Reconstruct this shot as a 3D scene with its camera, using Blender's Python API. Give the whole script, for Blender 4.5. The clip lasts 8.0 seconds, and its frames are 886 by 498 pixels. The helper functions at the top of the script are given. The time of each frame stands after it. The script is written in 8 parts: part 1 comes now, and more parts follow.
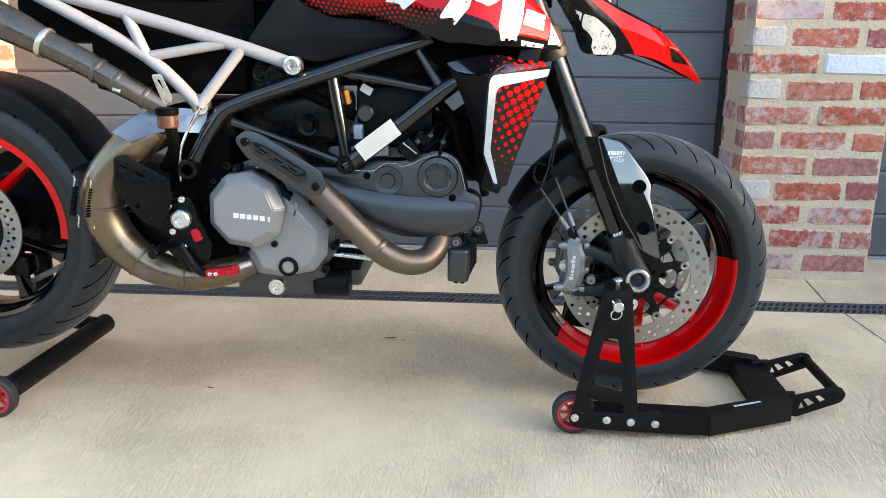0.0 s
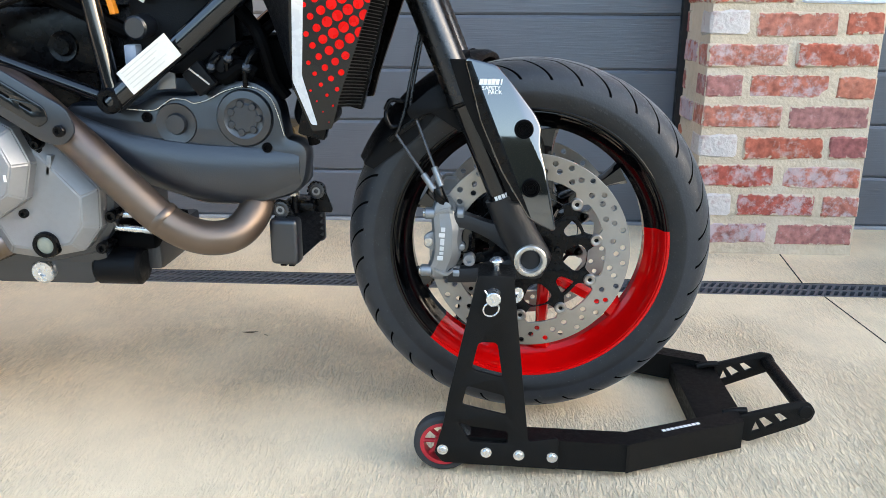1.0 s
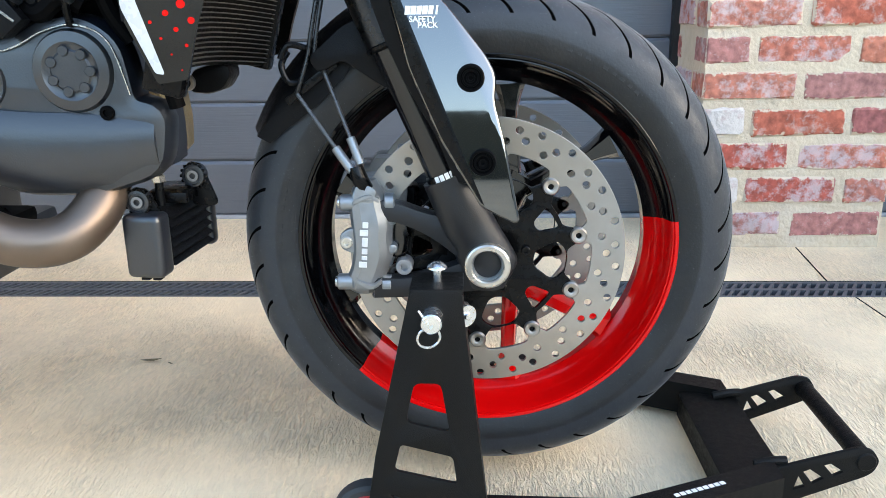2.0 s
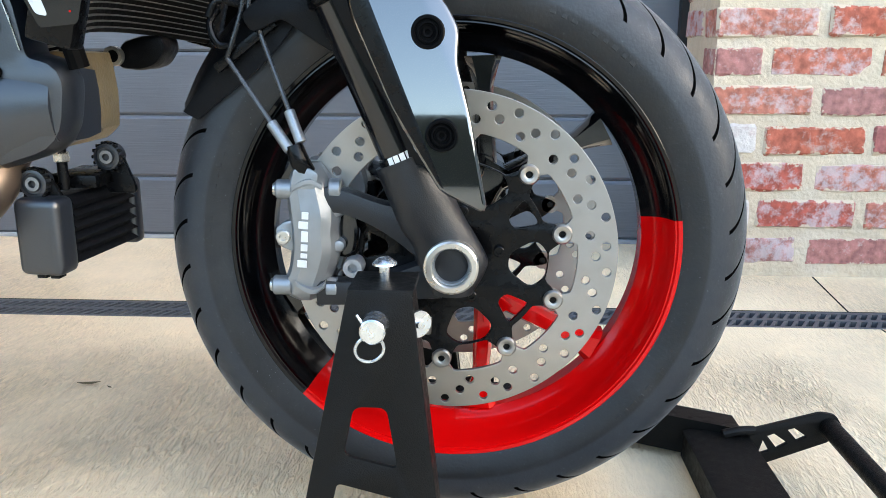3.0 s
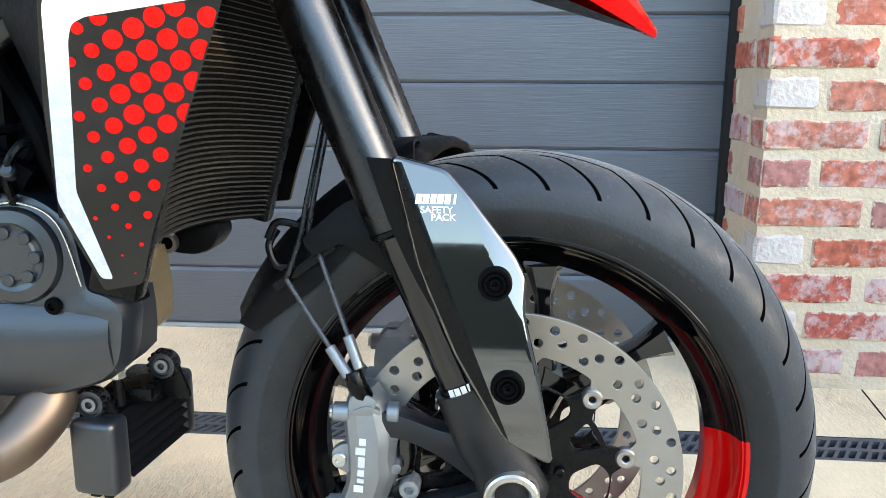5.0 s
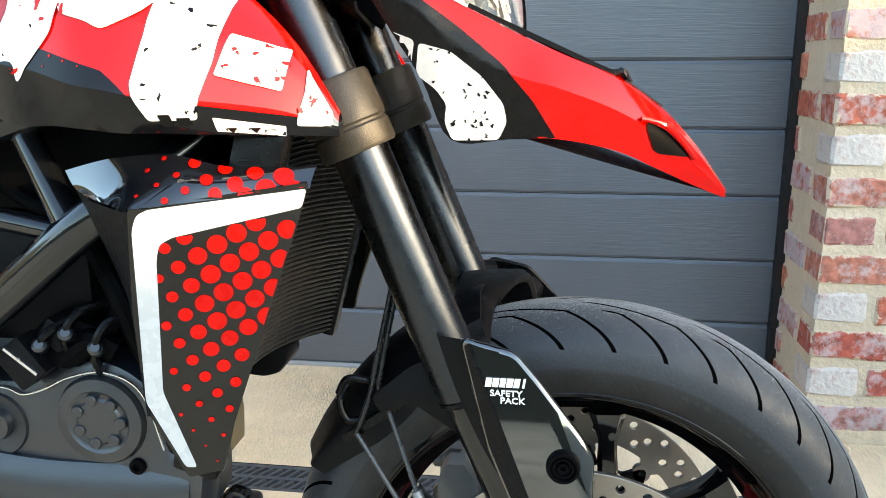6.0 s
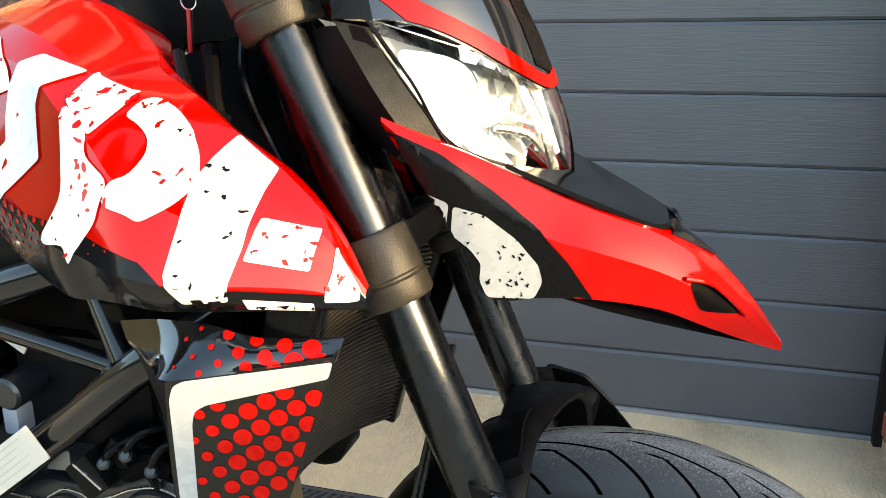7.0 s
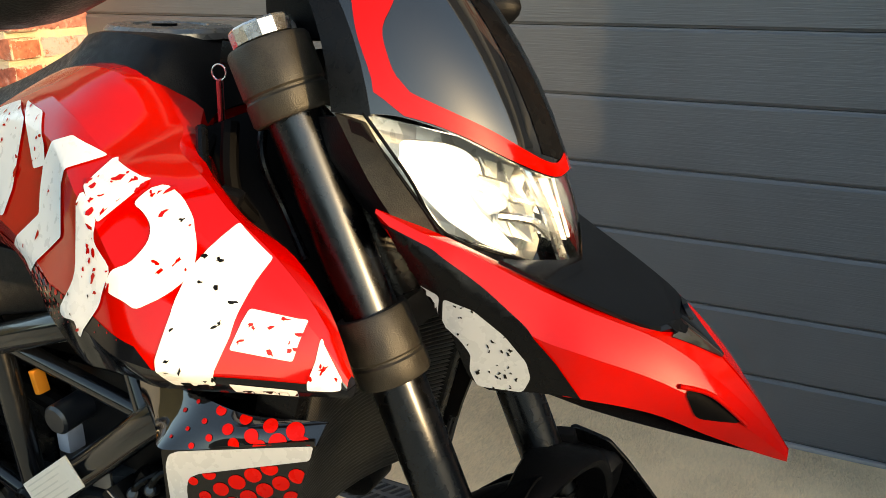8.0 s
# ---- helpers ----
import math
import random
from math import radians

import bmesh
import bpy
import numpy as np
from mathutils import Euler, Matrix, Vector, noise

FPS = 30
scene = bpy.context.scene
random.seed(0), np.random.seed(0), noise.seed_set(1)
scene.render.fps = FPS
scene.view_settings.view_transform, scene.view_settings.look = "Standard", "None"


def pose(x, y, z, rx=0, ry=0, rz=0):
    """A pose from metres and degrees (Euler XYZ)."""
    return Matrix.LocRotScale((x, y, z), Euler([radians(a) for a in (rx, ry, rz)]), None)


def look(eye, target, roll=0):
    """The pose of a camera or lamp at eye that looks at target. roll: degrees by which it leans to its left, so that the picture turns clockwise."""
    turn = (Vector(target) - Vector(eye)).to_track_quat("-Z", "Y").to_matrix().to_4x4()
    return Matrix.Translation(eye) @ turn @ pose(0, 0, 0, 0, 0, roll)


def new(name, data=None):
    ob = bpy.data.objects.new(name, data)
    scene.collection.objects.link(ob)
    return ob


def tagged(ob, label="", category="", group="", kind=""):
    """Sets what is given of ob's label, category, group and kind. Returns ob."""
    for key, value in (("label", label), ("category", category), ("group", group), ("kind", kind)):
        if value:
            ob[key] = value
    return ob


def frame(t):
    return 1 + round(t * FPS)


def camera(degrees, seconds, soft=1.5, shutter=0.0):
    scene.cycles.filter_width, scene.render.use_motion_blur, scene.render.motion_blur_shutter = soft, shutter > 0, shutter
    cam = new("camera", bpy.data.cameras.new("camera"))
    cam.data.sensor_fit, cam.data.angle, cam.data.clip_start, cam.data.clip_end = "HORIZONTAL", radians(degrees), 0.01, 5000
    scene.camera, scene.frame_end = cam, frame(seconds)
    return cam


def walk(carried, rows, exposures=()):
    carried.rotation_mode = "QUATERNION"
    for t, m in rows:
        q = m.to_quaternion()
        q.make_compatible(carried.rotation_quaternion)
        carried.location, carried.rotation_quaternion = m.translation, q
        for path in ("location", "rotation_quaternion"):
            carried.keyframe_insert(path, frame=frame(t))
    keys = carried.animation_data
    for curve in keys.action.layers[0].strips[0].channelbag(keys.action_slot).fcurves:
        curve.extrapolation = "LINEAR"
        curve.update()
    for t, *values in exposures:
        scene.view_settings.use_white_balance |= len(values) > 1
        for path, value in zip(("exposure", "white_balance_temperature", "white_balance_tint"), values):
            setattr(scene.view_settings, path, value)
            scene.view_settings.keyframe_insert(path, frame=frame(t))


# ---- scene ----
cam = camera(57.1, 8.0, soft=0.9)
PATH = [
    (0, (-0.316, -1.811, 0.824), (-0.432, 0.12, 0.315), 0.5),
    (0.5, (-0.16, -1.573, 0.757), (-0.273, 0.347, 0.21), 0.4),
    (1, (-0.067, -1.338, 0.7), (-0.176, 0.575, 0.127), 0.2),
    (1.5, (-0.045, -1.111, 0.649), (-0.142, 0.795, 0.051), 0.1),
    (2, (-0.013, -0.992, 0.601), (-0.094, 0.921, 0.025), -0.8),
    (2.2, (-0.011, -0.946, 0.581), (-0.082, 0.97, 0.013), -0.5),
    (3.3, (0.038, -0.844, 0.511), (-0.074, 1.102, 0.063), 0.3),
    (3.5, (0.033, -0.841, 0.513), (-0.084, 1.108, 0.08), 0.4),
    (4, (0.018, -0.823, 0.549), (-0.109, 1.13, 0.138), 0.3),
    (4.5, (0.007, -0.801, 0.619), (-0.137, 1.153, 0.214), 0.3),
    (4.7, (0.003, -0.798, 0.645), (-0.149, 1.154, 0.238), 0.3),
    (5.8, (-0.031, -0.792, 0.833), (-0.266, 1.139, 0.37), -0.1),
    (6, (-0.028, -0.775, 0.858), (-0.305, 1.15, 0.391), -0.3),
    (6.5, (-0.001, -0.731, 0.939), (-0.418, 1.162, 0.446), -0.6),
    (7, (0.035, -0.725, 1.007), (-0.526, 1.119, 0.473), -0.6),
    (7.5, (0.07, -0.711, 1.07), (-0.634, 1.07, 0.493), -0.3),
    (8, (0.129, -0.662, 1.11), (-0.715, 1.04, 0.483), -0.0),
]
walk(cam, [(t, look(eye, target, roll)) for t, eye, target, roll in PATH],
     exposures=[(0, 2.5, 6750, 10), (1, 2.75, 6750, 10), (2, 3.05, 6650, 9), (4.5, 3.15, 6700, 8), (5.8, 2.95, 6900, 5), (6.5, 2.75, 7200, 4), (7.2, 2.25, 7600, 4), (8, 1.7, 8000, 4)])

# ---- light ----
SUN_AZ, SUN_EL = radians(107.7), radians(9.0)
world = bpy.data.worlds.new("sky")
scene.world = world
world.use_nodes = True
wn = world.node_tree.nodes
sky = wn.new("ShaderNodeTexSky")
sky.sky_type = "NISHITA"
sky.sun_disc = False
sky.sun_elevation, sky.sun_rotation = radians(16.0), SUN_AZ
sky.dust_density = 1.0
wn["Background"].inputs[1].default_value = 0.15
world.node_tree.links.new(sky.outputs[0], wn["Background"].inputs[0])
sun = new("sun", bpy.data.lights.new("sun", "SUN"))
sun.data.energy, sun.data.angle, sun.data.color = 1.8, radians(0.8), (1.0, 0.70, 0.40)
TO_SUN = Vector((math.sin(SUN_AZ) * math.cos(SUN_EL), math.cos(SUN_AZ) * math.cos(SUN_EL), math.sin(SUN_EL)))
sun.matrix_world = look(TO_SUN * 20, (0, 0, 0))


# ---- materials ----
def material(name, color, rough=0.5, metal=0.0, var=0.15, scale=40.0, bump=0.0, bump_scale=200.0, coat=0.0,
             rough_var=0.1, random_tint=0.0, dirt=None, dirt_amount=0.0, dirt_scale=6.0, space="Object", spec=0.5):
    m = bpy.data.materials.new(name)
    m.use_nodes = True
    n, l = m.node_tree.nodes, m.node_tree.links
    b = n["Principled BSDF"]
    tc = n.new("ShaderNodeTexCoord")
    co = tc.outputs[space]
    nz = n.new("ShaderNodeTexNoise")
    nz.inputs["Scale"].default_value, nz.inputs["Detail"].default_value = scale, 6.0
    l.new(co, nz.inputs["Vector"])
    big = n.new("ShaderNodeTexNoise")
    big.inputs["Scale"].default_value, big.inputs["Detail"].default_value = scale / 9.0, 3.0
    l.new(co, big.inputs["Vector"])
    add = n.new("ShaderNodeMath")
    add.operation = "ADD"
    l.new(nz.outputs[0], add.inputs[0])
    l.new(big.outputs[0], add.inputs[1])
    mr = n.new("ShaderNodeMapRange")
    mr.inputs[1].default_value, mr.inputs[2].default_value = 0.6, 1.4
    mr.inputs[3].default_value, mr.inputs[4].default_value = 1.0 - var, 1.0 + var
    l.new(add.outputs[0], mr.inputs[0])
    mul = n.new("ShaderNodeMix")
    mul.data_type, mul.blend_type = "RGBA", "MULTIPLY"
    mul.inputs[0].default_value = 1.0
    mul.inputs[6].default_value = (*color, 1)
    l.new(mr.outputs[0], mul.inputs[7])
    out = mul.outputs[2]
    if random_tint:
        oi = n.new("ShaderNodeObjectInfo")
        r2 = n.new("ShaderNodeMapRange")
        r2.inputs[3].default_value, r2.inputs[4].default_value = 1.0 - random_tint, 1.0 + random_tint
        l.new(oi.outputs["Random"], r2.inputs[0])
        m2 = n.new("ShaderNodeMix")
        m2.data_type, m2.blend_type = "RGBA", "MULTIPLY"
        m2.inputs[0].default_value = 1.0
        l.new(out, m2.inputs[6])
        l.new(r2.outputs[0], m2.inputs[7])
        out = m2.outputs[2]
    if dirt:
        dn = n.new("ShaderNodeTexNoise")
        dn.inputs["Scale"].default_value, dn.inputs["Detail"].default_value = dirt_scale, 8.0
        dn.inputs["Roughness"].default_value = 0.65
        l.new(co, dn.inputs["Vector"])
        dm = n.new("ShaderNodeMapRange")
        dm.inputs[1].default_value, dm.inputs[2].default_value = 0.5, 0.72
        dm.inputs[4].default_value = dirt_amount
        l.new(dn.outputs[0], dm.inputs[0])
        m3 = n.new("ShaderNodeMix")
        m3.data_type = "RGBA"
        l.new(dm.outputs[0], m3.inputs[0])
        l.new(out, m3.inputs[6])
        m3.inputs[7].default_value = (*dirt, 1)
        out = m3.outputs[2]
    l.new(out, b.inputs["Base Color"])
    rr = n.new("ShaderNodeMapRange")
    rr.inputs[1].default_value, rr.inputs[2].default_value = 0.3, 0.7
    rr.inputs[3].default_value = max(0.02, rough - rough_var)
    rr.inputs[4].default_value = min(1.0, rough + rough_var)
    l.new(nz.outputs[0], rr.inputs[0])
    l.new(rr.outputs[0], b.inputs["Roughness"])
    b.inputs["Metallic"].default_value = metal
    b.inputs["Specular IOR Level"].default_value = spec
    if coat:
        b.inputs["Coat Weight"].default_value, b.inputs["Coat Roughness"].default_value = coat, 0.03
    if bump:
        bz = n.new("ShaderNodeTexNoise")
        bz.inputs["Scale"].default_value, bz.inputs["Detail"].default_value = bump_scale, 8.0
        l.new(co, bz.inputs["Vector"])
        bp = n.new("ShaderNodeBump")
        bp.inputs["Strength"].default_value, bp.inputs["Distance"].default_value = bump, 0.01
        l.new(bz.outputs[0], bp.inputs["Height"])
        l.new(bp.outputs[0], b.inputs["Normal"])
    return m


def concrete_material():
    m = material("concrete", (0.84, 0.668, 0.445), 0.75, var=0.10, scale=12.0, dirt=(0.54, 0.44, 0.31), dirt_amount=0.5,
                 dirt_scale=1.8, spec=0.35)
    n, l = m.node_tree.nodes, m.node_tree.links
    b = n["Principled BSDF"]
    tc = n.new("ShaderNodeTexCoord")
    mp = n.new("ShaderNodeMapping")
    mp.inputs["Rotation"].default_value = (0, 0, radians(-24))
    mp.inputs["Scale"].default_value = (150, 40, 60)
    l.new(tc.outputs["Object"], mp.inputs[0])
    warp = n.new("ShaderNodeTexNoise")
    warp.inputs["Scale"].default_value, warp.inputs["Detail"].default_value = 1.0, 4.0
    warp.inputs["Distortion"].default_value = 1.2
    l.new(mp.outputs[0], warp.inputs["Vector"])
    fine = n.new("ShaderNodeTexNoise")
    fine.inputs["Scale"].default_value, fine.inputs["Detail"].default_value = 420.0, 4.0
    l.new(tc.outputs["Object"], fine.inputs["Vector"])
    mask = n.new("ShaderNodeTexNoise")
    mask.inputs["Scale"].default_value, mask.inputs["Detail"].default_value = 2.2, 2.0
    l.new(tc.outputs["Object"], mask.inputs["Vector"])
    mm = n.new("ShaderNodeMapRange")
    mm.inputs[1].default_value, mm.inputs[2].default_value, mm.inputs[3].default_value = 0.38, 0.62, 0.25
    l.new(mask.outputs[0], mm.inputs[0])
    tint = n.new("ShaderNodeMapRange")
    tint.inputs[1].default_value, tint.inputs[2].default_value, tint.inputs[3].default_value, tint.inputs[4].default_value = 0.35, 0.65, 0.86, 1.08
    l.new(warp.outputs[0], tint.inputs[0])
    shade = n.new("ShaderNodeMix")
    shade.data_type, shade.blend_type = "RGBA", "MULTIPLY"
    l.new(mm.outputs[0], shade.inputs[0])
    l.new(b.inputs["Base Color"].links[0].from_socket, shade.inputs[6])
    l.new(tint.outputs[0], shade.inputs[7])
    l.new(shade.outputs[2], b.inputs["Base Color"])
    b1 = n.new("ShaderNodeBump")
    b1.inputs["Distance"].default_value = 0.018
    l.new(mm.outputs[0], b1.inputs["Strength"])
    l.new(warp.outputs[0], b1.inputs["Height"])
    b2 = n.new("ShaderNodeBump")
    b2.inputs["Distance"].default_value, b2.inputs["Strength"].default_value = 0.002, 0.45
    l.new(fine.outputs[0], b2.inputs["Height"])
    l.new(b1.outputs[0], b2.inputs["Normal"])
    l.new(b2.outputs[0], b.inputs["Normal"])
    return m


def door_material():
    m = material("door_paint", (0.090, 0.098, 0.114), 0.36, var=0.10, scale=9.0, rough_var=0.05, spec=0.7)
    n, l = m.node_tree.nodes, m.node_tree.links
    tc = n.new("ShaderNodeTexCoord")
    mp = n.new("ShaderNodeMapping")
    mp.inputs["Scale"].default_value = (9, 9, 300)
    l.new(tc.outputs["Object"], mp.inputs[0])
    g = n.new("ShaderNodeTexNoise")
    g.inputs["Scale"].default_value, g.inputs["Detail"].default_value, g.inputs["Distortion"].default_value = 1.0, 5.0, 0.6
    l.new(mp.outputs[0], g.inputs["Vector"])
    bp = n.new("ShaderNodeBump")
    bp.inputs["Strength"].default_value, bp.inputs["Distance"].default_value = 0.45, 0.0025
    l.new(g.outputs[0], bp.inputs["Height"])
    l.new(bp.outputs[0], n["Principled BSDF"].inputs["Normal"])
    return m


def brick_material():
    m = bpy.data.materials.new("old_brick")
    m.use_nodes = True
    n, l = m.node_tree.nodes, m.node_tree.links
    b = n["Principled BSDF"]
    tc, oi = n.new("ShaderNodeTexCoord"), n.new("ShaderNodeObjectInfo")
    off = n.new("ShaderNodeVectorMath")
    off.operation = "MULTIPLY_ADD"
    off.inputs[1].default_value = (1, 1, 1)
    sc = n.new("ShaderNodeMath")
    sc.operation = "MULTIPLY"
    sc.inputs[1].default_value = 37.0
    l.new(oi.outputs["Random"], sc.inputs[0])
    l.new(tc.outputs["Object"], off.inputs[0])
    l.new(sc.outputs[0], off.inputs[2])
    ramp = n.new("ShaderNodeValToRGB")
    e = ramp.color_ramp.elements
    e[0].position, e[0].color = 0.0, (0.42, 0.115, 0.065, 1)
    e[1].position, e[1].color = 1.0, (0.34, 0.15, 0.13, 1)
    for p, c in ((0.25, (0.36, 0.075, 0.05)), (0.45, (0.46, 0.165, 0.10)), (0.58, (0.27, 0.085, 0.085)), (0.72, (0.45, 0.145, 0.08)), (0.86, (0.36, 0.15, 0.13))):
        x = e.new(p)
        x.color = (*c, 1)
    l.new(oi.outputs["Random"], ramp.inputs[0])
    grain = n.new("ShaderNodeTexNoise")
    grain.inputs["Scale"].default_value, grain.inputs["Detail"].default_value = 55.0, 8.0
    l.new(off.outputs[0], grain.inputs["Vector"])
    gm = n.new("ShaderNodeMapRange")
    gm.inputs[1].default_value, gm.inputs[2].default_value, gm.inputs[3].default_value, gm.inputs[4].default_value = 0.3, 0.7, 0.6, 1.35
    l.new(grain.outputs[0], gm.inputs[0])
    mul = n.new("ShaderNodeMix")
    mul.data_type, mul.blend_type = "RGBA", "MULTIPLY"
    mul.inputs[0].default_value = 1.0
    l.new(ramp.outputs[0], mul.inputs[6])
    l.new(gm.outputs[0], mul.inputs[7])
    # old lime paint and mortar smears, more of it on some bricks than on others
    wash = n.new("ShaderNodeTexNoise")
    wash.inputs["Scale"].default_value, wash.inputs["Detail"].default_value, wash.inputs["Roughness"].default_value = 24.0, 10.0, 0.75
    l.new(off.outputs[0], wash.inputs["Vector"])
    frac = n.new("ShaderNodeMath")
    frac.operation = "FRACT"
    s7 = n.new("ShaderNodeMath")
    s7.operation = "MULTIPLY"
    s7.inputs[1].default_value = 7.31
    l.new(oi.outputs["Random"], s7.inputs[0])
    l.new(s7.outputs[0], frac.inputs[0])
    pw = n.new("ShaderNodeMath")
    pw.operation = "POWER"
    pw.inputs[1].default_value = 1.9
    l.new(frac.outputs[0], pw.inputs[0])
    th = n.new("ShaderNodeMapRange")
    th.inputs[3].default_value, th.inputs[4].default_value = 0.57, 0.36
    l.new(pw.outputs[0], th.inputs[0])
    sub = n.new("ShaderNodeMath")
    sub.operation = "SUBTRACT"
    l.new(wash.outputs[0], sub.inputs[0])
    l.new(th.outputs[0], sub.inputs[1])
    wm = n.new("ShaderNodeMapRange")
    wm.inputs[1].default_value, wm.inputs[2].default_value, wm.inputs[4].default_value = 0.0, 0.12, 0.64
    l.new(sub.outputs[0], wm.inputs[0])
    mix = n.new("ShaderNodeMix")
    mix.data_type = "RGBA"
    l.new(wm.outputs[0], mix.inputs[0])
    l.new(mul.outputs[2], mix.inputs[6])
    lime = n.new("ShaderNodeValToRGB")
    lime.color_ramp.elements[0].color, lime.color_ramp.elements[1].color = (0.60, 0.49, 0.40, 1), (0.50, 0.48, 0.52, 1)
    l.new(frac.outputs[0], lime.inputs[0])
    l.new(lime.outputs[0], mix.inputs[7])
    # mortar dragged unevenly over the arrises
    def op(kind, a, c):
        q = n.new("ShaderNodeMath")
        q.operation = kind
        for i, v in enumerate((a, c)):
            if isinstance(v, (int, float)):
                q.inputs[i].default_value = v
            else:
                l.new(v, q.inputs[i])
        return q.outputs[0]

    place, side, unit = n.new("ShaderNodeSeparateXYZ"), n.new("ShaderNodeSeparateXYZ"), n.new("ShaderNodeSeparateXYZ")
    l.new(tc.outputs["Object"], place.inputs[0])
    l.new(tc.outputs["Normal"], side.inputs[0])
    l.new(tc.outputs["Generated"], unit.inputs[0])
    rim_z = op("SUBTRACT", 0.034, op("ABSOLUTE", place.outputs[2], 0))
    end = op("MULTIPLY", op("SUBTRACT", 0.5, op("ABSOLUTE", op("SUBTRACT", unit.outputs[0], 0.5), 0)), 0.19)
    rim_x = op("ADD", end, op("GREATER_THAN", op("ABSOLUTE", side.outputs[0], 0), 0.8))
    rag = n.new("ShaderNodeTexNoise")
    rag.inputs["Scale"].default_value, rag.inputs["Detail"].default_value, rag.inputs["Roughness"].default_value = 42.0, 6.0, 0.7
    l.new(off.outputs[0], rag.inputs["Vector"])
    reach = op("MULTIPLY", op("SUBTRACT", rag.outputs[0], 0.40), 0.050)
    smear = n.new("ShaderNodeMapRange")
    smear.inputs[1].default_value, smear.inputs[2].default_value, smear.inputs[4].default_value = -0.0008, 0.0012, 0.92
    l.new(op("SUBTRACT", reach, op("MINIMUM", rim_z, rim_x)), smear.inputs[0])
    butter = n.new("ShaderNodeMix")
    butter.data_type = "RGBA"
    l.new(smear.outputs[0], butter.inputs[0])
    l.new(mix.outputs[2], butter.inputs[6])
    butter.inputs[7].default_value = (0.56, 0.46, 0.335, 1)
    l.new(butter.outputs[2], b.inputs["Base Color"])
    b.inputs["Roughness"].default_value = 0.85
    bp = n.new("ShaderNodeBump")
    bp.inputs["Strength"].default_value, bp.inputs["Distance"].default_value = 0.7, 0.004
    l.new(grain.outputs[0], bp.inputs["Height"])
    l.new(bp.outputs[0], b.inputs["Normal"])
    return m


def tyre_material(name, centre, half, count, lean):
    """Rubber with slanting sipes cut into the tread; centre: the hub, half: half the width of the tread."""
    m = material(name, (0.0080, 0.0082, 0.0088), 0.52, var=0.22, scale=60.0, bump=0.06, bump_scale=300.0, dirt=(0.045, 0.045, 0.045),
                 dirt_amount=0.35, dirt_scale=9.0)
    n, l = m.node_tree.nodes, m.node_tree.links
    b = n["Principled BSDF"]

    def op(kind, a, c=None, clamp=False):
        q = n.new("ShaderNodeMath")
        q.operation, q.use_clamp = kind, clamp
        for i, v in enumerate((a, c)):
            if v is None:
                continue
            if isinstance(v, (int, float)):
                q.inputs[i].default_value = v
            else:
                l.new(v, q.inputs[i])
        return q.outputs[0]

    tc = n.new("ShaderNodeTexCoord")
    s = n.new("ShaderNodeSeparateXYZ")
    l.new(tc.outputs["Object"], s.inputs[0])
    dx, dz = op("SUBTRACT", s.outputs[0], centre[0]), op("SUBTRACT", s.outputs[2], centre[2])
    ang = op("ARCTAN2", dz, dx)
    v = op("DIVIDE", op("ABSOLUTE", s.outputs[1]), half)
    flip = op("MULTIPLY", op("LESS_THAN", s.outputs[1], 0.0), 0.5)
    bend = op("ADD", v, op("MULTIPLY", op("MINIMUM", op("SUBTRACT", v, 0.40), 0.0), 2.2))
    ph = op("ADD", op("ADD", op("MULTIPLY", ang, count / (2 * math.pi)), op("MULTIPLY", bend, lean)), flip)
    d = op("ABSOLUTE", op("SUBTRACT", op("FRACT", ph), 0.5))
    line = op("LESS_THAN", d, op("ADD", 0.048, op("MULTIPLY", op("LESS_THAN", v, 0.40), 0.07)))
    alt = op("FRACT", op("MULTIPLY", op("FLOOR", ph), 0.5))
    lo = op("ADD", 0.09, op("MULTIPLY", alt, 0.50))
    keep = op("MULTIPLY", op("GREATER_THAN", v, lo), op("LESS_THAN", v, 0.95))
    rad = op("SQRT", op("ADD", op("MULTIPLY", dx, dx), op("MULTIPLY", dz, dz)))
    keep = op("MULTIPLY", keep, op("GREATER_THAN", rad, centre[3]))
    mask = op("MULTIPLY", line, keep)
    dust = n.new("ShaderNodeMix")
    dust.data_type = "RGBA"
    tread = n.new("ShaderNodeMapRange")
    tread.inputs[1].default_value, tread.inputs[2].default_value, tread.inputs[4].default_value = centre[3] - 0.001, centre[3] + 0.002, 0.8
    l.new(rad, tread.inputs[0])
    l.new(tread.outputs[0], dust.inputs[0])
    l.new(b.inputs["Base Color"].links[0].from_socket, dust.inputs[6])
    dust.inputs[7].default_value = (0.021, 0.025, 0.031, 1)
    crown = n.new("ShaderNodeMix")
    crown.data_type = "RGBA"
    speck = n.new("ShaderNodeTexNoise")
    speck.inputs["Scale"].default_value, speck.inputs["Detail"].default_value, speck.inputs["Roughness"].default_value = 520.0, 4.0, 0.85
    l.new(tc.outputs["Object"], speck.inputs["Vector"])
    worn = op("MULTIPLY", op("GREATER_THAN", op("SUBTRACT", speck.outputs[0], op("MULTIPLY", v, 0.20)), 0.49), 0.9)
    film = op("MULTIPLY", op("SUBTRACT", 0.90, v, True), 0.26)
    worn = op("MAXIMUM", worn, film)
    l.new(worn, crown.inputs[0])
    l.new(dust.outputs[2], crown.inputs[6])
    crown.inputs[7].default_value = (0.27, 0.29, 0.32, 1)
    clean = op("SUBTRACT", 1.0, mask)
    l.new(op("MULTIPLY", clean, 0.46), b.inputs["Specular IOR Level"])
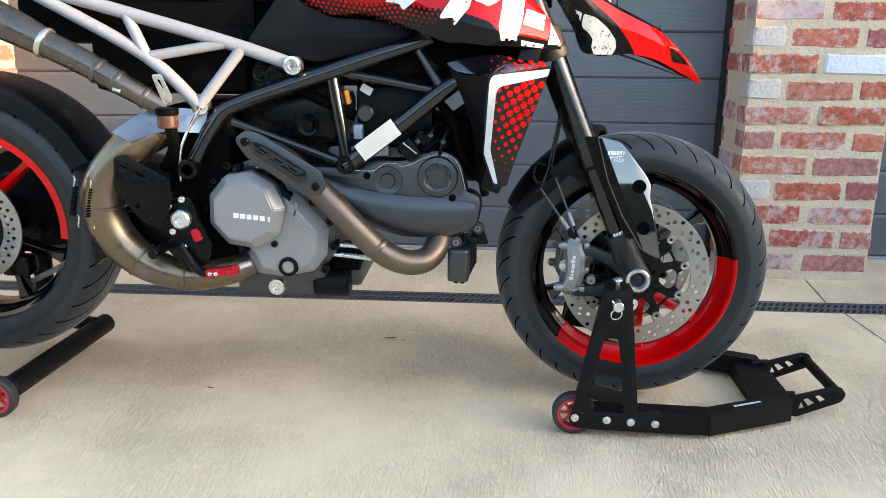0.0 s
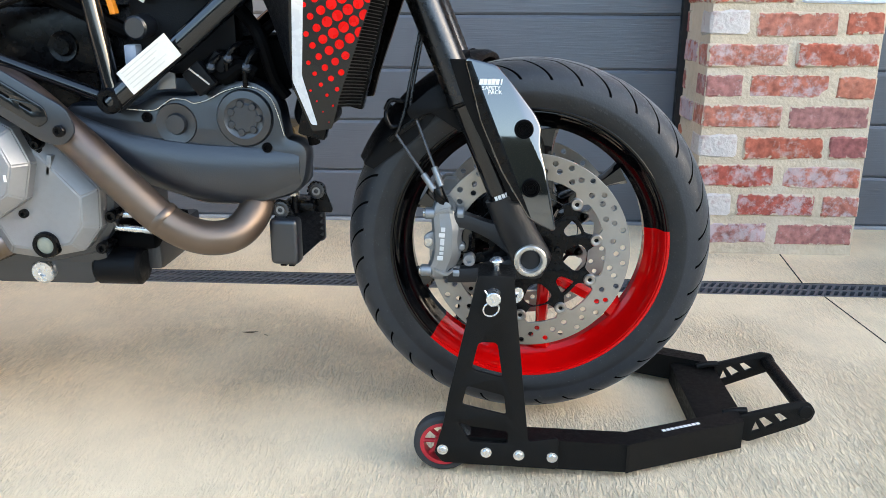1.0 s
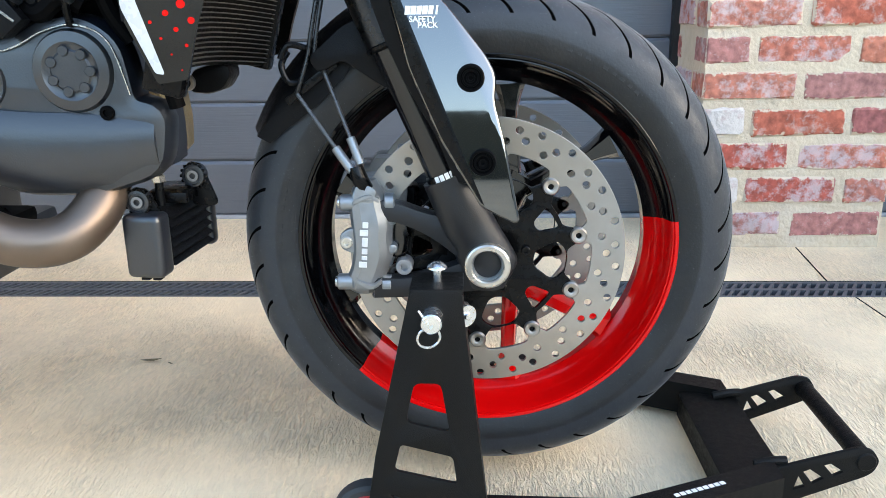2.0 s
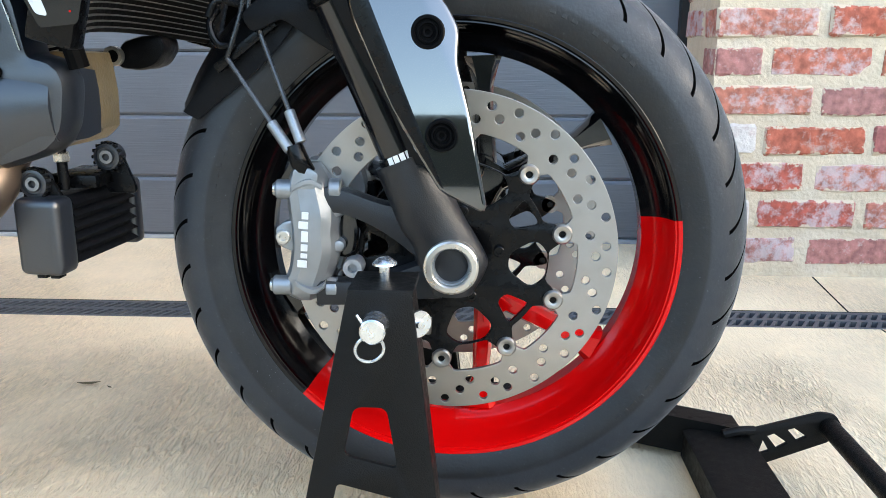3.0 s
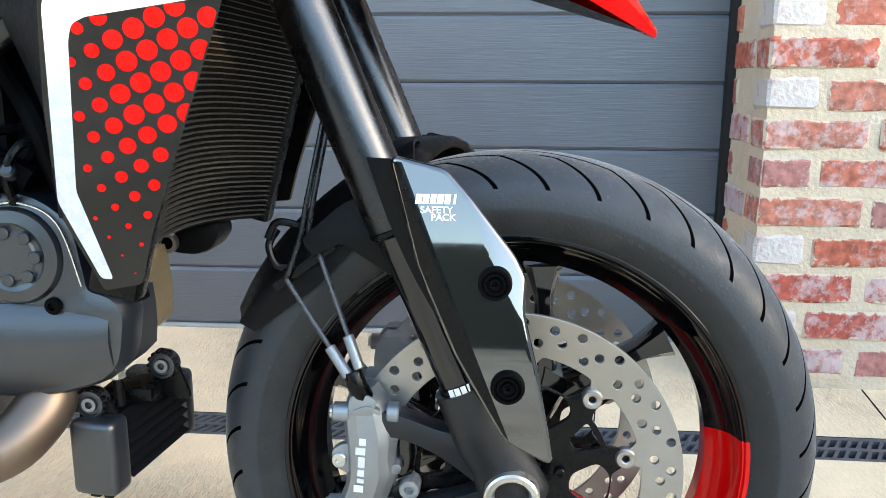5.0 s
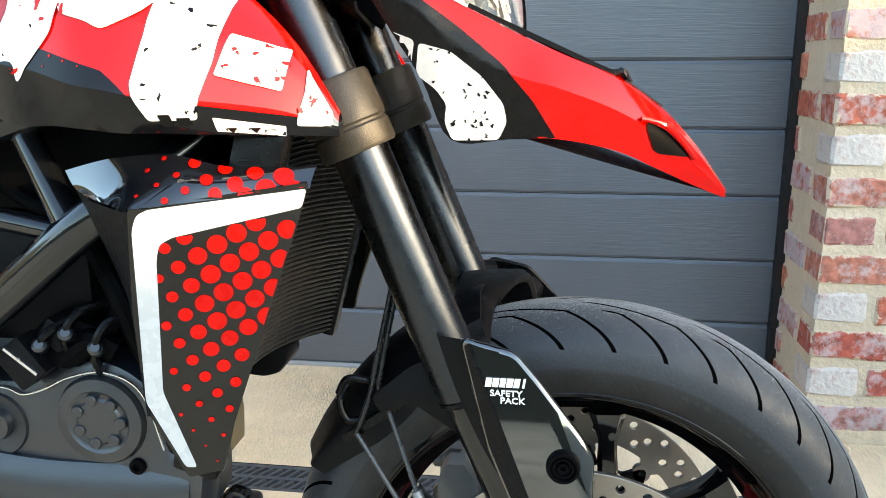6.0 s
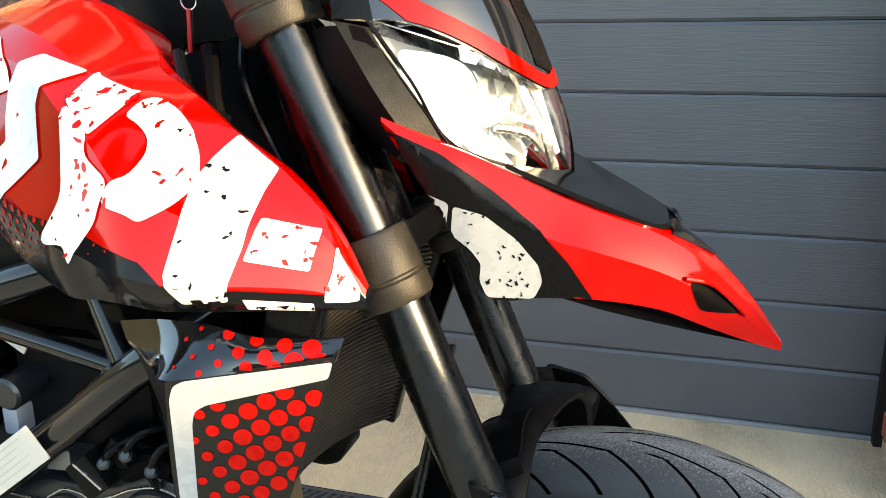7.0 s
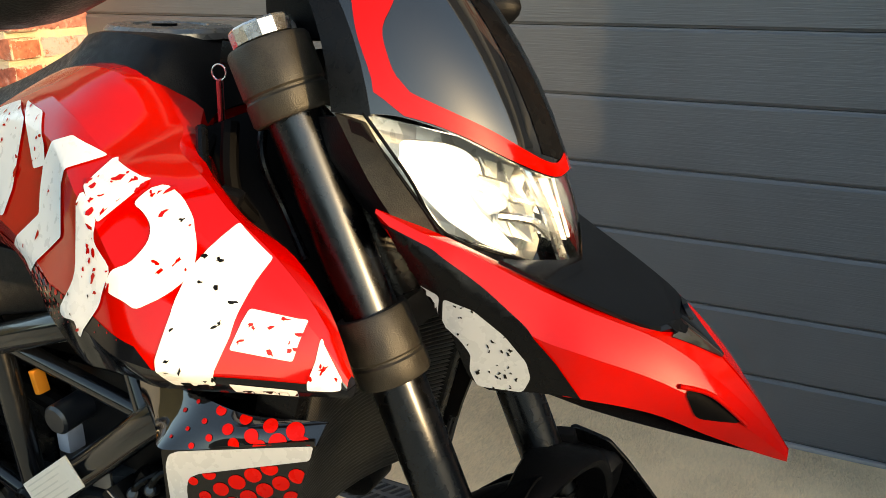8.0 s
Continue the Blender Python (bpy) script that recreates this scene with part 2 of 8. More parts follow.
    # dusty bloom on the tread
    l.new(op("MULTIPLY", op("MULTIPLY", clean, tread.outputs[0]), 0.16), b.inputs["Sheen Weight"])
    b.inputs["Sheen Roughness"].default_value = 0.35
    mix = n.new("ShaderNodeMix")
    mix.data_type = "RGBA"
    old = crown.outputs[2]
    l.new(mask, mix.inputs[0])
    l.new(old, mix.inputs[6])
    mix.inputs[7].default_value = (0.0015, 0.0015, 0.0015, 1)
    l.new(mix.outputs[2], b.inputs["Base Color"])
    bp = n.new("ShaderNodeBump")
    bp.inputs["Strength"].default_value, bp.inputs["Distance"].default_value = 0.35, -0.003
    l.new(mask, bp.inputs["Height"])
    l.new(b.inputs["Normal"].links[0].from_socket, bp.inputs["Normal"])
    l.new(bp.outputs[0], b.inputs["Normal"])
    return m


def brushed_disc_material():
    """Turned steel: the highlight spreads across the turning marks."""
    m = material("brake_disc_steel", (0.36, 0.335, 0.305), 0.34, metal=0.9, rough_var=0.04, var=0.07, scale=60.0)
    n, l = m.node_tree.nodes, m.node_tree.links
    b = n["Principled BSDF"]
    tg = n.new("ShaderNodeTangent")
    tg.direction_type, tg.axis = "RADIAL", "Y"
    l.new(tg.outputs[0], b.inputs["Tangent"])
    b.inputs["Anisotropic"].default_value = 0.75
    return m


def glass_material(name, color, rough=0.0):
    m = bpy.data.materials.new(name)
    m.use_nodes = True
    b = m.node_tree.nodes["Principled BSDF"]
    b.inputs["Base Color"].default_value = (*color, 1)
    b.inputs["Transmission Weight"].default_value, b.inputs["Roughness"].default_value, b.inputs["IOR"].default_value = 1.0, rough, 1.3
    return m


def glow_material(name, color, strength):
    m = bpy.data.materials.new(name)
    m.use_nodes = True
    b = m.node_tree.nodes["Principled BSDF"]
    b.inputs["Base Color"].default_value = (*color, 1)
    b.inputs["Emission Color"].default_value, b.inputs["Emission Strength"].default_value = (*color, 1), strength
    return m


CONCRETE, DOOR, BRICK = concrete_material(), door_material(), brick_material()
MORTAR = material("mortar", (0.57, 0.465, 0.335), 0.9, var=0.14, scale=30.0, bump=0.6, bump_scale=90.0, dirt=(0.62, 0.55, 0.45), dirt_amount=0.6, dirt_scale=7.0)
PALE_BRICK = material("limewashed_brick", (0.54, 0.49, 0.45), 0.85, var=0.15, scale=40.0, bump=0.6, bump_scale=80.0, dirt=(0.33, 0.17, 0.14), dirt_amount=0.7, dirt_scale=32.0)
WHITE_BRICK = material("lime_painted_brick", (0.62, 0.66, 0.72), 0.8, var=0.12, scale=40.0, bump=0.6, bump_scale=80.0)
UNSEEN_WALL = material("unseen_dark_wall", (0.060, 0.062, 0.040), 0.9, var=0.3, scale=6.0, bump=0.5, bump_scale=60.0)
PIPE_GREY = material("grey_sleeved_pipe", (0.075, 0.075, 0.078), 0.3, metal=0.4, var=0.1, scale=120.0)
RENDER_WALL = material("wall_paint", (0.45, 0.42, 0.38), 0.85, var=0.08, scale=8.0, bump=0.2)
GRATE = material("drain_plastic", (0.070, 0.075, 0.085), 0.5, var=0.15, scale=50.0, dirt=(0.16, 0.14, 0.11), dirt_amount=0.5, dirt_scale=30.0)
PIT = material("drain_channel", (0.02, 0.02, 0.02), 0.9)
RUBBER_SEAL = material("door_seal", (0.30, 0.31, 0.33), 0.5, var=0.1)
BLACK_TRIM = material("door_jamb_black", (0.004, 0.004, 0.005), 0.5)
CENTRE_F, CENTRE_R = (0.0, 0.0, 0.320), (-1.495, 0.0, 0.392)
TYRE_F = tyre_material("front_tyre_rubber", (*CENTRE_F, 0.2535), 0.060, 36, 1.65)
TYRE_R = tyre_material("rear_tyre_rubber", (*CENTRE_R, 0.262), 0.088, 32, 1.65)
GLOSS_BLACK = material("gloss_black", (0.0025, 0.0025, 0.0030), 0.10, var=0.2, scale=90.0, coat=0.35, rough_var=0.04)
GUARD_BLACK = material("guard_gloss_black", (0.0035, 0.0035, 0.0042), 0.05, var=0.1, scale=90.0, coat=1.0, rough_var=0.02, spec=1.0)
GUARD_BLACK.node_tree.nodes["Principled BSDF"].inputs["Coat IOR"].default_value = 1.75
RED = material("gloss_red", (0.42, 0.0010, 0.0006), 0.08, var=0.05, scale=60.0, coat=0.20, rough_var=0.02, spec=0.2)
TANK_RED = material("lacquered_tank_red", (0.42, 0.0010, 0.0006), 0.08, var=0.05, scale=60.0, coat=0.35, rough_var=0.02, spec=0.2)
TANK_RED.node_tree.nodes["Principled BSDF"].inputs["Coat IOR"].default_value = 1.55
RIM_BLACK = material("rim_black", (0.0024, 0.0024, 0.0028), 0.13, var=0.2, scale=90.0, spec=0.32)
RIM_RED = material("rim_red", (0.62, 0.0020, 0.0025), 0.12, var=0.06, scale=60.0, coat=0.1, rough_var=0.05, spec=0.3)
MATT_BLACK = material("satin_black_paint", (0.0022, 0.0023, 0.0028), 0.27, var=0.2, scale=80.0, bump=0.05, bump_scale=500.0, spec=0.18)
PLASTIC = material("black_plastic", (0.0034, 0.0037, 0.0047), 0.42, var=0.2, scale=120.0, bump=0.15, bump_scale=700.0, spec=0.14)
ENGINE_BLACK = material("engine_black", (0.0062, 0.0088, 0.0140), 0.36, var=0.2, scale=60.0, bump=0.05, bump_scale=500.0, rough_var=0.03, spec=1.0)
# near-black with the shade of gaps and slots put into its colour
DARK_VOID = material("shade_black_parts", (0.0016, 0.0016, 0.0019), 0.6, var=0.4, scale=30.0, spec=0.05)
GUNMETAL = material("gunmetal_cast_cover", (0.285, 0.285, 0.290), 0.42, metal=0.45, var=0.08, scale=120.0, bump=0.08, bump_scale=700.0)
STEEL = material("brushed_steel", (0.58, 0.55, 0.50), 0.32, metal=0.9, var=0.08, scale=70.0)
DISC = brushed_disc_material()
HEAT_PLATE = material("dull_folded_alloy", (0.30, 0.31, 0.34), 0.34, metal=0.9, var=0.2, scale=30.0, rough_var=0.08)
ZINC = material("zinc_plate", (0.74, 0.75, 0.76), 0.25, metal=0.95, var=0.08, scale=90.0)
CALIPER = material("grey_cast_alloy", (0.27, 0.28, 0.29), 0.40, metal=0.7, var=0.08, scale=120.0, bump=0.04, bump_scale=900.0)
PALE_LETTER = material("pale_lettering", (0.58, 0.58, 0.57), 0.4, var=0.05, scale=120.0)
PIPE = material("heat_tinted_pipe", (0.165, 0.125, 0.098), 0.40, metal=0.85, var=0.16, scale=22.0, dirt=(0.085, 0.075, 0.10), dirt_amount=0.8, dirt_scale=7.0)
PIPE_GOLD = material("golden_heat_tinted_pipe", (0.19, 0.145, 0.095), 0.30, metal=0.9, var=0.2, scale=14.0, dirt=(0.22, 0.20, 0.26), dirt_amount=0.85, dirt_scale=9.0)
MUFFLER = material("titanium_muffler", (0.125, 0.112, 0.098), 0.30, metal=0.9, var=0.12, scale=30.0)
FORK = material("black_anodised_fork", (0.050, 0.054, 0.062), 0.27, metal=1.0, var=0.08, scale=60.0, rough_var=0.05)
SLIDER = material("gloss_black_slider", (0.004, 0.004, 0.005), 0.10, var=0.1, scale=90.0, rough_var=0.03, spec=0.6)
FORK_CAST = material("dark_cast_fork_foot", (0.0090, 0.0095, 0.0115), 0.42, metal=0.1, var=0.15, scale=150.0, bump=0.12, bump_scale=900.0)
CLAMP = material("speckled_clamp", (0.026, 0.0235, 0.0190), 0.45, metal=0.3, var=0.55, scale=600.0, bump=0.15, bump_scale=900.0)
WHITE_PAINT = material("white_frame_paint", (0.255, 0.268, 0.300), 0.35, var=0.05, scale=60.0, coat=0.2)
WHITE_DECAL = material("white_decal", (0.80, 0.79, 0.77), 0.32, var=0.04, scale=80.0, coat=0.3)
DOT_RED = material("dot_red", (0.45, 0.0022, 0.0012), 0.30, var=0.04, scale=80.0, coat=0.08, spec=0.15)
NAVY_GLOSS = material("navy_black_gloss", (0.0040, 0.0046, 0.0066), 0.06, var=0.12, scale=80.0, coat=0.45, rough_var=0.02, spec=0.4)
FILM_NAVY = material("navy_film", (0.0032, 0.0036, 0.0052), 0.12, var=0.12, scale=80.0, coat=0.15, rough_var=0.02, spec=0.2)
NAVY_GLOSS.node_tree.nodes["Principled BSDF"].inputs["Coat IOR"].default_value = 2.0
WING_BLACK = material("wing_black_gloss", (0.0042, 0.0040, 0.0038), 0.10, var=0.12, scale=80.0, coat=0.35, rough_var=0.02, spec=0.3)
STRIPE = material("silver_white_film", (0.37, 0.40, 0.43), 0.28, var=0.04, scale=80.0, coat=0.3)
STAND_BLACK = material("stand_powder_coat", (0.0050, 0.0048, 0.0045), 0.45, var=0.25, scale=140.0, bump=0.25, bump_scale=900.0, spec=0.15)
TYRE_SMALL = material("stand_wheel_rubber", (0.025, 0.025, 0.025), 0.7)
RED_PLASTIC = material("red_wheel_plastic", (0.50, 0.02, 0.03), 0.4)
RED_ANOD = material("red_anodised", (0.55, 0.015, 0.03), 0.3, metal=0.6)
PAPER = material("paper_label", (0.66, 0.63, 0.57), 0.7, var=0.06, scale=120.0)
GREY_PRINT = material("grey_print", (0.56, 0.54, 0.49), 0.7)
FRAME_PAINT = material("satin_black_frame", (0.0036, 0.0044, 0.0060), 0.17, var=0.15, scale=80.0, coat=0.4, rough_var=0.05, spec=0.5)
ORANGE = material("orange_cap", (0.75, 0.25, 0.02), 0.5)
BROWN_BOTTLE = material("brown_reservoir", (0.075, 0.034, 0.020), 0.3, var=0.15)
SIGHT = material("sight_glass_grey", (0.24, 0.25, 0.20), 0.2, var=0.2, scale=90.0)
BRONZE = material("bronze_cast", (0.34, 0.26, 0.14), 0.45, metal=0.5, var=0.25, scale=60.0, bump=0.2, bump_scale=300.0)
RADIATOR = material("radiator_core", (0.0026, 0.0025, 0.0025), 0.6, var=0.3, scale=200.0, spec=0.1)
FIN = material("radiator_fin", (0.085, 0.082, 0.078), 0.45, metal=0.3, var=0.2, scale=200.0)
CHROME = material("lamp_reflector", (0.50, 0.54, 0.56), 0.28, metal=0.25, var=0.04, rough_var=0.05)
LENS = glass_material("clear_lamp_lens", (0.97, 0.98, 0.98), 0.05)
# emission stands in for the bright look of the reflector
GLOW = glow_material("glowing_blade", (0.55, 0.57, 0.58), 0.62)
CAP_GREY = material("filler_cap_grey", (0.13, 0.135, 0.14), 0.3, metal=0.6, var=0.1, scale=80.0)
SMOKED = material("smoked_screen", (0.0050, 0.0066, 0.0105), 0.05, var=0.1, scale=50.0, coat=0.9, rough_var=0.02)
HOSE = material("thin_black_hose", (0.012, 0.012, 0.013), 0.3, var=0.1, scale=200.0)
LEAF = material("dry_leaf", (0.10, 0.075, 0.03), 0.8)


# ---- mesh helpers ----
def finish(bm, name, mat, smooth=35.0):
    bmesh.ops.recalc_face_normals(bm, faces=bm.faces)
    me = bpy.data.meshes.new(name)
    bm.to_mesh(me)
    bm.free()
    me.materials.append(mat)
    for p in me.polygons:
        p.use_smooth = True
    me.set_sharp_from_angle(angle=radians(smooth))
    return me


def part(name, bm, mat, parent=None, label="", smooth=35.0):
    """One mesh object, in the world's coordinates, under a thing or a part."""
    me = bm if isinstance(bm, bpy.types.Mesh) else finish(bm, name, mat, smooth)
    if isinstance(bm, bpy.types.Mesh) and not me.materials:
        me.materials.append(mat)
    ob = new(name, me)
    if parent is not None:
        ob.parent = parent
        if parent.type == "EMPTY":
            ob.matrix_parent_inverse = parent.matrix_basis.inverted()
    if label:
        ob["label"] = label
    return ob


def thing(name, at, label, category, group="", kind=""):
    e = new(name)
    e.empty_display_size = 0.1
    e.matrix_basis = Matrix.Translation(at)
    return tagged(e, label, category, group, kind)


def box(x0, x1, y0, y1, z0, z1, bevel=0.0, segments=2):
    bm = bmesh.new()
    bmesh.ops.create_cube(bm, size=1.0)
    for v in bm.verts:
        v.co = Vector((x0 + (v.co.x + 0.5) * (x1 - x0), y0 + (v.co.y + 0.5) * (y1 - y0), z0 + (v.co.z + 0.5) * (z1 - z0)))
    if bevel:
        bmesh.ops.bevel(bm, geom=bm.edges[:], offset=bevel, segments=segments, affect="EDGES", profile=0.6)
    return bm


def turned(bm, m):
    bmesh.ops.transform(bm, matrix=m, verts=bm.verts)
    return bm


def joined(*bms):
    out = bmesh.new()
    for b in bms:
        me = bpy.data.meshes.new("tmp")
        b.to_mesh(me)
        b.free()
        out.from_mesh(me)
        bpy.data.meshes.remove(me)
    return out


def lathe(profile, centre=(0, 0, 0), axis=(0, 1, 0), segments=48, closed=True, a0=0.0, a1=360.0):
    """profile: (radius, place along the axis). A part turn from a0 to a1 degrees is capped."""
    bm = bmesh.new()
    full = abs(a1 - a0) >= 360.0
    m = Matrix.Translation(centre) @ Vector((0, 1, 0)).rotation_difference(Vector(axis)).to_matrix().to_4x4()
    rows = []
    for i in range(segments if full else segments + 1):
        a = radians(a0 + (a1 - a0) * i / segments)
        rows.append([bm.verts.new(m @ Vector((r * math.cos(a), h, r * math.sin(a)))) for r, h in profile])
    k = len(profile)
    for i in range(len(rows) if full else len(rows) - 1):
        p, q = rows[i], rows[(i + 1) % len(rows)]
        for j in range(k if closed else k - 1):
            bm.faces.new((p[j], p[(j + 1) % k], q[(j + 1) % k], q[j]))
    if closed and not full:
        bm.faces.new(rows[0])
        bm.faces.new(rows[-1])
    bmesh.ops.remove_doubles(bm, verts=bm.verts, dist=1e-6)
    return bm


def rod(a, b, r, r2=None, segments=20, bevel=0.0):
    """A round bar from a to b, with slightly rounded ends."""
    a, b = Vector(a), Vector(b)
    length = (b - a).length
    r2 = r if r2 is None else r2
    e = min(bevel or r * 0.12, length * 0.3)
    return lathe([(0, 0), (r - e, 0), (r, e), (r2, length - e), (r2 - e, length), (0, length)], a, (b - a).normalized(), segments, closed=False)


def spline(points, steps=8):
    pts = [Vector(p) for p in points]
    out = []
    for i in range(len(pts) - 1):
        p0, p1, p2, p3 = pts[max(i - 1, 0)], pts[i], pts[i + 1], pts[min(i + 2, len(pts) - 1)]
        for s in range(steps):
            t = s / steps
            out.append(0.5 * ((2 * p1) + (p2 - p0) * t + (2 * p0 - 5 * p1 + 4 * p2 - p3) * t * t + (3 * p1 - p0 - 3 * p2 + p3) * t ** 3))
    out.append(pts[-1])
    return out


def tube(points, r, segments=16, steps=8, smooth=True, flat=1.0, caps=True):
    """A bent tube. r: one radius or one for each point."""
    pts = spline(points, steps) if smooth and len(points) > 2 else [Vector(p) for p in points]
    rs = [r] * len(points) if isinstance(r, (int, float)) else list(r)
    bm = bmesh.new()
    up = Vector((0, 1, 0))
    rows = []
    for i, p in enumerate(pts):
        d = (pts[min(i + 1, len(pts) - 1)] - pts[max(i - 1, 0)]).normalized()
        side = d.cross(up)
        if side.length < 0.05:
            side = d.cross(Vector((1, 0, 0)))
        side.normalize()
        top = side.cross(d).normalized()
        u = i / (len(pts) - 1) * (len(rs) - 1)
        k = min(int(u), len(rs) - 2)
        rad = rs[k] + (rs[k + 1] - rs[k]) * (u - k)
        rows.append([bm.verts.new(p + side * rad * math.cos(2 * math.pi * j / segments) + top * rad * flat * math.sin(2 * math.pi * j / segments)) for j in range(segments)])
    for p, q in zip(rows, rows[1:]):
        for j in range(segments):
            bm.faces.new((p[j], p[(j + 1) % segments], q[(j + 1) % segments], q[j]))
    if caps:
        bm.faces.new(rows[0])
        bm.faces.new(rows[-1])
    return bm


def plate(outline, holes=(), thick=0.004, bevel=0.0, rounded=0.0):
    """A flat sheet with holes through it, in the local x-y plane, from z = -thick/2 to thick/2."""
    cu = bpy.data.curves.new("outline", "CURVE")
    cu.dimensions, cu.fill_mode = "2D", "BOTH"
    cu.extrude, cu.bevel_depth, cu.bevel_resolution = max(thick / 2 - bevel, 0.0), bevel, 1
    for ring in (outline, *holes):
        pts = round_corners(ring, rounded) if rounded else ring
        s = cu.splines.new("POLY")
        s.points.add(len(pts) - 1)
        for q, p in zip(s.points, pts):
            q.co = (p[0], p[1], 0, 1)
        s.use_cyclic_u = True
    ob = new("outline", cu)
    me = bpy.data.meshes.new_from_object(ob.evaluated_get(bpy.context.evaluated_depsgraph_get()))
    bm = bmesh.new()
    bm.from_mesh(me)
    bpy.data.objects.remove(ob)
    bpy.data.curves.remove(cu)
    bpy.data.meshes.remove(me)
    bmesh.ops.remove_doubles(bm, verts=bm.verts, dist=1e-6)
    return bm


UPRIGHT = Matrix(((1, 0, 0, 0), (0, 0, -1, 0), (0, 1, 0, 0), (0, 0, 0, 1)))  # (x, y) -> (x, z)


def side_plate(outline, y, holes=(), thick=0.004, bevel=0.0008, rounded=0.0):
    """A sheet that stands in the plane across y; outline in x and z."""
    return turned(plate(outline, holes, thick, bevel, rounded), Matrix.Translation((0, y, 0)) @ UPRIGHT)


def round_corners(ring, r, steps=4):
    out, k = [], len(ring)
    for i in range(k):
        p, a, b = Vector(ring[i][:2]), Vector(ring[i - 1][:2]), Vector(ring[(i + 1) % k][:2])
        da, db = (a - p), (b - p)
        e = min(r, da.length * 0.45, db.length * 0.45)
        q0, q1 = p + da.normalized() * e, p + db.normalized() * e
        for s in range(steps + 1):
            t = s / steps
            out.append(((1 - t) ** 2 * q0 + 2 * t * (1 - t) * p + t * t * q1)[:])
    return out


def circle(x, y, r, k=12, a=0.0):
    return [(x + r * math.cos(2 * math.pi * i / k + a), y + r * math.sin(2 * math.pi * i / k + a)) for i in range(k)]


def loft(rings, steps=5, ring_steps=4, closed=True, caps=True, ring_curve=0.6):
    """A skin through rings of points, smoothed along and (by ring_curve) around."""
    k = len(rings[0])

    def around(ring):
        pts = [Vector(p) for p in ring]
        out = []
        for i in range(k if closed else k - 1):
            p1, p2 = pts[i], pts[(i + 1) % k]
            p0 = pts[i - 1] if closed or i else p1
            p3 = pts[(i + 2) % k] if closed or i + 2 < k else p2
            for s in range(ring_steps):
                t = s / ring_steps
                c = 0.5 * ((2 * p1) + (p2 - p0) * t + (2 * p0 - 5 * p1 + 4 * p2 - p3) * t * t + (3 * p1 - p0 - 3 * p2 + p3) * t ** 3)
                out.append(p1.lerp(p2, t).lerp(c, ring_curve))
        if not closed:
            out.append(pts[-1])
        return out

    fine = [around(r) for r in rings]
    cols = [spline([r[j] for r in fine], steps) for j in range(len(fine[0]))]
    bm = bmesh.new()
    grid = [[bm.verts.new(c[i]) for c in cols] for i in range(len(cols[0]))]
    w = len(cols)
    for p, q in zip(grid, grid[1:]):
        for j in range(w if closed else w - 1):
            bm.faces.new((p[j], p[(j + 1) % w], q[(j + 1) % w], q[j]))
    if caps and closed:
        bm.faces.new(grid[0])
        bm.faces.new(grid[-1])
    bmesh.ops.remove_doubles(bm, verts=bm.verts, dist=1e-5)
    return bm


def thickened(bm, t):
    bmesh.ops.recalc_face_normals(bm, faces=bm.faces)
    bmesh.ops.solidify(bm, geom=bm.faces[:], thickness=t)
    return bm


def mirrored(bm):
    """The same on the bike's other side."""
    bmesh.ops.scale(bm, vec=(1, -1, 1), verts=bm.verts)
    bmesh.ops.reverse_faces(bm, faces=bm.faces)
    return bm


def hexagon_bolt(at, r, h, axis=(0, -1, 0), socket=True):
    at, axis = Vector(at), Vector(axis).normalized()
    prof = [(r * 0.45, h * 0.45), (r * 0.5, h), (r * 0.85, h), (r, h * 0.8), (r, 0), (0, 0)] if socket else [(0, h), (r * 0.7, h), (r, h * 0.6), (r, 0), (0, 0)]
    if socket:
        prof = [(0, h * 0.45)] + prof
    return lathe(prof, at, axis, 14, closed=False)


def surface_tree(*obs):
    """What decals are laid on."""
    from mathutils.bvhtree import BVHTree
    bm = bmesh.new()
    for o in obs:
        bm.from_mesh(o.data)
    bmesh.ops.triangulate(bm, faces=bm.faces)
    tree = BVHTree.FromBMesh(bm)
    bm.free()
    return tree


def decal(outline, tree, lift=0.0009, cell=0.008, way=(0, 1, 0)):
    """A thin film of that outline (in x and z), pressed along way onto a surface."""
    way = Vector(way).normalized()
    bm = bmesh.new()
    bm.faces.new([bm.verts.new((p[0], p[1], 0)) for p in outline])
    bmesh.ops.triangulate(bm, faces=bm.faces)
    for _ in range(6):
        long_edges = [e for e in bm.edges if e.calc_length() > cell]
        if not long_edges:
            break
        bmesh.ops.subdivide_edges(bm, edges=long_edges, cuts=1)
        bmesh.ops.triangulate(bm, faces=bm.faces)
    gone = []
    for v in bm.verts:
        start = Vector((v.co.x, 0, v.co.y)) - way * 1.0
        hit, normal, _, _ = tree.ray_cast(start, way)
        if hit is None:
            gone.append(v)
        else:
            if normal.dot(way) > 0:
                normal = -normal
            v.co = hit + normal * lift
    bmesh.ops.delete(bm, geom=gone, context="VERTS")
    return bm


# ---- the place ----
DOOR_Y, PILLAR_Y = 1.317, 1.010
PX0, PX1 = 0.530, 1.000        # the brick pier beside the door
LX0, LX1 = -2.85, -2.170       # the pier at the door's other side
DRAIN_Y0, DRAIN_Y1 = 0.648, 0.752


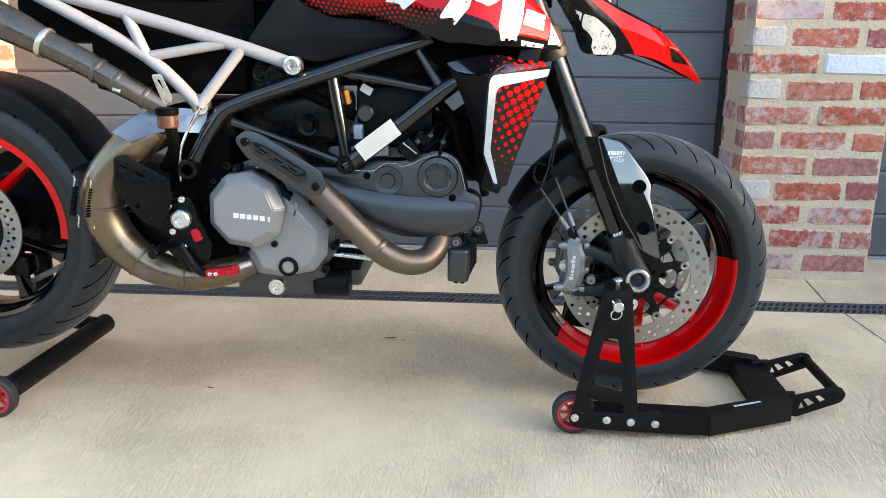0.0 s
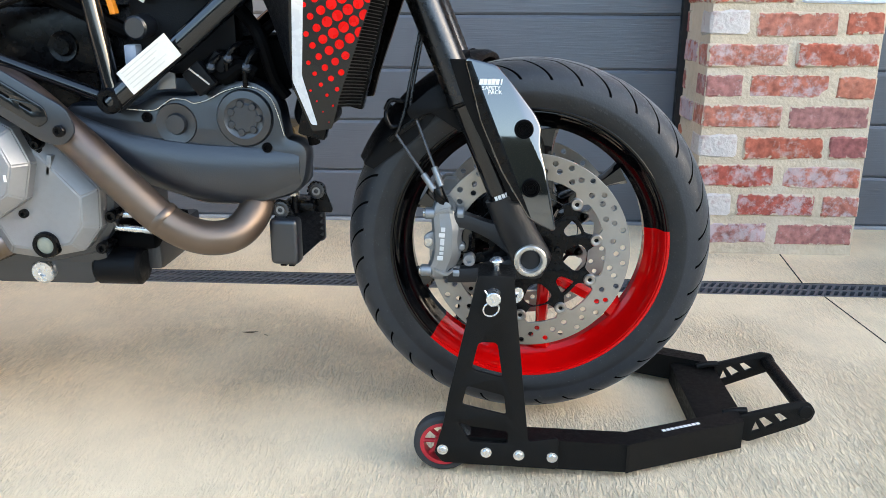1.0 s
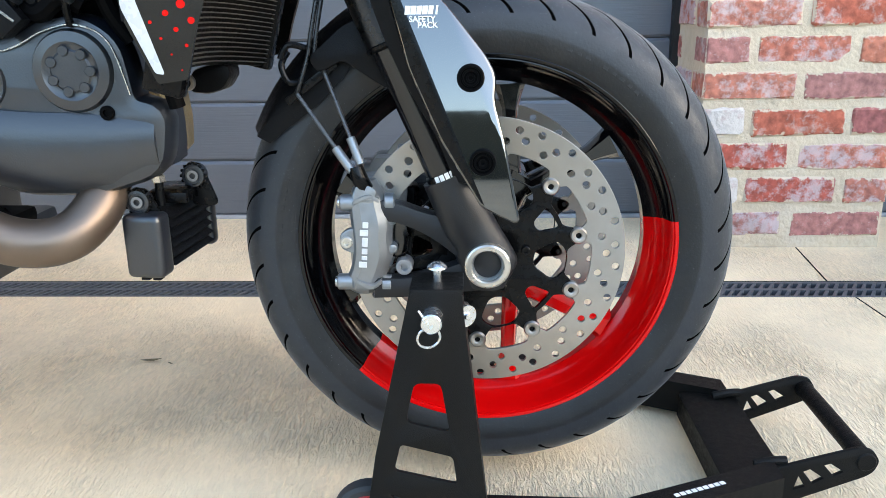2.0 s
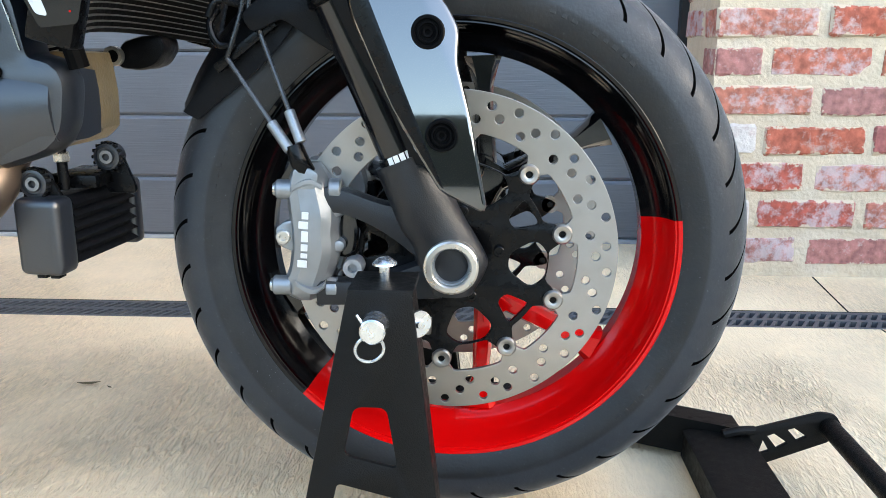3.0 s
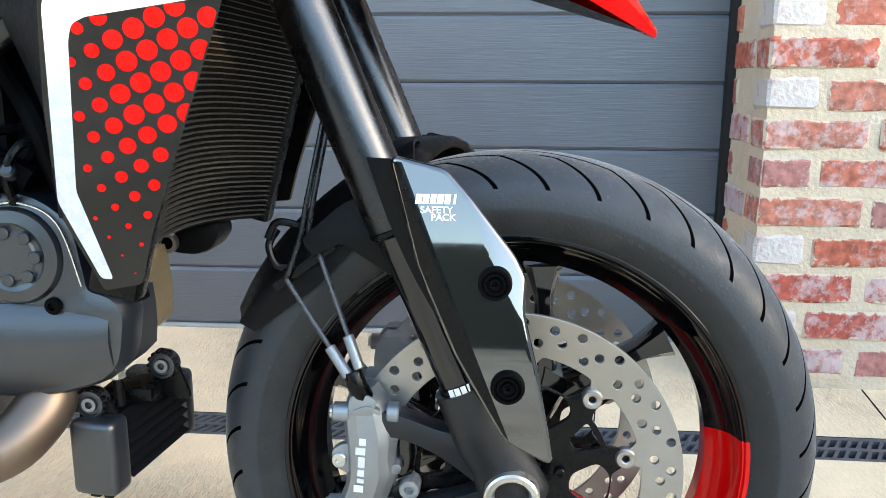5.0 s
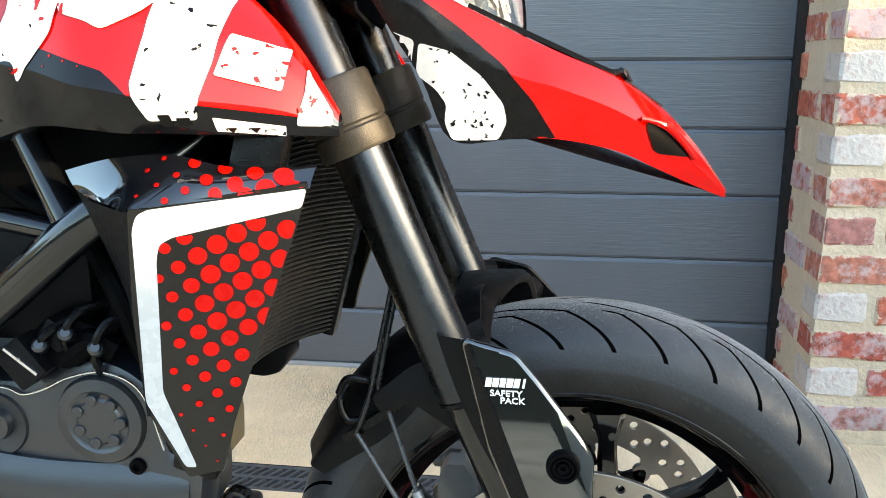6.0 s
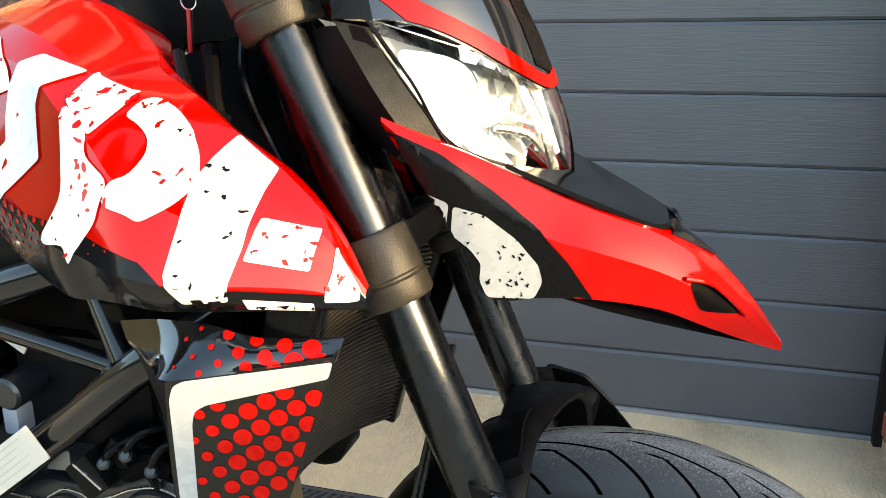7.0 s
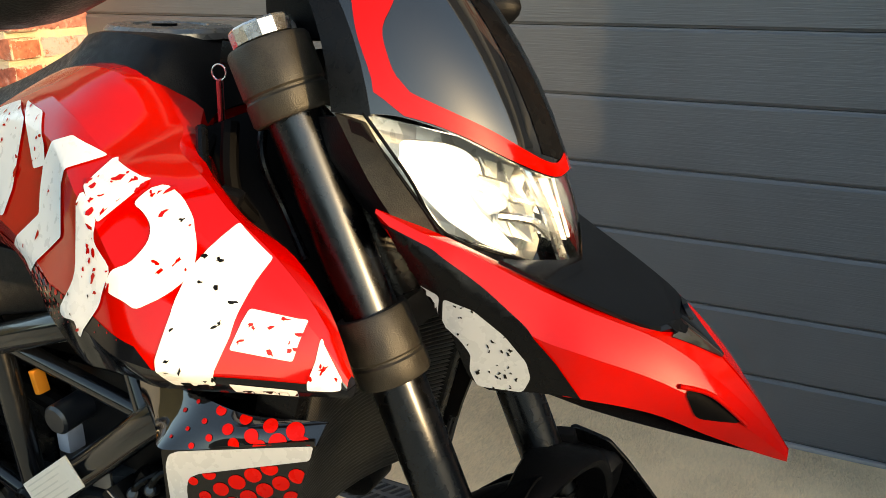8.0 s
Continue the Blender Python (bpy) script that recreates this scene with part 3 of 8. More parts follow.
def ground():
    """One sheet of concrete to the horizon, with the drain's slot left open and sawn joints."""
    g = tagged(new("ground"), "cream broom-finished concrete driveway with sawn joints", "ground", kind="structure")
    bm = bmesh.new()

    def joint_x(y):
        return 0.766 + 0.11 * (y - 0.752) if y > 0.7 else 0.784 + 0.062 * (0.648 - y)

    def sheet(pts):
        bm.faces.new([bm.verts.new((x, y, 0)) for x, y in pts])

    B, w = 400.0, 0.0022
    for y0, y1 in ((-3.0, DRAIN_Y0), (DRAIN_Y1, 2.0)):
        sheet([(-B, y0), (joint_x(y0) - w, y0), (joint_x(y1) - w, y1), (-B, y1)])
        sheet([(joint_x(y0) + w, y0), (B, y0), (B, y1), (joint_x(y1) + w, y1)])
    sheet([(-B, -B), (B, -B), (B, -3.0), (-B, -3.0)])
    sheet([(-B, 2.0), (B, 2.0), (B, B), (-B, B)])
    part("concrete_slab", bm, CONCRETE, g)
    part("joint_bed", joined(box(0.70, 1.1, -3.0, DRAIN_Y0, -0.012, -0.008), box(0.70, 1.1, DRAIN_Y1, 2.0, -0.012, -0.008)), PIT, g)
    return g


def drain():
    d = tagged(new("channel_drain"), "long black plastic channel drain with slanted slots, set in concrete", "drain", kind="structure")
    y0, y1 = DRAIN_Y0, DRAIN_Y1
    part("channel", joined(box(-6, 5, y0, y1, -0.08, -0.07), box(-6, 5, y0, y0 + 0.002, -0.08, -0.002), box(-6, 5, y1 - 0.002, y1, -0.08, -0.002)), PIT, d)
    bm = bmesh.new()

    def bar(pts, z0, z1):
        lo = [bm.verts.new((x, y, z0)) for x, y in pts]
        hi = [bm.verts.new((x, y, z1)) for x, y in pts]
        bm.faces.new(hi)
        for i in range(len(pts)):
            bm.faces.new((lo[i], lo[(i + 1) % len(pts)], hi[(i + 1) % len(pts)], hi[i]))

    ym = (y0 + y1) / 2
    for a, b in ((y0 + 0.001, y0 + 0.013), (ym - 0.006, ym + 0.006), (y1 - 0.013, y1 - 0.001)):
        bar([(-6, a), (5, a), (5, b), (-6, b)], -0.018, -0.001)
    slat = bmesh.new()
    lo, hi = [[slat.verts.new((x, y, z)) for x, y in ((0, 0), (0.0078, 0), (0.0278, ym - y0 - 0.017), (0.020, ym - y0 - 0.017))] for z in (-0.018, -0.0015)]
    slat.faces.new(hi)
    for i in range(4):
        slat.faces.new((lo[i], lo[(i + 1) % 4], hi[(i + 1) % 4], hi[i]))
    one = finish(slat, "slat", GRATE)
    for k in range(300):
        x = -3.0 + 0.0200 * k
        for a, b in ((y0 + 0.012, ym - 0.005), (ym + 0.005, y1 - 0.012)):
            # single slats beside the motorcycle, the far ends in one piece
            if 75 <= k < 225:
                part("slat", one, GRATE, d).matrix_basis = Matrix.Translation((x, a, 0))
            else:
                bar([(x, a), (x + 0.0078, a), (x + 0.0278, b), (x + 0.020, b)], -0.018, -0.0015)
    for a, b in ((-6, -3), (3, 5)):
        bar([(a, y0 + 0.01), (b, y0 + 0.01), (b, y1 - 0.01), (a, y1 - 0.01)], -0.018, -0.0015)
    tagged(part("grate", bm, GRATE, d), kind="stuff")
    return d


def sectional_door(name, x0, x1, top, label):
    """Panels with a moulded groove at every 0.1665 m, a rubber seal below."""
    d = tagged(new(name), label, "garage door", kind="structure")
    pitch, y = 0.1665, DOOR_Y
    z = 0.012
    z1 = 0.174
    while z < top:
        prof = [(y + 0.03, z), (y + 0.006, z), (y + 0.0045, z + 0.003), (y, z + 0.007), (y, z1 - 0.011), (y + 0.004, z1 - 0.006), (y + 0.0055, z1 - 0.002), (y + 0.03, z1 - 0.002)]
        bm = bmesh.new()
        a = [bm.verts.new((x0, q, r)) for q, r in prof]
        b = [bm.verts.new((x1, q, r)) for q, r in prof]
        for i in range(len(prof)):
            bm.faces.new((a[i], b[i], b[(i + 1) % len(prof)], a[(i + 1) % len(prof)]))
        bm.faces.new(a)
        bm.faces.new(b)
        part("panel", bm, DOOR, d, smooth=8)
        z, z1 = z1, z1 + pitch
    part("back_sheet", box(x0, x1, y + 0.026, y + 0.06, 0.012, top), BLACK_TRIM, d)
    part("bottom_seal", box(x0, x1, y - 0.004, y + 0.02, 0.0, 0.0115, 0.003), RUBBER_SEAL, d, "pale rubber strip")
    return d


def brick_mesh(length, depth, height, seed):
    rng = random.Random(seed)
    bm = box(-length / 2, length / 2, -depth / 2, depth / 2, -height / 2, height / 2, 0.0055, 1)
    bmesh.ops.subdivide_edges(bm, edges=[e for e in bm.edges if abs(e.verts[0].co.x - e.verts[1].co.x) > 0.05], cuts=3)
    for v in bm.verts:
        v.co += Vector((rng.uniform(-1, 1), rng.uniform(-1, 1) * 0.5, rng.uniform(-1, 1))) * 0.0030
    return finish(bm, "brick", BRICK, 30)


def pier(name, x0, x1, top, label, seed):
    """Old bricks laid in running bond with raked, buttery mortar."""
    w = tagged(new(name), label, "brick pier", kind="structure")
    rng = random.Random(seed)
    back = DOOR_Y + 0.25
    part("mortar", box(x0 + 0.004, x1 - 0.004, PILLAR_Y + 0.004, back, 0, top), MORTAR, w)
    H, J, L, D = 0.0655, 0.0193, 0.221, 0.104
    full = [brick_mesh(L, D, H, s) for s in range(4)]
    half = [brick_mesh(D, D, H, s) for s in range(10, 13)]
    pale = brick_mesh(L, D, H, 21)
    pale.materials[0] = WHITE_BRICK
    washed = brick_mesh(D, D, H, 23)
    washed.materials[0] = PALE_BRICK
    course, z = 0, 0.030
    while z + H < top:
        odd = course % 2
        run = []
        if odd:
            x = x0
            n = 0
            while x < x1 - 0.03:
                kind = half if n == 0 or x1 - x < L * 0.8 else full
                ln = D if kind is half else L
                run.append((kind, x + ln / 2))
                x += ln + J
                n += 1
        else:
            x = x0
            while x < x1 - 0.03:
                kind = full if x1 - x > L * 0.8 else half
                ln = D if kind is half else L
                run.append((kind, x + ln / 2))
                x += ln + J
        for kind, cx in run:
            mesh = rng.choice(kind)
            if kind is full and course == 8 and 0.78 < cx < 0.98:
                mesh = pale
            elif kind is half and cx < x0 + D and course % 6 != 5:
                mesh = washed
            ob = new("brick", mesh)
            ob.parent = w
            ob.matrix_basis = pose(cx + rng.uniform(-0.002, 0.002), PILLAR_Y + D / 2 + rng.uniform(-0.003, 0.003), z + H / 2 + rng.uniform(-0.002, 0.002), rng.uniform(-1, 1), rng.uniform(-0.6, 0.6), rng.uniform(-0.8, 0.8))
        for side in (0, 1):
            cx = x0 + D / 2 if side == 0 else x1 - D / 2
            y = PILLAR_Y + (L + J if odd and side == 0 else D + J)
            if not odd and side == 0:
                y = PILLAR_Y + D + J
            while y + 0.02 < back:
                kind = full if back - y > L * 0.8 else half
                ln = L if kind is full else D
                ob = new("brick", rng.choice(kind))
                ob.parent = w
                ob.matrix_basis = pose(cx + rng.uniform(-0.002, 0.002), y + ln / 2, z + H / 2 + rng.uniform(-0.002, 0.002), 0, 0, 90)
                y += ln + J
        course += 1
        z += H + J
    return w


def walls():
    w = tagged(new("wall_north"), "plain rendered wall over the garage doors", "wall", kind="structure")
    part("lintel", box(-6, 6, PILLAR_Y + 0.02, DOOR_Y + 0.3, 2.42, 3.2), RENDER_WALL, w)
    part("wall_left", box(-6, LX0, PILLAR_Y + 0.02, DOOR_Y + 0.3, 0, 2.42), RENDER_WALL, w)
    j = tagged(new("door_jamb"), "black steel jamb strip beside the garage door", "door jamb", kind="structure")
    part("strip", box(0.515, 0.5345, DOOR_Y - 0.03, DOOR_Y + 0.03, 0, 2.42), BLACK_TRIM, j)
    part("strip", box(0.995, 1.012, DOOR_Y - 0.03, DOOR_Y + 0.03, 0, 2.42), BLACK_TRIM, j)
    # added out of view; its two heights set where the sun reaches bike and door
    f = tagged(new("unseen_wall_east"), "unseen plain wall added to cut off the low sun", "wall", kind="structure")
    part("wall_body", box(4.4, 4.55, -14, -0.21, 0, 1.50), RENDER_WALL, f)
    part("wall_body", box(4.4, 4.55, -0.21, 6, 0, 2.40), RENDER_WALL, f)
    # south and west walls are added out of view, dark for the gloss to reflect
    s = tagged(new("unseen_wall_south"), "unseen dark wall added to the south for reflections", "wall", kind="structure")
    part("wall_body", box(-16, 4.4, -9.2, -9.05, 0, 2.1), UNSEEN_WALL, s)
    q = tagged(new("unseen_wall_west"), "unseen dark wall added to the west for reflections", "wall", kind="structure")
    part("wall_body", box(-16.15, -16.0, -9.2, 1.0, 0, 4.5), UNSEEN_WALL, q)
    # slab added above the view, blocks sky from the gloss surfaces
    e = tagged(new("eaves"), "unseen plain slab added above the garage doors for reflections", "eaves", kind="structure")
    part("unseen_soffit", box(-6, 6, 0.75, PILLAR_Y + 0.02, 2.70, 2.80), RENDER_WALL, e)


def fallen_leaf(x, y, turn, size):
    bm = plate([(-size, 0), (-size * 0.3, size * 0.22), (size * 0.4, size * 0.18), (size, 0), (size * 0.3, -size * 0.25), (-size * 0.4, -size * 0.16)], (), 0.0008)
    for v in bm.verts:
        v.co.z += 0.003 + 4.0 * v.co.x ** 2 - 3.0 * abs(v.co.y) * size
    turned(bm, pose(x, y, 0.001, 0, 0, turn))
    return tagged(part("leaf", bm, LEAF), "small dry brown leaf lying on the concrete", "leaf", "fallen leaves")


ground()
drain()
sectional_door("door_1", LX1 + 0.0, 0.520, 2.42, "dark blue-grey sectional garage door with wood-grain panels, shut")
sectional_door("door_2", 1.010, 3.6, 2.42, "dark blue-grey sectional garage door beyond the brick pier, shut")
walls()
fallen_leaf(-0.589, 0.313, 10, 0.018)
fallen_leaf(-0.55, 0.30, -30, 0.006)
fallen_leaf(-0.976, -0.05, -15, 0.011)


# ---- the motorcycle ----
bike = thing("motorcycle", (-0.75, 0, 0), "red, white and black naked motorcycle raised on paddock stands", "motorcycle")


def tyre(c, radius, half, mat, label):
    bead = 0.222
    prof = []
    for s in (-1, 1):
        side = [(bead, 0.80), (bead + 0.006, 0.90), (bead + (radius - bead) * 0.30, 1.0), (bead + (radius - bead) * 0.48, 0.995),
                (bead + (radius - bead) * 0.66, 0.93), (bead + (radius - bead) * 0.80, 0.78), (bead + (radius - bead) * 0.905, 0.57), (bead + (radius - bead) * 0.965, 0.36), (bead + (radius - bead) * 0.992, 0.18)]
        side = [(r, s * y * half) for r, y in side]
        prof += side if s < 0 else [(radius, 0)] + side[::-1]
    prof = [(p.x, p.y) for p in spline([(r, h, 0) for r, h in prof], 3)]
    prof += [(bead - 0.004, half * 0.7), (bead - 0.004, -half * 0.7)]
    return part("tyre", lathe(prof, c, segments=128), mat, bike, label, 50)


def rim_profile(half):
    """A narrow double lip, then one smooth barrel down to the well."""
    outer = [(0.2295, 0.0), (0.2272, 0.0012), (0.2240, 0.0004), (0.2225, -0.0020), (0.2212, -0.0018), (0.2195, -0.0050), (0.2175, -0.0120), (0.2145, -0.0210), (0.2090, -0.0300), (0.2010, -0.0370)]
    top = [(r, half + y) for r, y in outer] + [(0.1945, 0.011)]
    bed = [(0.2295, half - 0.004), (0.2225, half - 0.010), (0.2130, half - 0.030), (0.2000, 0.009)]
    return top + [(r, -y) for r, y in top[::-1]] + [(r, -y) for r, y in bed] + bed[::-1]


def spoke(c, angle, r0, r1, w0, w1, d0, d1, shift=0.0, skew=0.0):
    """One limb of a wheel spoke, from r0 at angle to r1 at angle + skew."""
    a0, a1 = radians(angle), radians(angle + skew)
    rings = []
    for k in range(5):
        t = k / 4
        p0 = Vector((math.cos(a0), 0, math.sin(a0))) * r0
        p1 = Vector((math.cos(a1), 0, math.sin(a1))) * r1
        p = p0.lerp(p1, t)
        d = (p1 - p0).normalized()
        n = Vector((-d.z, 0, d.x))
        w, dep = w0 + (w1 - w0) * (1 - (1 - t) ** 2) + (0.010 * max(0, t - 0.8) / 0.2), d0 + (d1 - d0) * t
        o = Vector(c) + p + Vector((0, shift, 0))
        rings.append([o + n * w * sx + Vector((0, dep * sy, 0)) for sx, sy in ((-1, -0.5), (-0.6, -1), (0.6, -1), (1, -0.5), (1, 0.5), (0.6, 1), (-0.6, 1), (-1, 0.5))])
    return loft(rings, 2, 1, True, True, 0.0)


def front_wheel():
    c = CENTRE_F
    tyre(c, 0.3025, 0.060, TYRE_F, "front tyre with slanted sipes and dusty crown")
    # moulded sidewall marks, rubber on rubber
    for middle, count in ((168, 9), (-38, 7), (58, 9)):
        for i in range(count):
            if i % 7 == 5:
                continue
            a = radians(middle + (i - (count - 1) / 2) * 2.6)
            q = Matrix.Translation((0.2500 * math.cos(a), -0.0598, 0.320 + 0.2500 * math.sin(a))) @ Matrix.Rotation(-a, 4, "Y")
            part("sidewall_mark", turned(box(-0.0042, 0.0042, -0.0006, 0.0012, -0.0032, 0.0030 - 0.0012 * (i % 2), 0.0004, 1), q), TYRE_F, bike)
    part("wheel_rim", lathe(rim_profile(0.053), c, segments=96, a0=8, a1=225), RIM_BLACK, bike, "gloss black arc of the front rim")
    part("wheel_rim", lathe(rim_profile(0.053), c, segments=64, a0=-135, a1=8), RIM_RED, bike, "red arc of the front rim")
    for centre in (60, 180, -60):
        m = RIM_RED if centre == -60 else GLOSS_BLACK
        y = joined(spoke(c, centre, 0.025, 0.092, 0.020, 0.018, 0.026, 0.022),
                   spoke(c, centre + 6, 0.078, 0.192, 0.0115, 0.0095, 0.021, 0.017, skew=16),
                   spoke(c, centre - 6, 0.078, 0.192, 0.0115, 0.0095, 0.021, 0.017, skew=-16))
        part("spoke", y, m, bike, "red forked spoke" if centre == -60 else "black forked spoke")
    part("hub", lathe([(0.020, -0.06), (0.034, -0.06), (0.040, -0.045), (0.036, -0.02), (0.036, 0.02), (0.040, 0.045), (0.034, 0.06), (0.020, 0.06)], c, segments=40), GLOSS_BLACK, bike)
    for side in (-1, 1):
        brake_disc(c, side * 0.076, 0.160, 0.118, 10, 48)


def brake_disc(c, y, r_out, r_in, tabs, first):
    outer = circle(0, 0, r_out, 120)
    inner = []
    for i in range(240):
        a = 2 * math.pi * i / 240
        q = abs(((math.degrees(a) - first) % (360 / tabs)) - 180 / tabs) / (180 / tabs)
        k = max(0.0, (q - 0.62) / 0.38)
        k = k * k * (3 - 2 * k)
        inner.append(((r_in + 0.004 - 0.020 * k) * math.cos(a), (r_in + 0.004 - 0.020 * k) * math.sin(a)))
    holes = []
    for i in range(tabs):
        for da, r in ((3, 0.152), (9, 0.142), (13.5, 0.132), (18, 0.151), (24, 0.139), (28, 0.149), (33, 0.134)):
            a = radians(first + 360 / tabs * i + da)
            holes.append(circle(r * r_out / 0.160 * math.cos(a), r * r_out / 0.160 * math.sin(a), 0.0050, 12))
    disc = part("brake_disc", turned(plate(outer, [inner] + holes, 0.005, 0.0005), Matrix.Translation((c[0], c[1] + y, c[2])) @ UPRIGHT), DISC, bike, "drilled steel brake disc", 3)
    ring = []
    for i in range(200):
        a = 2 * math.pi * i / 200
        q = abs(((math.degrees(a) - first) % (360 / tabs)) - 180 / tabs) / (180 / tabs)
        k = max(0.0, (q - 0.45) / 0.55)
        k = k * k * (3 - 2 * k)
        r = 0.093 + 0.021 * k
        ring.append((r * math.cos(a), r * math.sin(a)))
    windows = []
    for i in range(5):
        a = first + 18 + 72 * i
        tri = [(0.055, -10), (0.055, 10), (0.083, 18), (0.094, 8), (0.094, -8), (0.083, -18)]
        windows.append(round_corners([(r * math.cos(radians(a + d)), r * math.sin(radians(a + d))) for r, d in tri], 0.008, 3))
        tri = [(0.064, -6), (0.064, 6), (0.090, 10), (0.090, -10)]
        windows.append(round_corners([(r * math.cos(radians(a + 36 + d)), r * math.sin(radians(a + 36 + d))) for r, d in tri], 0.006, 3))
    part("disc_carrier", turned(plate(ring, [circle(0, 0, 0.030, 32)] + windows, 0.006, 0.0006), Matrix.Translation((c[0], c[1] + y, c[2])) @ UPRIGHT), MATT_BLACK, bike, "black wave-shaped disc carrier")
    out = -1 if y < 0 else 1
    for i in range(tabs):
        a = radians(first + 360 / tabs * i)
        p = (c[0] + 0.108 * math.cos(a), c[1] + y + out * 0.001, c[2] + 0.108 * math.sin(a))
        part("bobbin", lathe([(0.0035, 0.005), (0.005, 0.006), (0.0085, 0.006), (0.010, 0.004), (0.010, -0.004), (0.0035, -0.004)], p, (0, out, 0), 18), DISC, disc)
    for i in range(5):
        a = radians(first + 30 + 72 * i)
        part("carrier_bolt", hexagon_bolt((c[0] + 0.045 * math.cos(a), c[1] + y + out * 0.003, c[2] + 0.045 * math.sin(a)), 0.0055, 0.004, (0, out, 0)), MATT_BLACK, disc)


front_wheel()

# fork: the axis of a leg at height z
FORK_Y = 0.100


def leg(z, side=-1, fwd=0.0):
    return Vector((-0.040 - 0.418 * (z - 0.405) + fwd, side * FORK_Y, z))


RAKE = (leg(1.0) - leg(0.5)).normalized()


def fork(side):
    near = side < 0
    part("fork_tube", rod(leg(0.562, side), leg(1.062, side), 0.0250, segments=36), FORK, bike, "black anodised upper fork tube")
    part("fork_tube", rod(leg(0.395, side), leg(0.575, side), 0.0212, segments=32), SLIDER, bike)
    part("fork_collar", rod(leg(0.558, side), leg(0.566, side), 0.0258, segments=36), MATT_BLACK, bike)
    part("dust_seal", rod(leg(0.398, side), leg(0.425, side), 0.0232, segments=32), MATT_BLACK, bike)
    y = side * FORK_Y
    for k in range(5):
        a = radians(-115 + 16 * k)
        n = Vector((math.cos(a), math.sin(a) * -side, 0))
        q = leg(0.4165 + 0.0025 * k, side) + n * 0.0236
        part("lettering_bar", turned(box(-0.0024, 0.0024, -0.0004, 0.0004, -0.0042, 0.0042), Matrix.Translation(q) @ n.to_track_quat("-Y", "Z").to_matrix().to_4x4() @ Matrix.Rotation(radians(-22), 4, "Y")), WHITE_DECAL, bike)
    foot = loft([
        [(leg(0.418, side) + Vector((0.0262 * math.cos(a), 0.026 * math.sin(a), 0.011 * math.cos(a))))[:] for a in [2 * math.pi * k / 12 for k in range(12)]],
        [(leg(0.385, side) + Vector((0.0272 * math.cos(a), 0.027 * math.sin(a), 0.011 * math.cos(a))))[:] for a in [2 * math.pi * k / 12 for k in range(12)]],
        [(-0.020 + 0.031 * math.cos(a), y + 0.024 * math.sin(a), 0.358 + 0.006 * math.cos(a)) for a in [2 * math.pi * k / 12 for k in range(12)]],
        [(-0.006 + 0.034 * math.cos(a), y + 0.021 * math.sin(a), 0.335) for a in [2 * math.pi * k / 12 for k in range(12)]],
        [(0.0 + 0.034 * math.cos(a), y + 0.020 * math.sin(a), 0.316) for a in [2 * math.pi * k / 12 for k in range(12)]],
        [(0.0 + 0.020 * math.cos(a), y + 0.018 * math.sin(a), 0.288) for a in [2 * math.pi * k / 12 for k in range(12)]],
    ], 4, 2, True, True, 1.0)
    part("fork_foot", foot, FORK_CAST, bike, "dark cast fork foot")
    c = Vector((0, side * 0.116, 0.320))
    part("axle_end", lathe([(0.0180, 0.012), (0.0192, 0.0135), (0.0235, 0.0135), (0.0255, 0.012), (0.0255, -0.02), (0.0180, -0.02)], c, (0, side, 0), 48), STEEL, bike, "bright hollow axle end")
    part("axle_bore", lathe([(0.0148, -0.112), (0.0150, -0.004), (0.0156, 0.004), (0.0172, 0.006), (0.0185, 0.006), (0.0185, -0.112)], c, (0, side, 0), 36), CALIPER, bike, "hollow axle tube")
    part("axle_plug", lathe([(0, -0.010), (0.0085, -0.010), (0.0095, -0.012), (0.0150, -0.012), (0.0150, -0.016), (0, -0.016)], c, (0, side, 0), 30, closed=False), SIGHT, bike)
    # caliper lugs
    part("caliper_arm", loft([[(x + dx * 0.5, y + dy - side * 0.004, z + dz) for dx, dy, dz in ((0, -0.012, -h), (0, 0.012, -h), (0, 0.012, h), (0, -0.012, h))] for x, z, h in ((-0.028, 0.345, 0.024), (-0.065, 0.362, 0.013), (-0.100, 0.376, 0.011), (-0.128, 0.380, 0.012))], 4, 3), FORK_CAST, bike)
    part("caliper_arm", loft([[(x + dx * 0.5, y + dy - side * 0.004, z + dz) for dx, dy, dz in ((0, -0.012, -h), (0, 0.012, -h), (0, 0.012, h), (0, -0.012, h))] for x, z, h in ((-0.010, 0.305, 0.020), (-0.060, 0.294, 0.013), (-0.095, 0.288, 0.011), (-0.130, 0.288, 0.012))], 4, 3), FORK_CAST, bike)
    caliper(side)


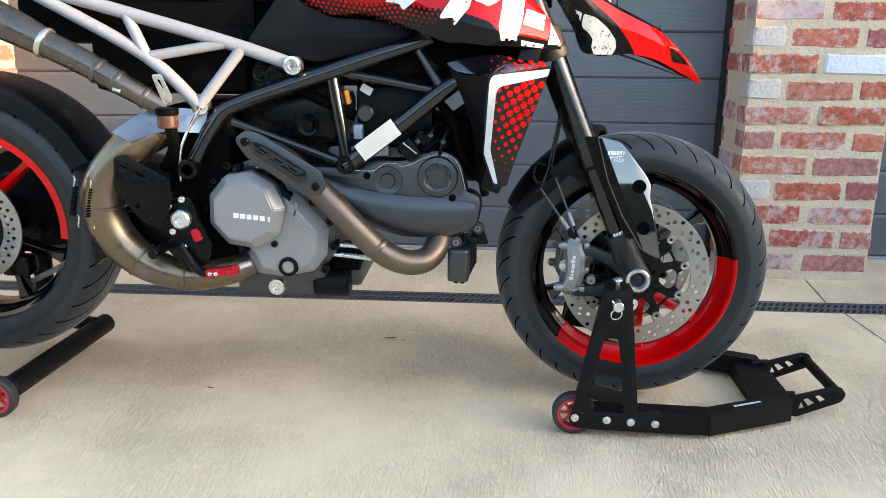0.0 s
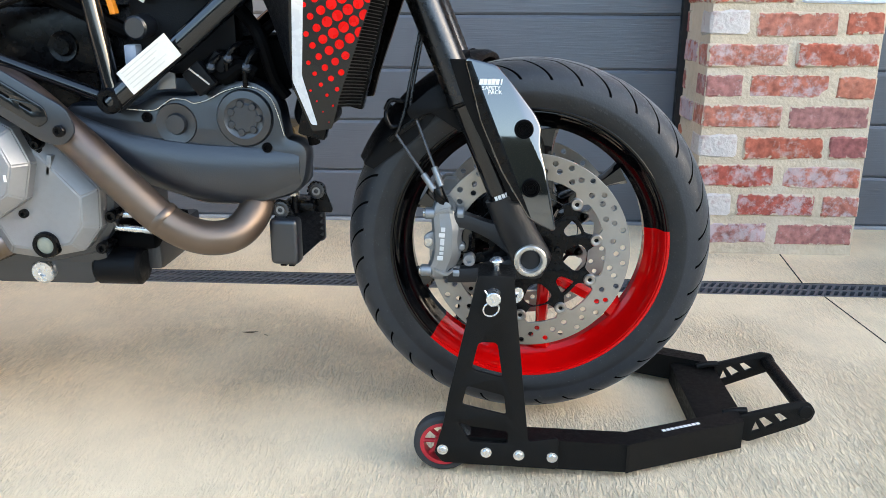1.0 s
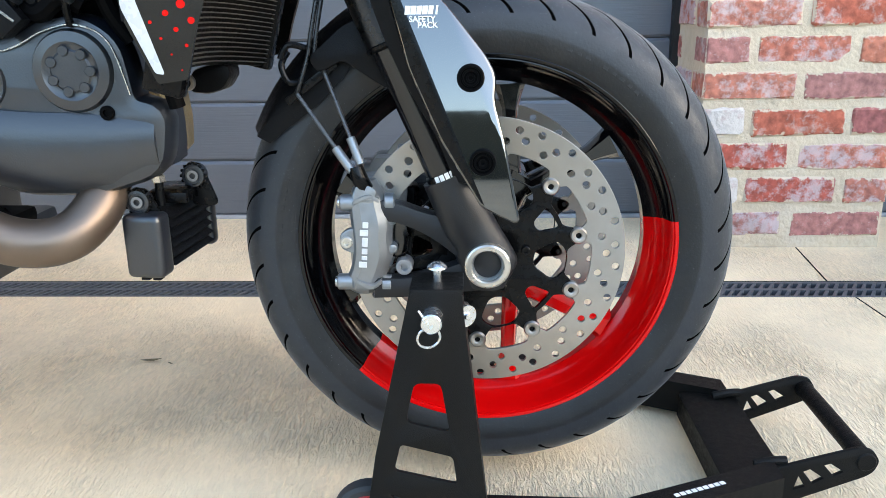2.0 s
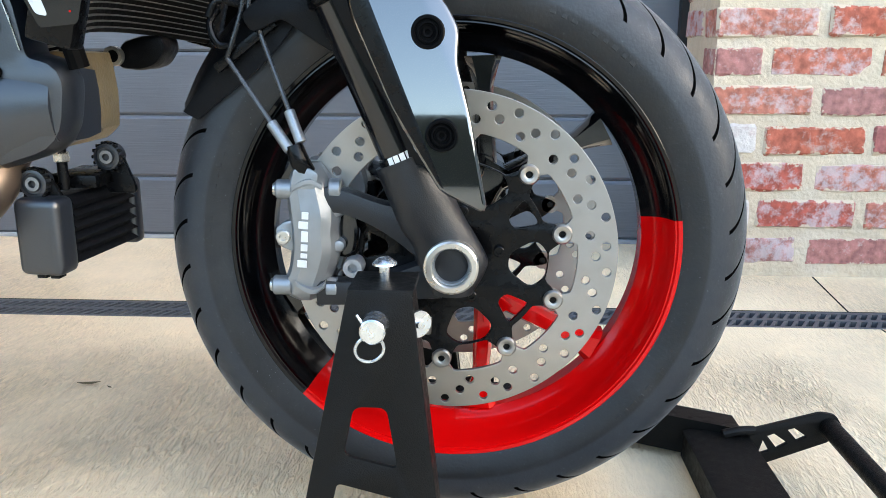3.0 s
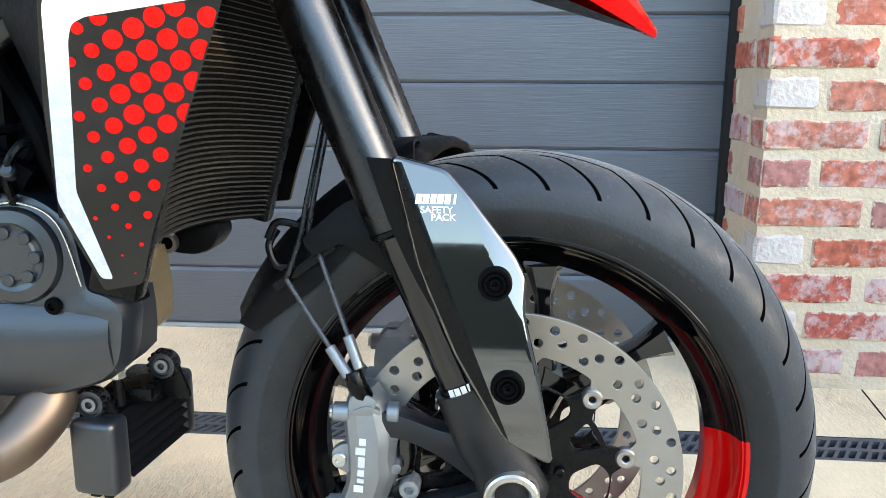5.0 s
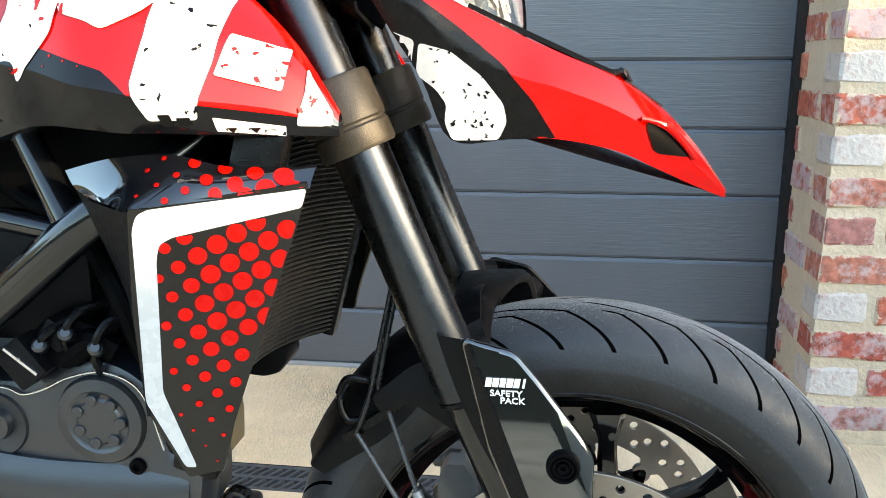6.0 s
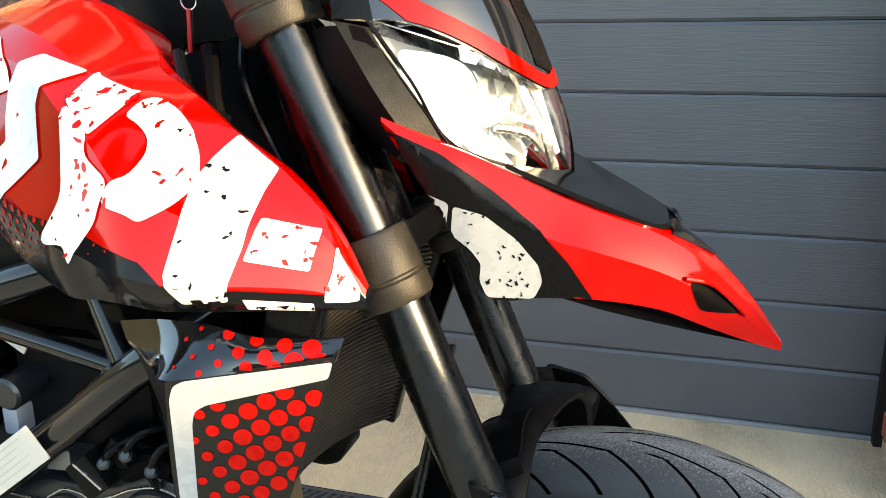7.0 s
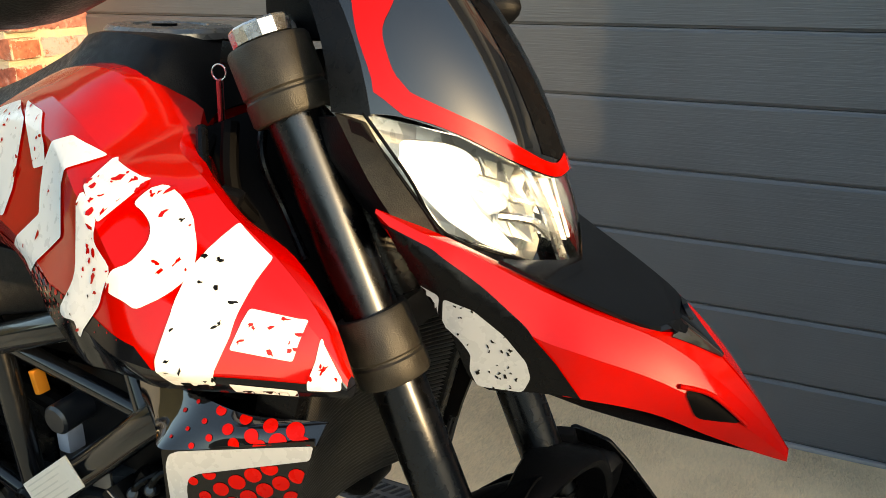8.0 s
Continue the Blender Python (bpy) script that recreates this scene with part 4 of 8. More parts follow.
def caliper(side):
    y = side * 0.097
    # left edge, right edge, depth of the face, at each height
    st = [(0.279, -0.155, -0.130, 0.103), (0.286, -0.163, -0.124, 0.109), (0.298, -0.163, -0.118, 0.112), (0.312, -0.157, -0.113, 0.114), (0.330, -0.1535, -0.1075, 0.1165), (0.348, -0.1530, -0.1085, 0.1170),
          (0.364, -0.1545, -0.1065, 0.1165), (0.380, -0.1560, -0.1100, 0.1145), (0.394, -0.1550, -0.1150, 0.1130), (0.404, -0.1520, -0.1210, 0.1090), (0.412, -0.1450, -0.1270, 0.1030)]
    rings = []
    for z, x0, x1, d in st:
        w = x1 - x0
        rings.append([(x, side * q, z) for x, q in ((x0, 0.083), (x0, d - 0.012), (x0 + 0.10 * w, d - 0.004), (x0 + 0.30 * w, d), (x0 + 0.68 * w, d), (x0 + 0.86 * w, d - 0.006), (x1, d - 0.015), (x1, 0.083))])
    cal = part("brake_caliper", loft(rings, 3, 1, True, True, 0.0), CALIPER, bike, "grey radial brake caliper with a pale lettering bar", 16)
    # raised webs that frame the face above and below
    for z0, z1 in ((0.386, 0.397), (0.303, 0.291)):
        part("face_web", loft([[(x, side * (d + q), z + h) for q, h in ((-0.004, -0.0035), (0.0010, -0.0022), (0.0010, 0.0022), (-0.004, 0.0035))] for x, d, z in ((-0.153, 0.108, z0), (-0.147, 0.1130, (z0 + z1) / 2), (-0.132, 0.1145, z1), (-0.121, 0.1100, (z0 + z1) / 2))], 4, 2, True, True, 0.3), CALIPER, cal)
    for z in (0.334, 0.368):
        part("edge_lobe", lathe([(0, 0.0045), (0.005, 0.003), (0.0075, -0.003), (0.0075, -0.016), (0, -0.016)], (-0.1085, side * 0.103, z), (0.25, side, 0), 18, closed=False), CALIPER, cal)
    part("cap_recess", side_plate(round_corners([(-0.149, 0.390), (-0.128, 0.390), (-0.124, 0.404), (-0.133, 0.409), (-0.146, 0.408)], 0.003), side * 0.1122, thick=0.003, bevel=0.0008), CALIPER, cal)
    part("caliper_half", loft([[(x + 0.003, side * q, z) for x, q in ((x0, 0.045), (x0, 0.074), (x1, 0.074), (x1, 0.045))] for z, x0, x1, d in st], 3, 1, True, True, 0.0), CALIPER, cal)
    # ears for the two fixing bolts, near the rim and near the fork
    for z, x0, x1 in ((0.388, -0.166, -0.149), (0.294, -0.173, -0.154)):
        part("fixing_ear", rod((x0, side * 0.102, z), (x1, side * 0.102, z), 0.0095, segments=24, bevel=0.0015), CALIPER, cal)
        part("fixing_bolt", rod((x0 - 0.003, side * 0.102, z), (x0 + 0.002, side * 0.102, z), 0.0062, segments=18), STEEL, cal)
    for z, x0 in ((0.388, -0.116), (0.291, -0.122)):
        part("fixing_ear", rod((x0, side * 0.100, z), (x0 + 0.012, side * 0.100, z), 0.0105, segments=24, bevel=0.0015), CALIPER, cal)
    part("bleed_ear", side_plate([(-0.165, 0.336), (-0.152, 0.330), (-0.150, 0.357), (-0.158, 0.356), (-0.166, 0.350)], side * 0.102, thick=0.010, bevel=0.002, rounded=0.003), CALIPER, cal)
    part("bleed_bolt", hexagon_bolt((-0.160, side * 0.106, 0.343), 0.0070, 0.005, (0, side, 0)), STEEL, cal)
    part("pin_bolt", lathe([(0, 0.002), (0.004, 0.002), (0.0045, 0.008), (0.0090, 0.008), (0.0100, 0.006), (0.0100, -0.012), (0, -0.012)], (-0.096, side * 0.094, 0.311), (0, side, 0), 24, closed=False), GUNMETAL, cal)
    part("brake_pad", box(-0.112, -0.094, min(side * 0.062, side * 0.09), max(side * 0.062, side * 0.09), 0.318, 0.368, 0.006), DARK_VOID, cal)
    part("pad_spring", side_plate(round_corners([(-0.107, 0.322), (-0.094, 0.327), (-0.091, 0.345), (-0.094, 0.363), (-0.107, 0.368)], 0.006), side * 0.094, thick=0.003), GLOSS_BLACK, cal)
    # the maker's word as a row of plain bars that climbs the face
    m = Matrix.Translation((-0.1385, side * 0.1172, 0.343)) @ Matrix.Rotation(radians(-86), 4, "Y")
    at = -0.0275
    for w, h in ((0.0070, 0.0092), (0.0046, 0.0064), (0.0066, 0.0064), (0.0104, 0.0064), (0.0070, 0.0092), (0.0070, 0.0064)):
        b = box(-w / 2, w / 2, -0.0006, 0.0006, -0.0036, h - 0.0036, 0.0004, 1)
        part("lettering_bar", turned(b, m @ Matrix.Translation((at + w / 2, 0, 0))), PALE_LETTER, cal)
        at += w + 0.0022


for s in (-1, 1):
    fork(s)

# yokes
for name, z0, z1, r in (("lower_yoke", 0.777, 0.836, 0.0335), ("upper_yoke", 1.000, 1.060, 0.036)):
    yoke = None
    for s in (-1, 1):
        a, b = leg(z0, s), leg(z1, s)
        y = part(name, joined(lathe([(0.025, 0), (r - 0.002, 0), (r, 0.003), (r, (b - a).length * 0.30), (r - 0.0015, (b - a).length * 0.33), (r - 0.0015, (b - a).length * 0.36), (r, (b - a).length * 0.39), (r, (b - a).length - 0.003), (r - 0.002, (b - a).length), (0.025, (b - a).length)], a, RAKE, 40)), CLAMP, bike, "speckled bronze-black fork clamp")
    mid = (leg(z0).lerp(leg(z1), 0.5))
    part(name, turned(box(-0.028, 0.022, -0.09, 0.09, -0.016, 0.016, 0.008), Matrix.Translation((mid.x - 0.02, 0, mid.z)) @ Matrix.Rotation(radians(-22.7), 4, "Y")), CLAMP, bike)
for s in (-1, 1):
    part("fork_cap", lathe([(0, 0.008), (0.0150, 0.008), (0.0160, 0.0105), (0.0265, 0.0105), (0.0285, 0.0085), (0.0285, -0.004), (0, -0.004)], leg(1.066, s), RAKE, 14, closed=False), ZINC, bike, "bright faceted alloy fork cap", 12)


def letters(word, size):
    """A word in the built-in font as a flat mesh, centred."""
    cu = bpy.data.curves.new("word", "FONT")
    cu.body, cu.size, cu.align_x, cu.align_y, cu.offset, cu.extrude = word, size, "CENTER", "CENTER", size * 0.02, 0.0003
    ob = bpy.data.objects.new("word", cu)
    me = bpy.data.meshes.new_from_object(ob)
    bpy.data.objects.remove(ob)
    me.materials.clear()
    return me


def fork_guard(side):
    """Glossy slider guard with two rubber-ringed bolts."""
    out = [(-0.104, 0.627), (-0.061, 0.617), (-0.040, 0.594), (-0.004, 0.549), (0.005, 0.532), (0.004, 0.505), (0.015, 0.462), (0.030, 0.384), (-0.006, 0.402), (-0.048, 0.470), (-0.080, 0.540)]

    def y_at(x, z):
        q = 0.60 - z
        return side * (0.146 + 0.2138 * q - 0.30 * q * abs(q) - 0.05 * max(0.0, 0.447 - z) ** 1.15)

    def bulge(x, z):
        # rolled over along its front edge, folded back along a crease towards the fork
        q = max(0.0, (x + 0.026 + 0.42 * (z - 0.50)) / 0.045 - 0.55)
        fold = max(0.0, (-0.097 + 0.41 * (0.625 - z) - x) * 0.925)
        return -side * (0.014 * q * q / (q + 0.16) + 0.50 * fold * fold / (fold + 0.003))

    face = side_plate(out, 0.0, thick=0.007, bevel=0.0025, rounded=0.006)
    bmesh.ops.triangulate(face, faces=face.faces)
    for _ in range(2):
        bmesh.ops.subdivide_edges(face, edges=[e for e in face.edges if e.calc_length() > 0.016], cuts=1)
        bmesh.ops.triangulate(face, faces=face.faces)
    for v in face.verts:
        v.co.y += y_at(v.co.x, v.co.z) + bulge(v.co.x, v.co.z)
    g = part("fork_guard", face, GUARD_BLACK if side < 0 else MATT_BLACK, bike, "gloss black slider guard mirroring the sky", 60)
    # the lacquered face, smooth as one curved sheet
    cx, cz = -0.034, 0.505
    skin = plate(round_corners([(cx + (x - cx) * 0.985, cz + (z - cz) * 0.99) for x, z in out], 0.006), (), 0.0)
    bmesh.ops.bisect_plane(skin, geom=skin.verts[:] + skin.edges[:] + skin.faces[:], plane_co=(-0.0955, 0.625, 0), plane_no=(1, 0.41, 0))
    bmesh.ops.triangulate(skin, faces=skin.faces)
    for _ in range(7):
        bmesh.ops.subdivide_edges(skin, edges=[e for e in skin.edges if e.calc_length() > 0.0034], cuts=1)
        bmesh.ops.triangulate(skin, faces=skin.faces)
    tilts = []
    for v in skin.verts:
        x, z, e = v.co.x, v.co.y, 0.0015
        dx = (y_at(x + e, z) + bulge(x + e, z) - y_at(x - e, z) - bulge(x - e, z)) / (2 * e)
        dz = (y_at(x, z + e) + bulge(x, z + e) - y_at(x, z - e) - bulge(x, z - e)) / (2 * e)
        tilts.append((Vector((-dx, 1.0, -dz)) * side).normalized())
        v.co = Vector((x, y_at(x, z) + bulge(x, z) + side * 0.0040, z))
    sheet = part("guard_face", skin, GUARD_BLACK if side < 0 else MATT_BLACK, g, "", 180)
    if sum(f.normal.y for f in sheet.data.polygons) * side < 0:
        sheet.data.flip_normals()
    sheet.data.normals_split_custom_set_from_vertices(tilts)
    # satin black behind the crease stands in for a dark reflection in the gloss
    sheet.data.materials.append(MATT_BLACK)
    for f in sheet.data.polygons:
        f.material_index = 1 if f.center.x < -0.0955 + 0.41 * (0.625 - f.center.z) else 0
    # matt flank that wraps round to the fork
    flank = loft([[(x0, side * (0.122 + 0.006 * t), z), (x1, side * (0.132 + 0.006 * t), z), (x1 + 0.004, side * (0.122 + 0.006 * t), z - 0.004), (x0 + 0.002, side * (0.112 + 0.006 * t), z - 0.004)]
                  for x0, x1, z, t in ((-0.127, -0.100, 0.626, 1.0), (-0.110, -0.082, 0.574, 0.75), (-0.086, -0.060, 0.520, 0.5), (-0.056, -0.032, 0.466, 0.2), (-0.036, -0.012, 0.415, 0.0))], 3, 2, True, True, 0.2)
    part("guard_flank", flank, PLASTIC, g)
    for x, z in ((-0.018, 0.530), (-0.006, 0.447)):
        y = y_at(x, z) + side * 0.0036
        part("guard_bolt", lathe([(0, 0.0010), (0.0022, 0.0012), (0.0024, 0.0040), (0.0042, 0.0044), (0.0046, 0.0016), (0.0066, 0.0020), (0.0072, 0.0046), (0.0086, 0.0046), (0.0090, 0.0026), (0.0104, 0.0026), (0.0110, 0.0058), (0.0130, 0.0058), (0.0140, 0.0030), (0.0140, -0.008), (0, -0.008)], (x, y, z), (0, side, 0), 28, closed=False), DARK_VOID, g)
    x, z = -0.0665, 0.595
    top = y_at(x, z) + bulge(x, z)
    lean = Matrix.Rotation(radians(-10) * side, 4, "X")
    for i, w in enumerate((0.0052, 0.0052, 0.0048, 0.0054, 0.0048, 0.0020)):
        bar = box(-w / 2, w / 2, -0.0004, 0.0004, -0.0046, 0.0046)
        for v in bar.verts:
            v.co.x += 0.16 * v.co.z
        part("lettering_bar", turned(bar, Matrix.Translation((x - 0.0140 + 0.0058 * i, top + side * 0.0050, z + 0.0002)) @ lean), WHITE_DECAL, g)
    for word, size, dx, dz in (("SAFETY", 0.0080, 0.0005, -0.0082), ("PACK", 0.0080, 0.0060, -0.0140)):
        me = letters(word, size)
        me.transform(Matrix.Translation((x + dx, y_at(x, z + dz) + bulge(x, z + dz) + side * 0.0050, z + dz)) @ Matrix.Rotation(0.0 if side < 0 else math.pi, 4, "Z") @ Matrix.Rotation(radians(10), 4, "X") @ Matrix.Rotation(radians(90), 4, "X"))
        part("lettering", me, WHITE_DECAL, g)


for s in (-1, 1):
    fork_guard(s)


def front_fender():
    rings = []
    for k in range(9):
        t = k / 8
        a = radians(153 - 45 * t)
        r = 0.309 + 0.010 * t + 0.004 * max(0.0, (t - 0.55) / 0.45) ** 1.4
        half = 0.058 + 0.012 * math.sin(math.pi * t)
        drop = 0.030 + 0.030 * math.sin(math.pi * min(1, t * 1.1))
        c, sn = math.cos(a), math.sin(a)
        ring = []
        for y, d in ((-half, drop), (-half * 0.96, drop * 0.45), (-half * 0.72, 0.010), (-half * 0.3, 0.0), (half * 0.3, 0.0), (half * 0.72, 0.010), (half * 0.96, drop * 0.45), (half, drop)):
            rr = r - d + 0.004
            ring.append((rr * c, y, 0.320 + rr * sn))
        rings.append(ring)
    bm = thickened(loft(rings, 3, 3, False, False, 0.8), 0.003)
    fen = part("front_fender", bm, PLASTIC, bike, "short black plastic front mudguard")
    for s in (-1, 1):
        br = tube([(-0.165, s * 0.066, 0.560), (-0.128, s * 0.078, 0.588), (-0.112, s * 0.084, 0.598)], 0.011, 10, 5, flat=0.6)
        part("fender_stay", br, PLASTIC, fen)
        web = side_plate([(-0.195, 0.546), (-0.158, 0.578), (-0.118, 0.596), (-0.104, 0.560), (-0.110, 0.513), (-0.158, 0.545), (-0.186, 0.532)], s * 0.083, thick=0.005, bevel=0.0015, rounded=0.006)
        part("stay_web", web, PLASTIC, fen)
    # bridge between the fork legs, arched over the tyre
    # y, underside, top: low over the wheel's near shoulder, open under its far half
    arch = []
    for y, z0, z1 in ((-0.084, 0.545, 0.578), (-0.062, 0.572, 0.594), (-0.035, 0.592, 0.609), (-0.012, 0.602, 0.620), (0.006, 0.608, 0.622), (0.024, 0.613, 0.626), (0.044, 0.617, 0.629), (0.068, 0.618, 0.630), (0.090, 0.613, 0.628), (0.104, 0.598, 0.624), (0.112, 0.572, 0.620), (0.118, 0.552, 0.614)):
        x0, x1 = -0.132, -0.088 + 0.040 * max(0.0, y / 0.118)
        arch.append([(x0, y, z0 + 0.002), (x0 + 0.004, y, z1 - 0.002), (x1 - 0.012, y, z1), (x1, y, z0 * 0.4 + z1 * 0.6), (x1 - 0.002, y, z0)])
    part("fork_bridge", loft(arch, 4, 2, True, True, 0.3), PLASTIC, fen, "black arched bridge over the tyre", 40)
    shoulder = [[(x0, y, 0.548), (x0 + 0.004, y, z1 - 0.004), (x0 + 0.012, y, z1), (x1 - 0.010, y, z1 - 0.003), (x1, y, z1 - 0.014), (x1 - 0.010, y, 0.548)] for y, x0, x1, z1 in ((0.112, -0.124, -0.050, 0.606), (0.124, -0.118, -0.046, 0.611), (0.132, -0.114, -0.044, 0.612), (0.140, -0.110, -0.042, 0.608))]
    part("bridge_shoulder", loft(shoulder, 3, 2, True, True, 0.3), PLASTIC, fen)
    clip = turned(box(-0.036, 0.036, -0.004, 0.004, -0.0045, 0.0045, 0.0015), Matrix.Translation((-0.196, -0.075, 0.519)) @ Matrix.Rotation(radians(-37), 4, "Y"))
    part("hose_clip", clip, MATT_BLACK, fen)


front_fender()


def brake_hoses():
    for k, (a, b) in enumerate((((-0.212, -0.082, 0.508), (-0.150, -0.108, 0.425)), ((-0.180, -0.080, 0.530), (-0.140, -0.106, 0.432)))):
        mid = Vector(a).lerp(Vector(b), 0.55)
        h = part("brake_hose", tube([(-0.165 + 0.004 * k, -0.050, 0.720), (-0.180 + 0.005 * k, -0.066, 0.640), (-0.193 + 0.006 * k, -0.076, 0.575), (-0.198 + 0.008 * k, -0.079, 0.548), (a[0] * 0.6 - 0.080 + 0.004 * k, a[1] - 0.001, a[2] + 0.012), a], 0.0026, 10, 8), HOSE, bike, "thin black brake hose")
        part("steel_pipe", rod(a, b, 0.0024, segments=10), PIPE_GREY, h)
        d = (Vector(b) - mid).normalized()
        part("hose_ferrule", rod(Vector(b) - d * 0.032, Vector(b), 0.0052, segments=14), CALIPER, h)
    part("banjo_boot", tube([(-0.146, -0.107, 0.430), (-0.142, -0.108, 0.417), (-0.136, -0.104, 0.404)], [0.008, 0.0095, 0.009], 12), MATT_BLACK, bike)
    part("sensor_loom", tube([(-0.222, -0.070, 0.552), (-0.228, -0.078, 0.538), (-0.220, -0.080, 0.520), (-0.205, -0.076, 0.520)], 0.0036, 10), MATT_BLACK, bike)
    part("sensor_loom", tube([(-0.200, -0.07, 0.556), (-0.220, -0.076, 0.560), (-0.229, -0.078, 0.545)], 0.0036, 10), MATT_BLACK, bike)


brake_hoses()


# ---- tank and nose ----
def half_tank(side):
    st = [
        (-0.190, [(-.176, .812), (-.180, .816), (-.184, .814), (-.187, .808), (-.187, .803), (-.184, .799), (-.178, .799), (-.174, .805)]),
        (-0.222, [(-.158, .856), (-.178, .866), (-.190, .858), (-.198, .845), (-.208, .818), (-.200, .801), (-.160, .797), (-.150, .825)]),
        (-0.262, [(-.148, .894), (-.176, .905), (-.198, .890), (-.219, .866), (-.234, .826), (-.219, .803), (-.150, .797), (-.130, .845)]),
        (-0.300, [(-.158, .924), (-.176, .933), (-.205, .918), (-.242, .876), (-.259, .830), (-.236, .805), (-.150, .797), (-.115, .860)]),
        (-0.328, [(-.152, .944), (-.168, .952), (-.205, .940), (-.249, .890), (-.268, .836), (-.246, .806), (-.150, .798), (-.100, .875)]),
        (-0.350, [(-.142, .956), (-.160, .963), (-.203, .953), (-.252, .902), (-.268, .840), (-.246, .808), (-.150, .798), (-.090, .880)]),
        (-0.378, [(-.120, .968), (-.146, .974), (-.200, .967), (-.243, .930), (-.262, .848), (-.248, .811), (-.150, .799), (-.060, .885)]),
        (-0.410, [(-.084, .982), (-.110, .990), (-.196, .976), (-.231, .950), (-.256, .855), (-.246, .812), (-.150, .801), (-.020, .890)]),
        (-0.470, [(-.002, 1.030), (-.118, 1.030), (-.178, 1.004), (-.198, .980), (-.231, .885), (-.226, .834), (-.140, .820), (-.002, .890)]),
        (-0.560, [(-.002, 1.036), (-.104, 1.028), (-.142, 1.012), (-.170, .990), (-.200, .905), (-.182, .862), (-.120, .848), (-.002, .890)]),
        (-0.660, [(-.002, .998), (-.095, .988), (-.150, .968), (-.170, .940), (-.166, .890), (-.150, .862), (-.100, .855), (-.002, .880)]),
        (-0.740, [(-.002, .955), (-.085, .948), (-.125, .935), (-.140, .922), (-.140, .898), (-.130, .886), (-.100, .880), (-.002, .880)]),
    ]
    rings = [[(x, y, z) for y, z in r] for x, r in st]
    bm = loft(rings, 5, 4, True, True, 0.16)
    return bm if side < 0 else mirrored(bm)


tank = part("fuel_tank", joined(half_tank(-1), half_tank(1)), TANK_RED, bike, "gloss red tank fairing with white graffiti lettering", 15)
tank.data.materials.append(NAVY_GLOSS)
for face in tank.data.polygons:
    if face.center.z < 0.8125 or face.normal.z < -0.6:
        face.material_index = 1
# black lid over the tank with its filler cap
lid = []
for x, wt, zt, wb, zb in ((-0.425, 0.050, 0.990, 0.078, 0.955), (-0.448, 0.064, 1.038, 0.092, 0.990), (-0.472, 0.070, 1.055, 0.100, 1.000), (-0.556, 0.058, 1.057, 0.092, 1.000), (-0.600, 0.046, 1.040, 0.080, 0.990), (-0.660, 0.040, 1.017, 0.072, 0.975), (-0.720, 0.035, 0.997, 0.062, 0.960), (-0.800, 0.030, 0.974, 0.055, 0.945)):
    lid.append([(x, -wb, zb), (x, -wb * 0.98, zb + (zt - zb) * 0.3), (x, -wt, zt - 0.004), (x, 0, zt), (x, wt, zt - 0.004), (x, wb * 0.98, zb + (zt - zb) * 0.3), (x, wb, zb)])
tank_lid = part("tank_cover", thickened(loft(lid, 4, 3, False, False, 0.2), -0.008), PLASTIC, bike, "matt black tank cover", 40)
cap = lathe([(0, 0.006), (0.034, 0.006), (0.038, 0.003), (0.041, 0.007), (0.066, 0.006), (0.071, 0.002), (0.072, -0.004), (0, -0.004)], (-0.516, 0, 1.060), (0.03, 0, 1), 48, closed=False)
for v in cap.verts:
    v.co.y *= 0.86
part("filler_cap", cap, CAP_GREY, tank_lid, "black round filler cap")
part("cap_keyhole", turned(box(-0.012, 0.012, -0.004, 0.004, -0.001, 0.0015, 0.0005), pose(-0.505, -0.020, 1.067, 0, 0, 20)), DARK_VOID, tank_lid)
# near-black blocks paint the shade between tank and fork: airbox front, wiring
part("airbox_dark_fill", joined(box(-0.70, -0.33, -0.13, 0.13, 0.72, 0.92, 0.03), box(-0.46, -0.375, -0.085, 0.085, 0.90, 0.975, 0.02)), DARK_VOID, bike)
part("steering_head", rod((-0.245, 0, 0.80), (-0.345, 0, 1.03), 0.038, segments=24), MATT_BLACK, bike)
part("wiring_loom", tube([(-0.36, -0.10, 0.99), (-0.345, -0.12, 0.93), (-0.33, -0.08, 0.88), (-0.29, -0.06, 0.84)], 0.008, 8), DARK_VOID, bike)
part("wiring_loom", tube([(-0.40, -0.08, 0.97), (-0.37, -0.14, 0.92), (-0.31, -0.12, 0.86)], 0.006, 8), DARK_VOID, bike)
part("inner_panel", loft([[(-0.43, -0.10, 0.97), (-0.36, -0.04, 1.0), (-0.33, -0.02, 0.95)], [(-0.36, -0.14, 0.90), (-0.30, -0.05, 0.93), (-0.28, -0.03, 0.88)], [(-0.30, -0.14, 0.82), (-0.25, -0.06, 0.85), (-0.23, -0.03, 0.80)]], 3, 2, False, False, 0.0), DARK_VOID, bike)
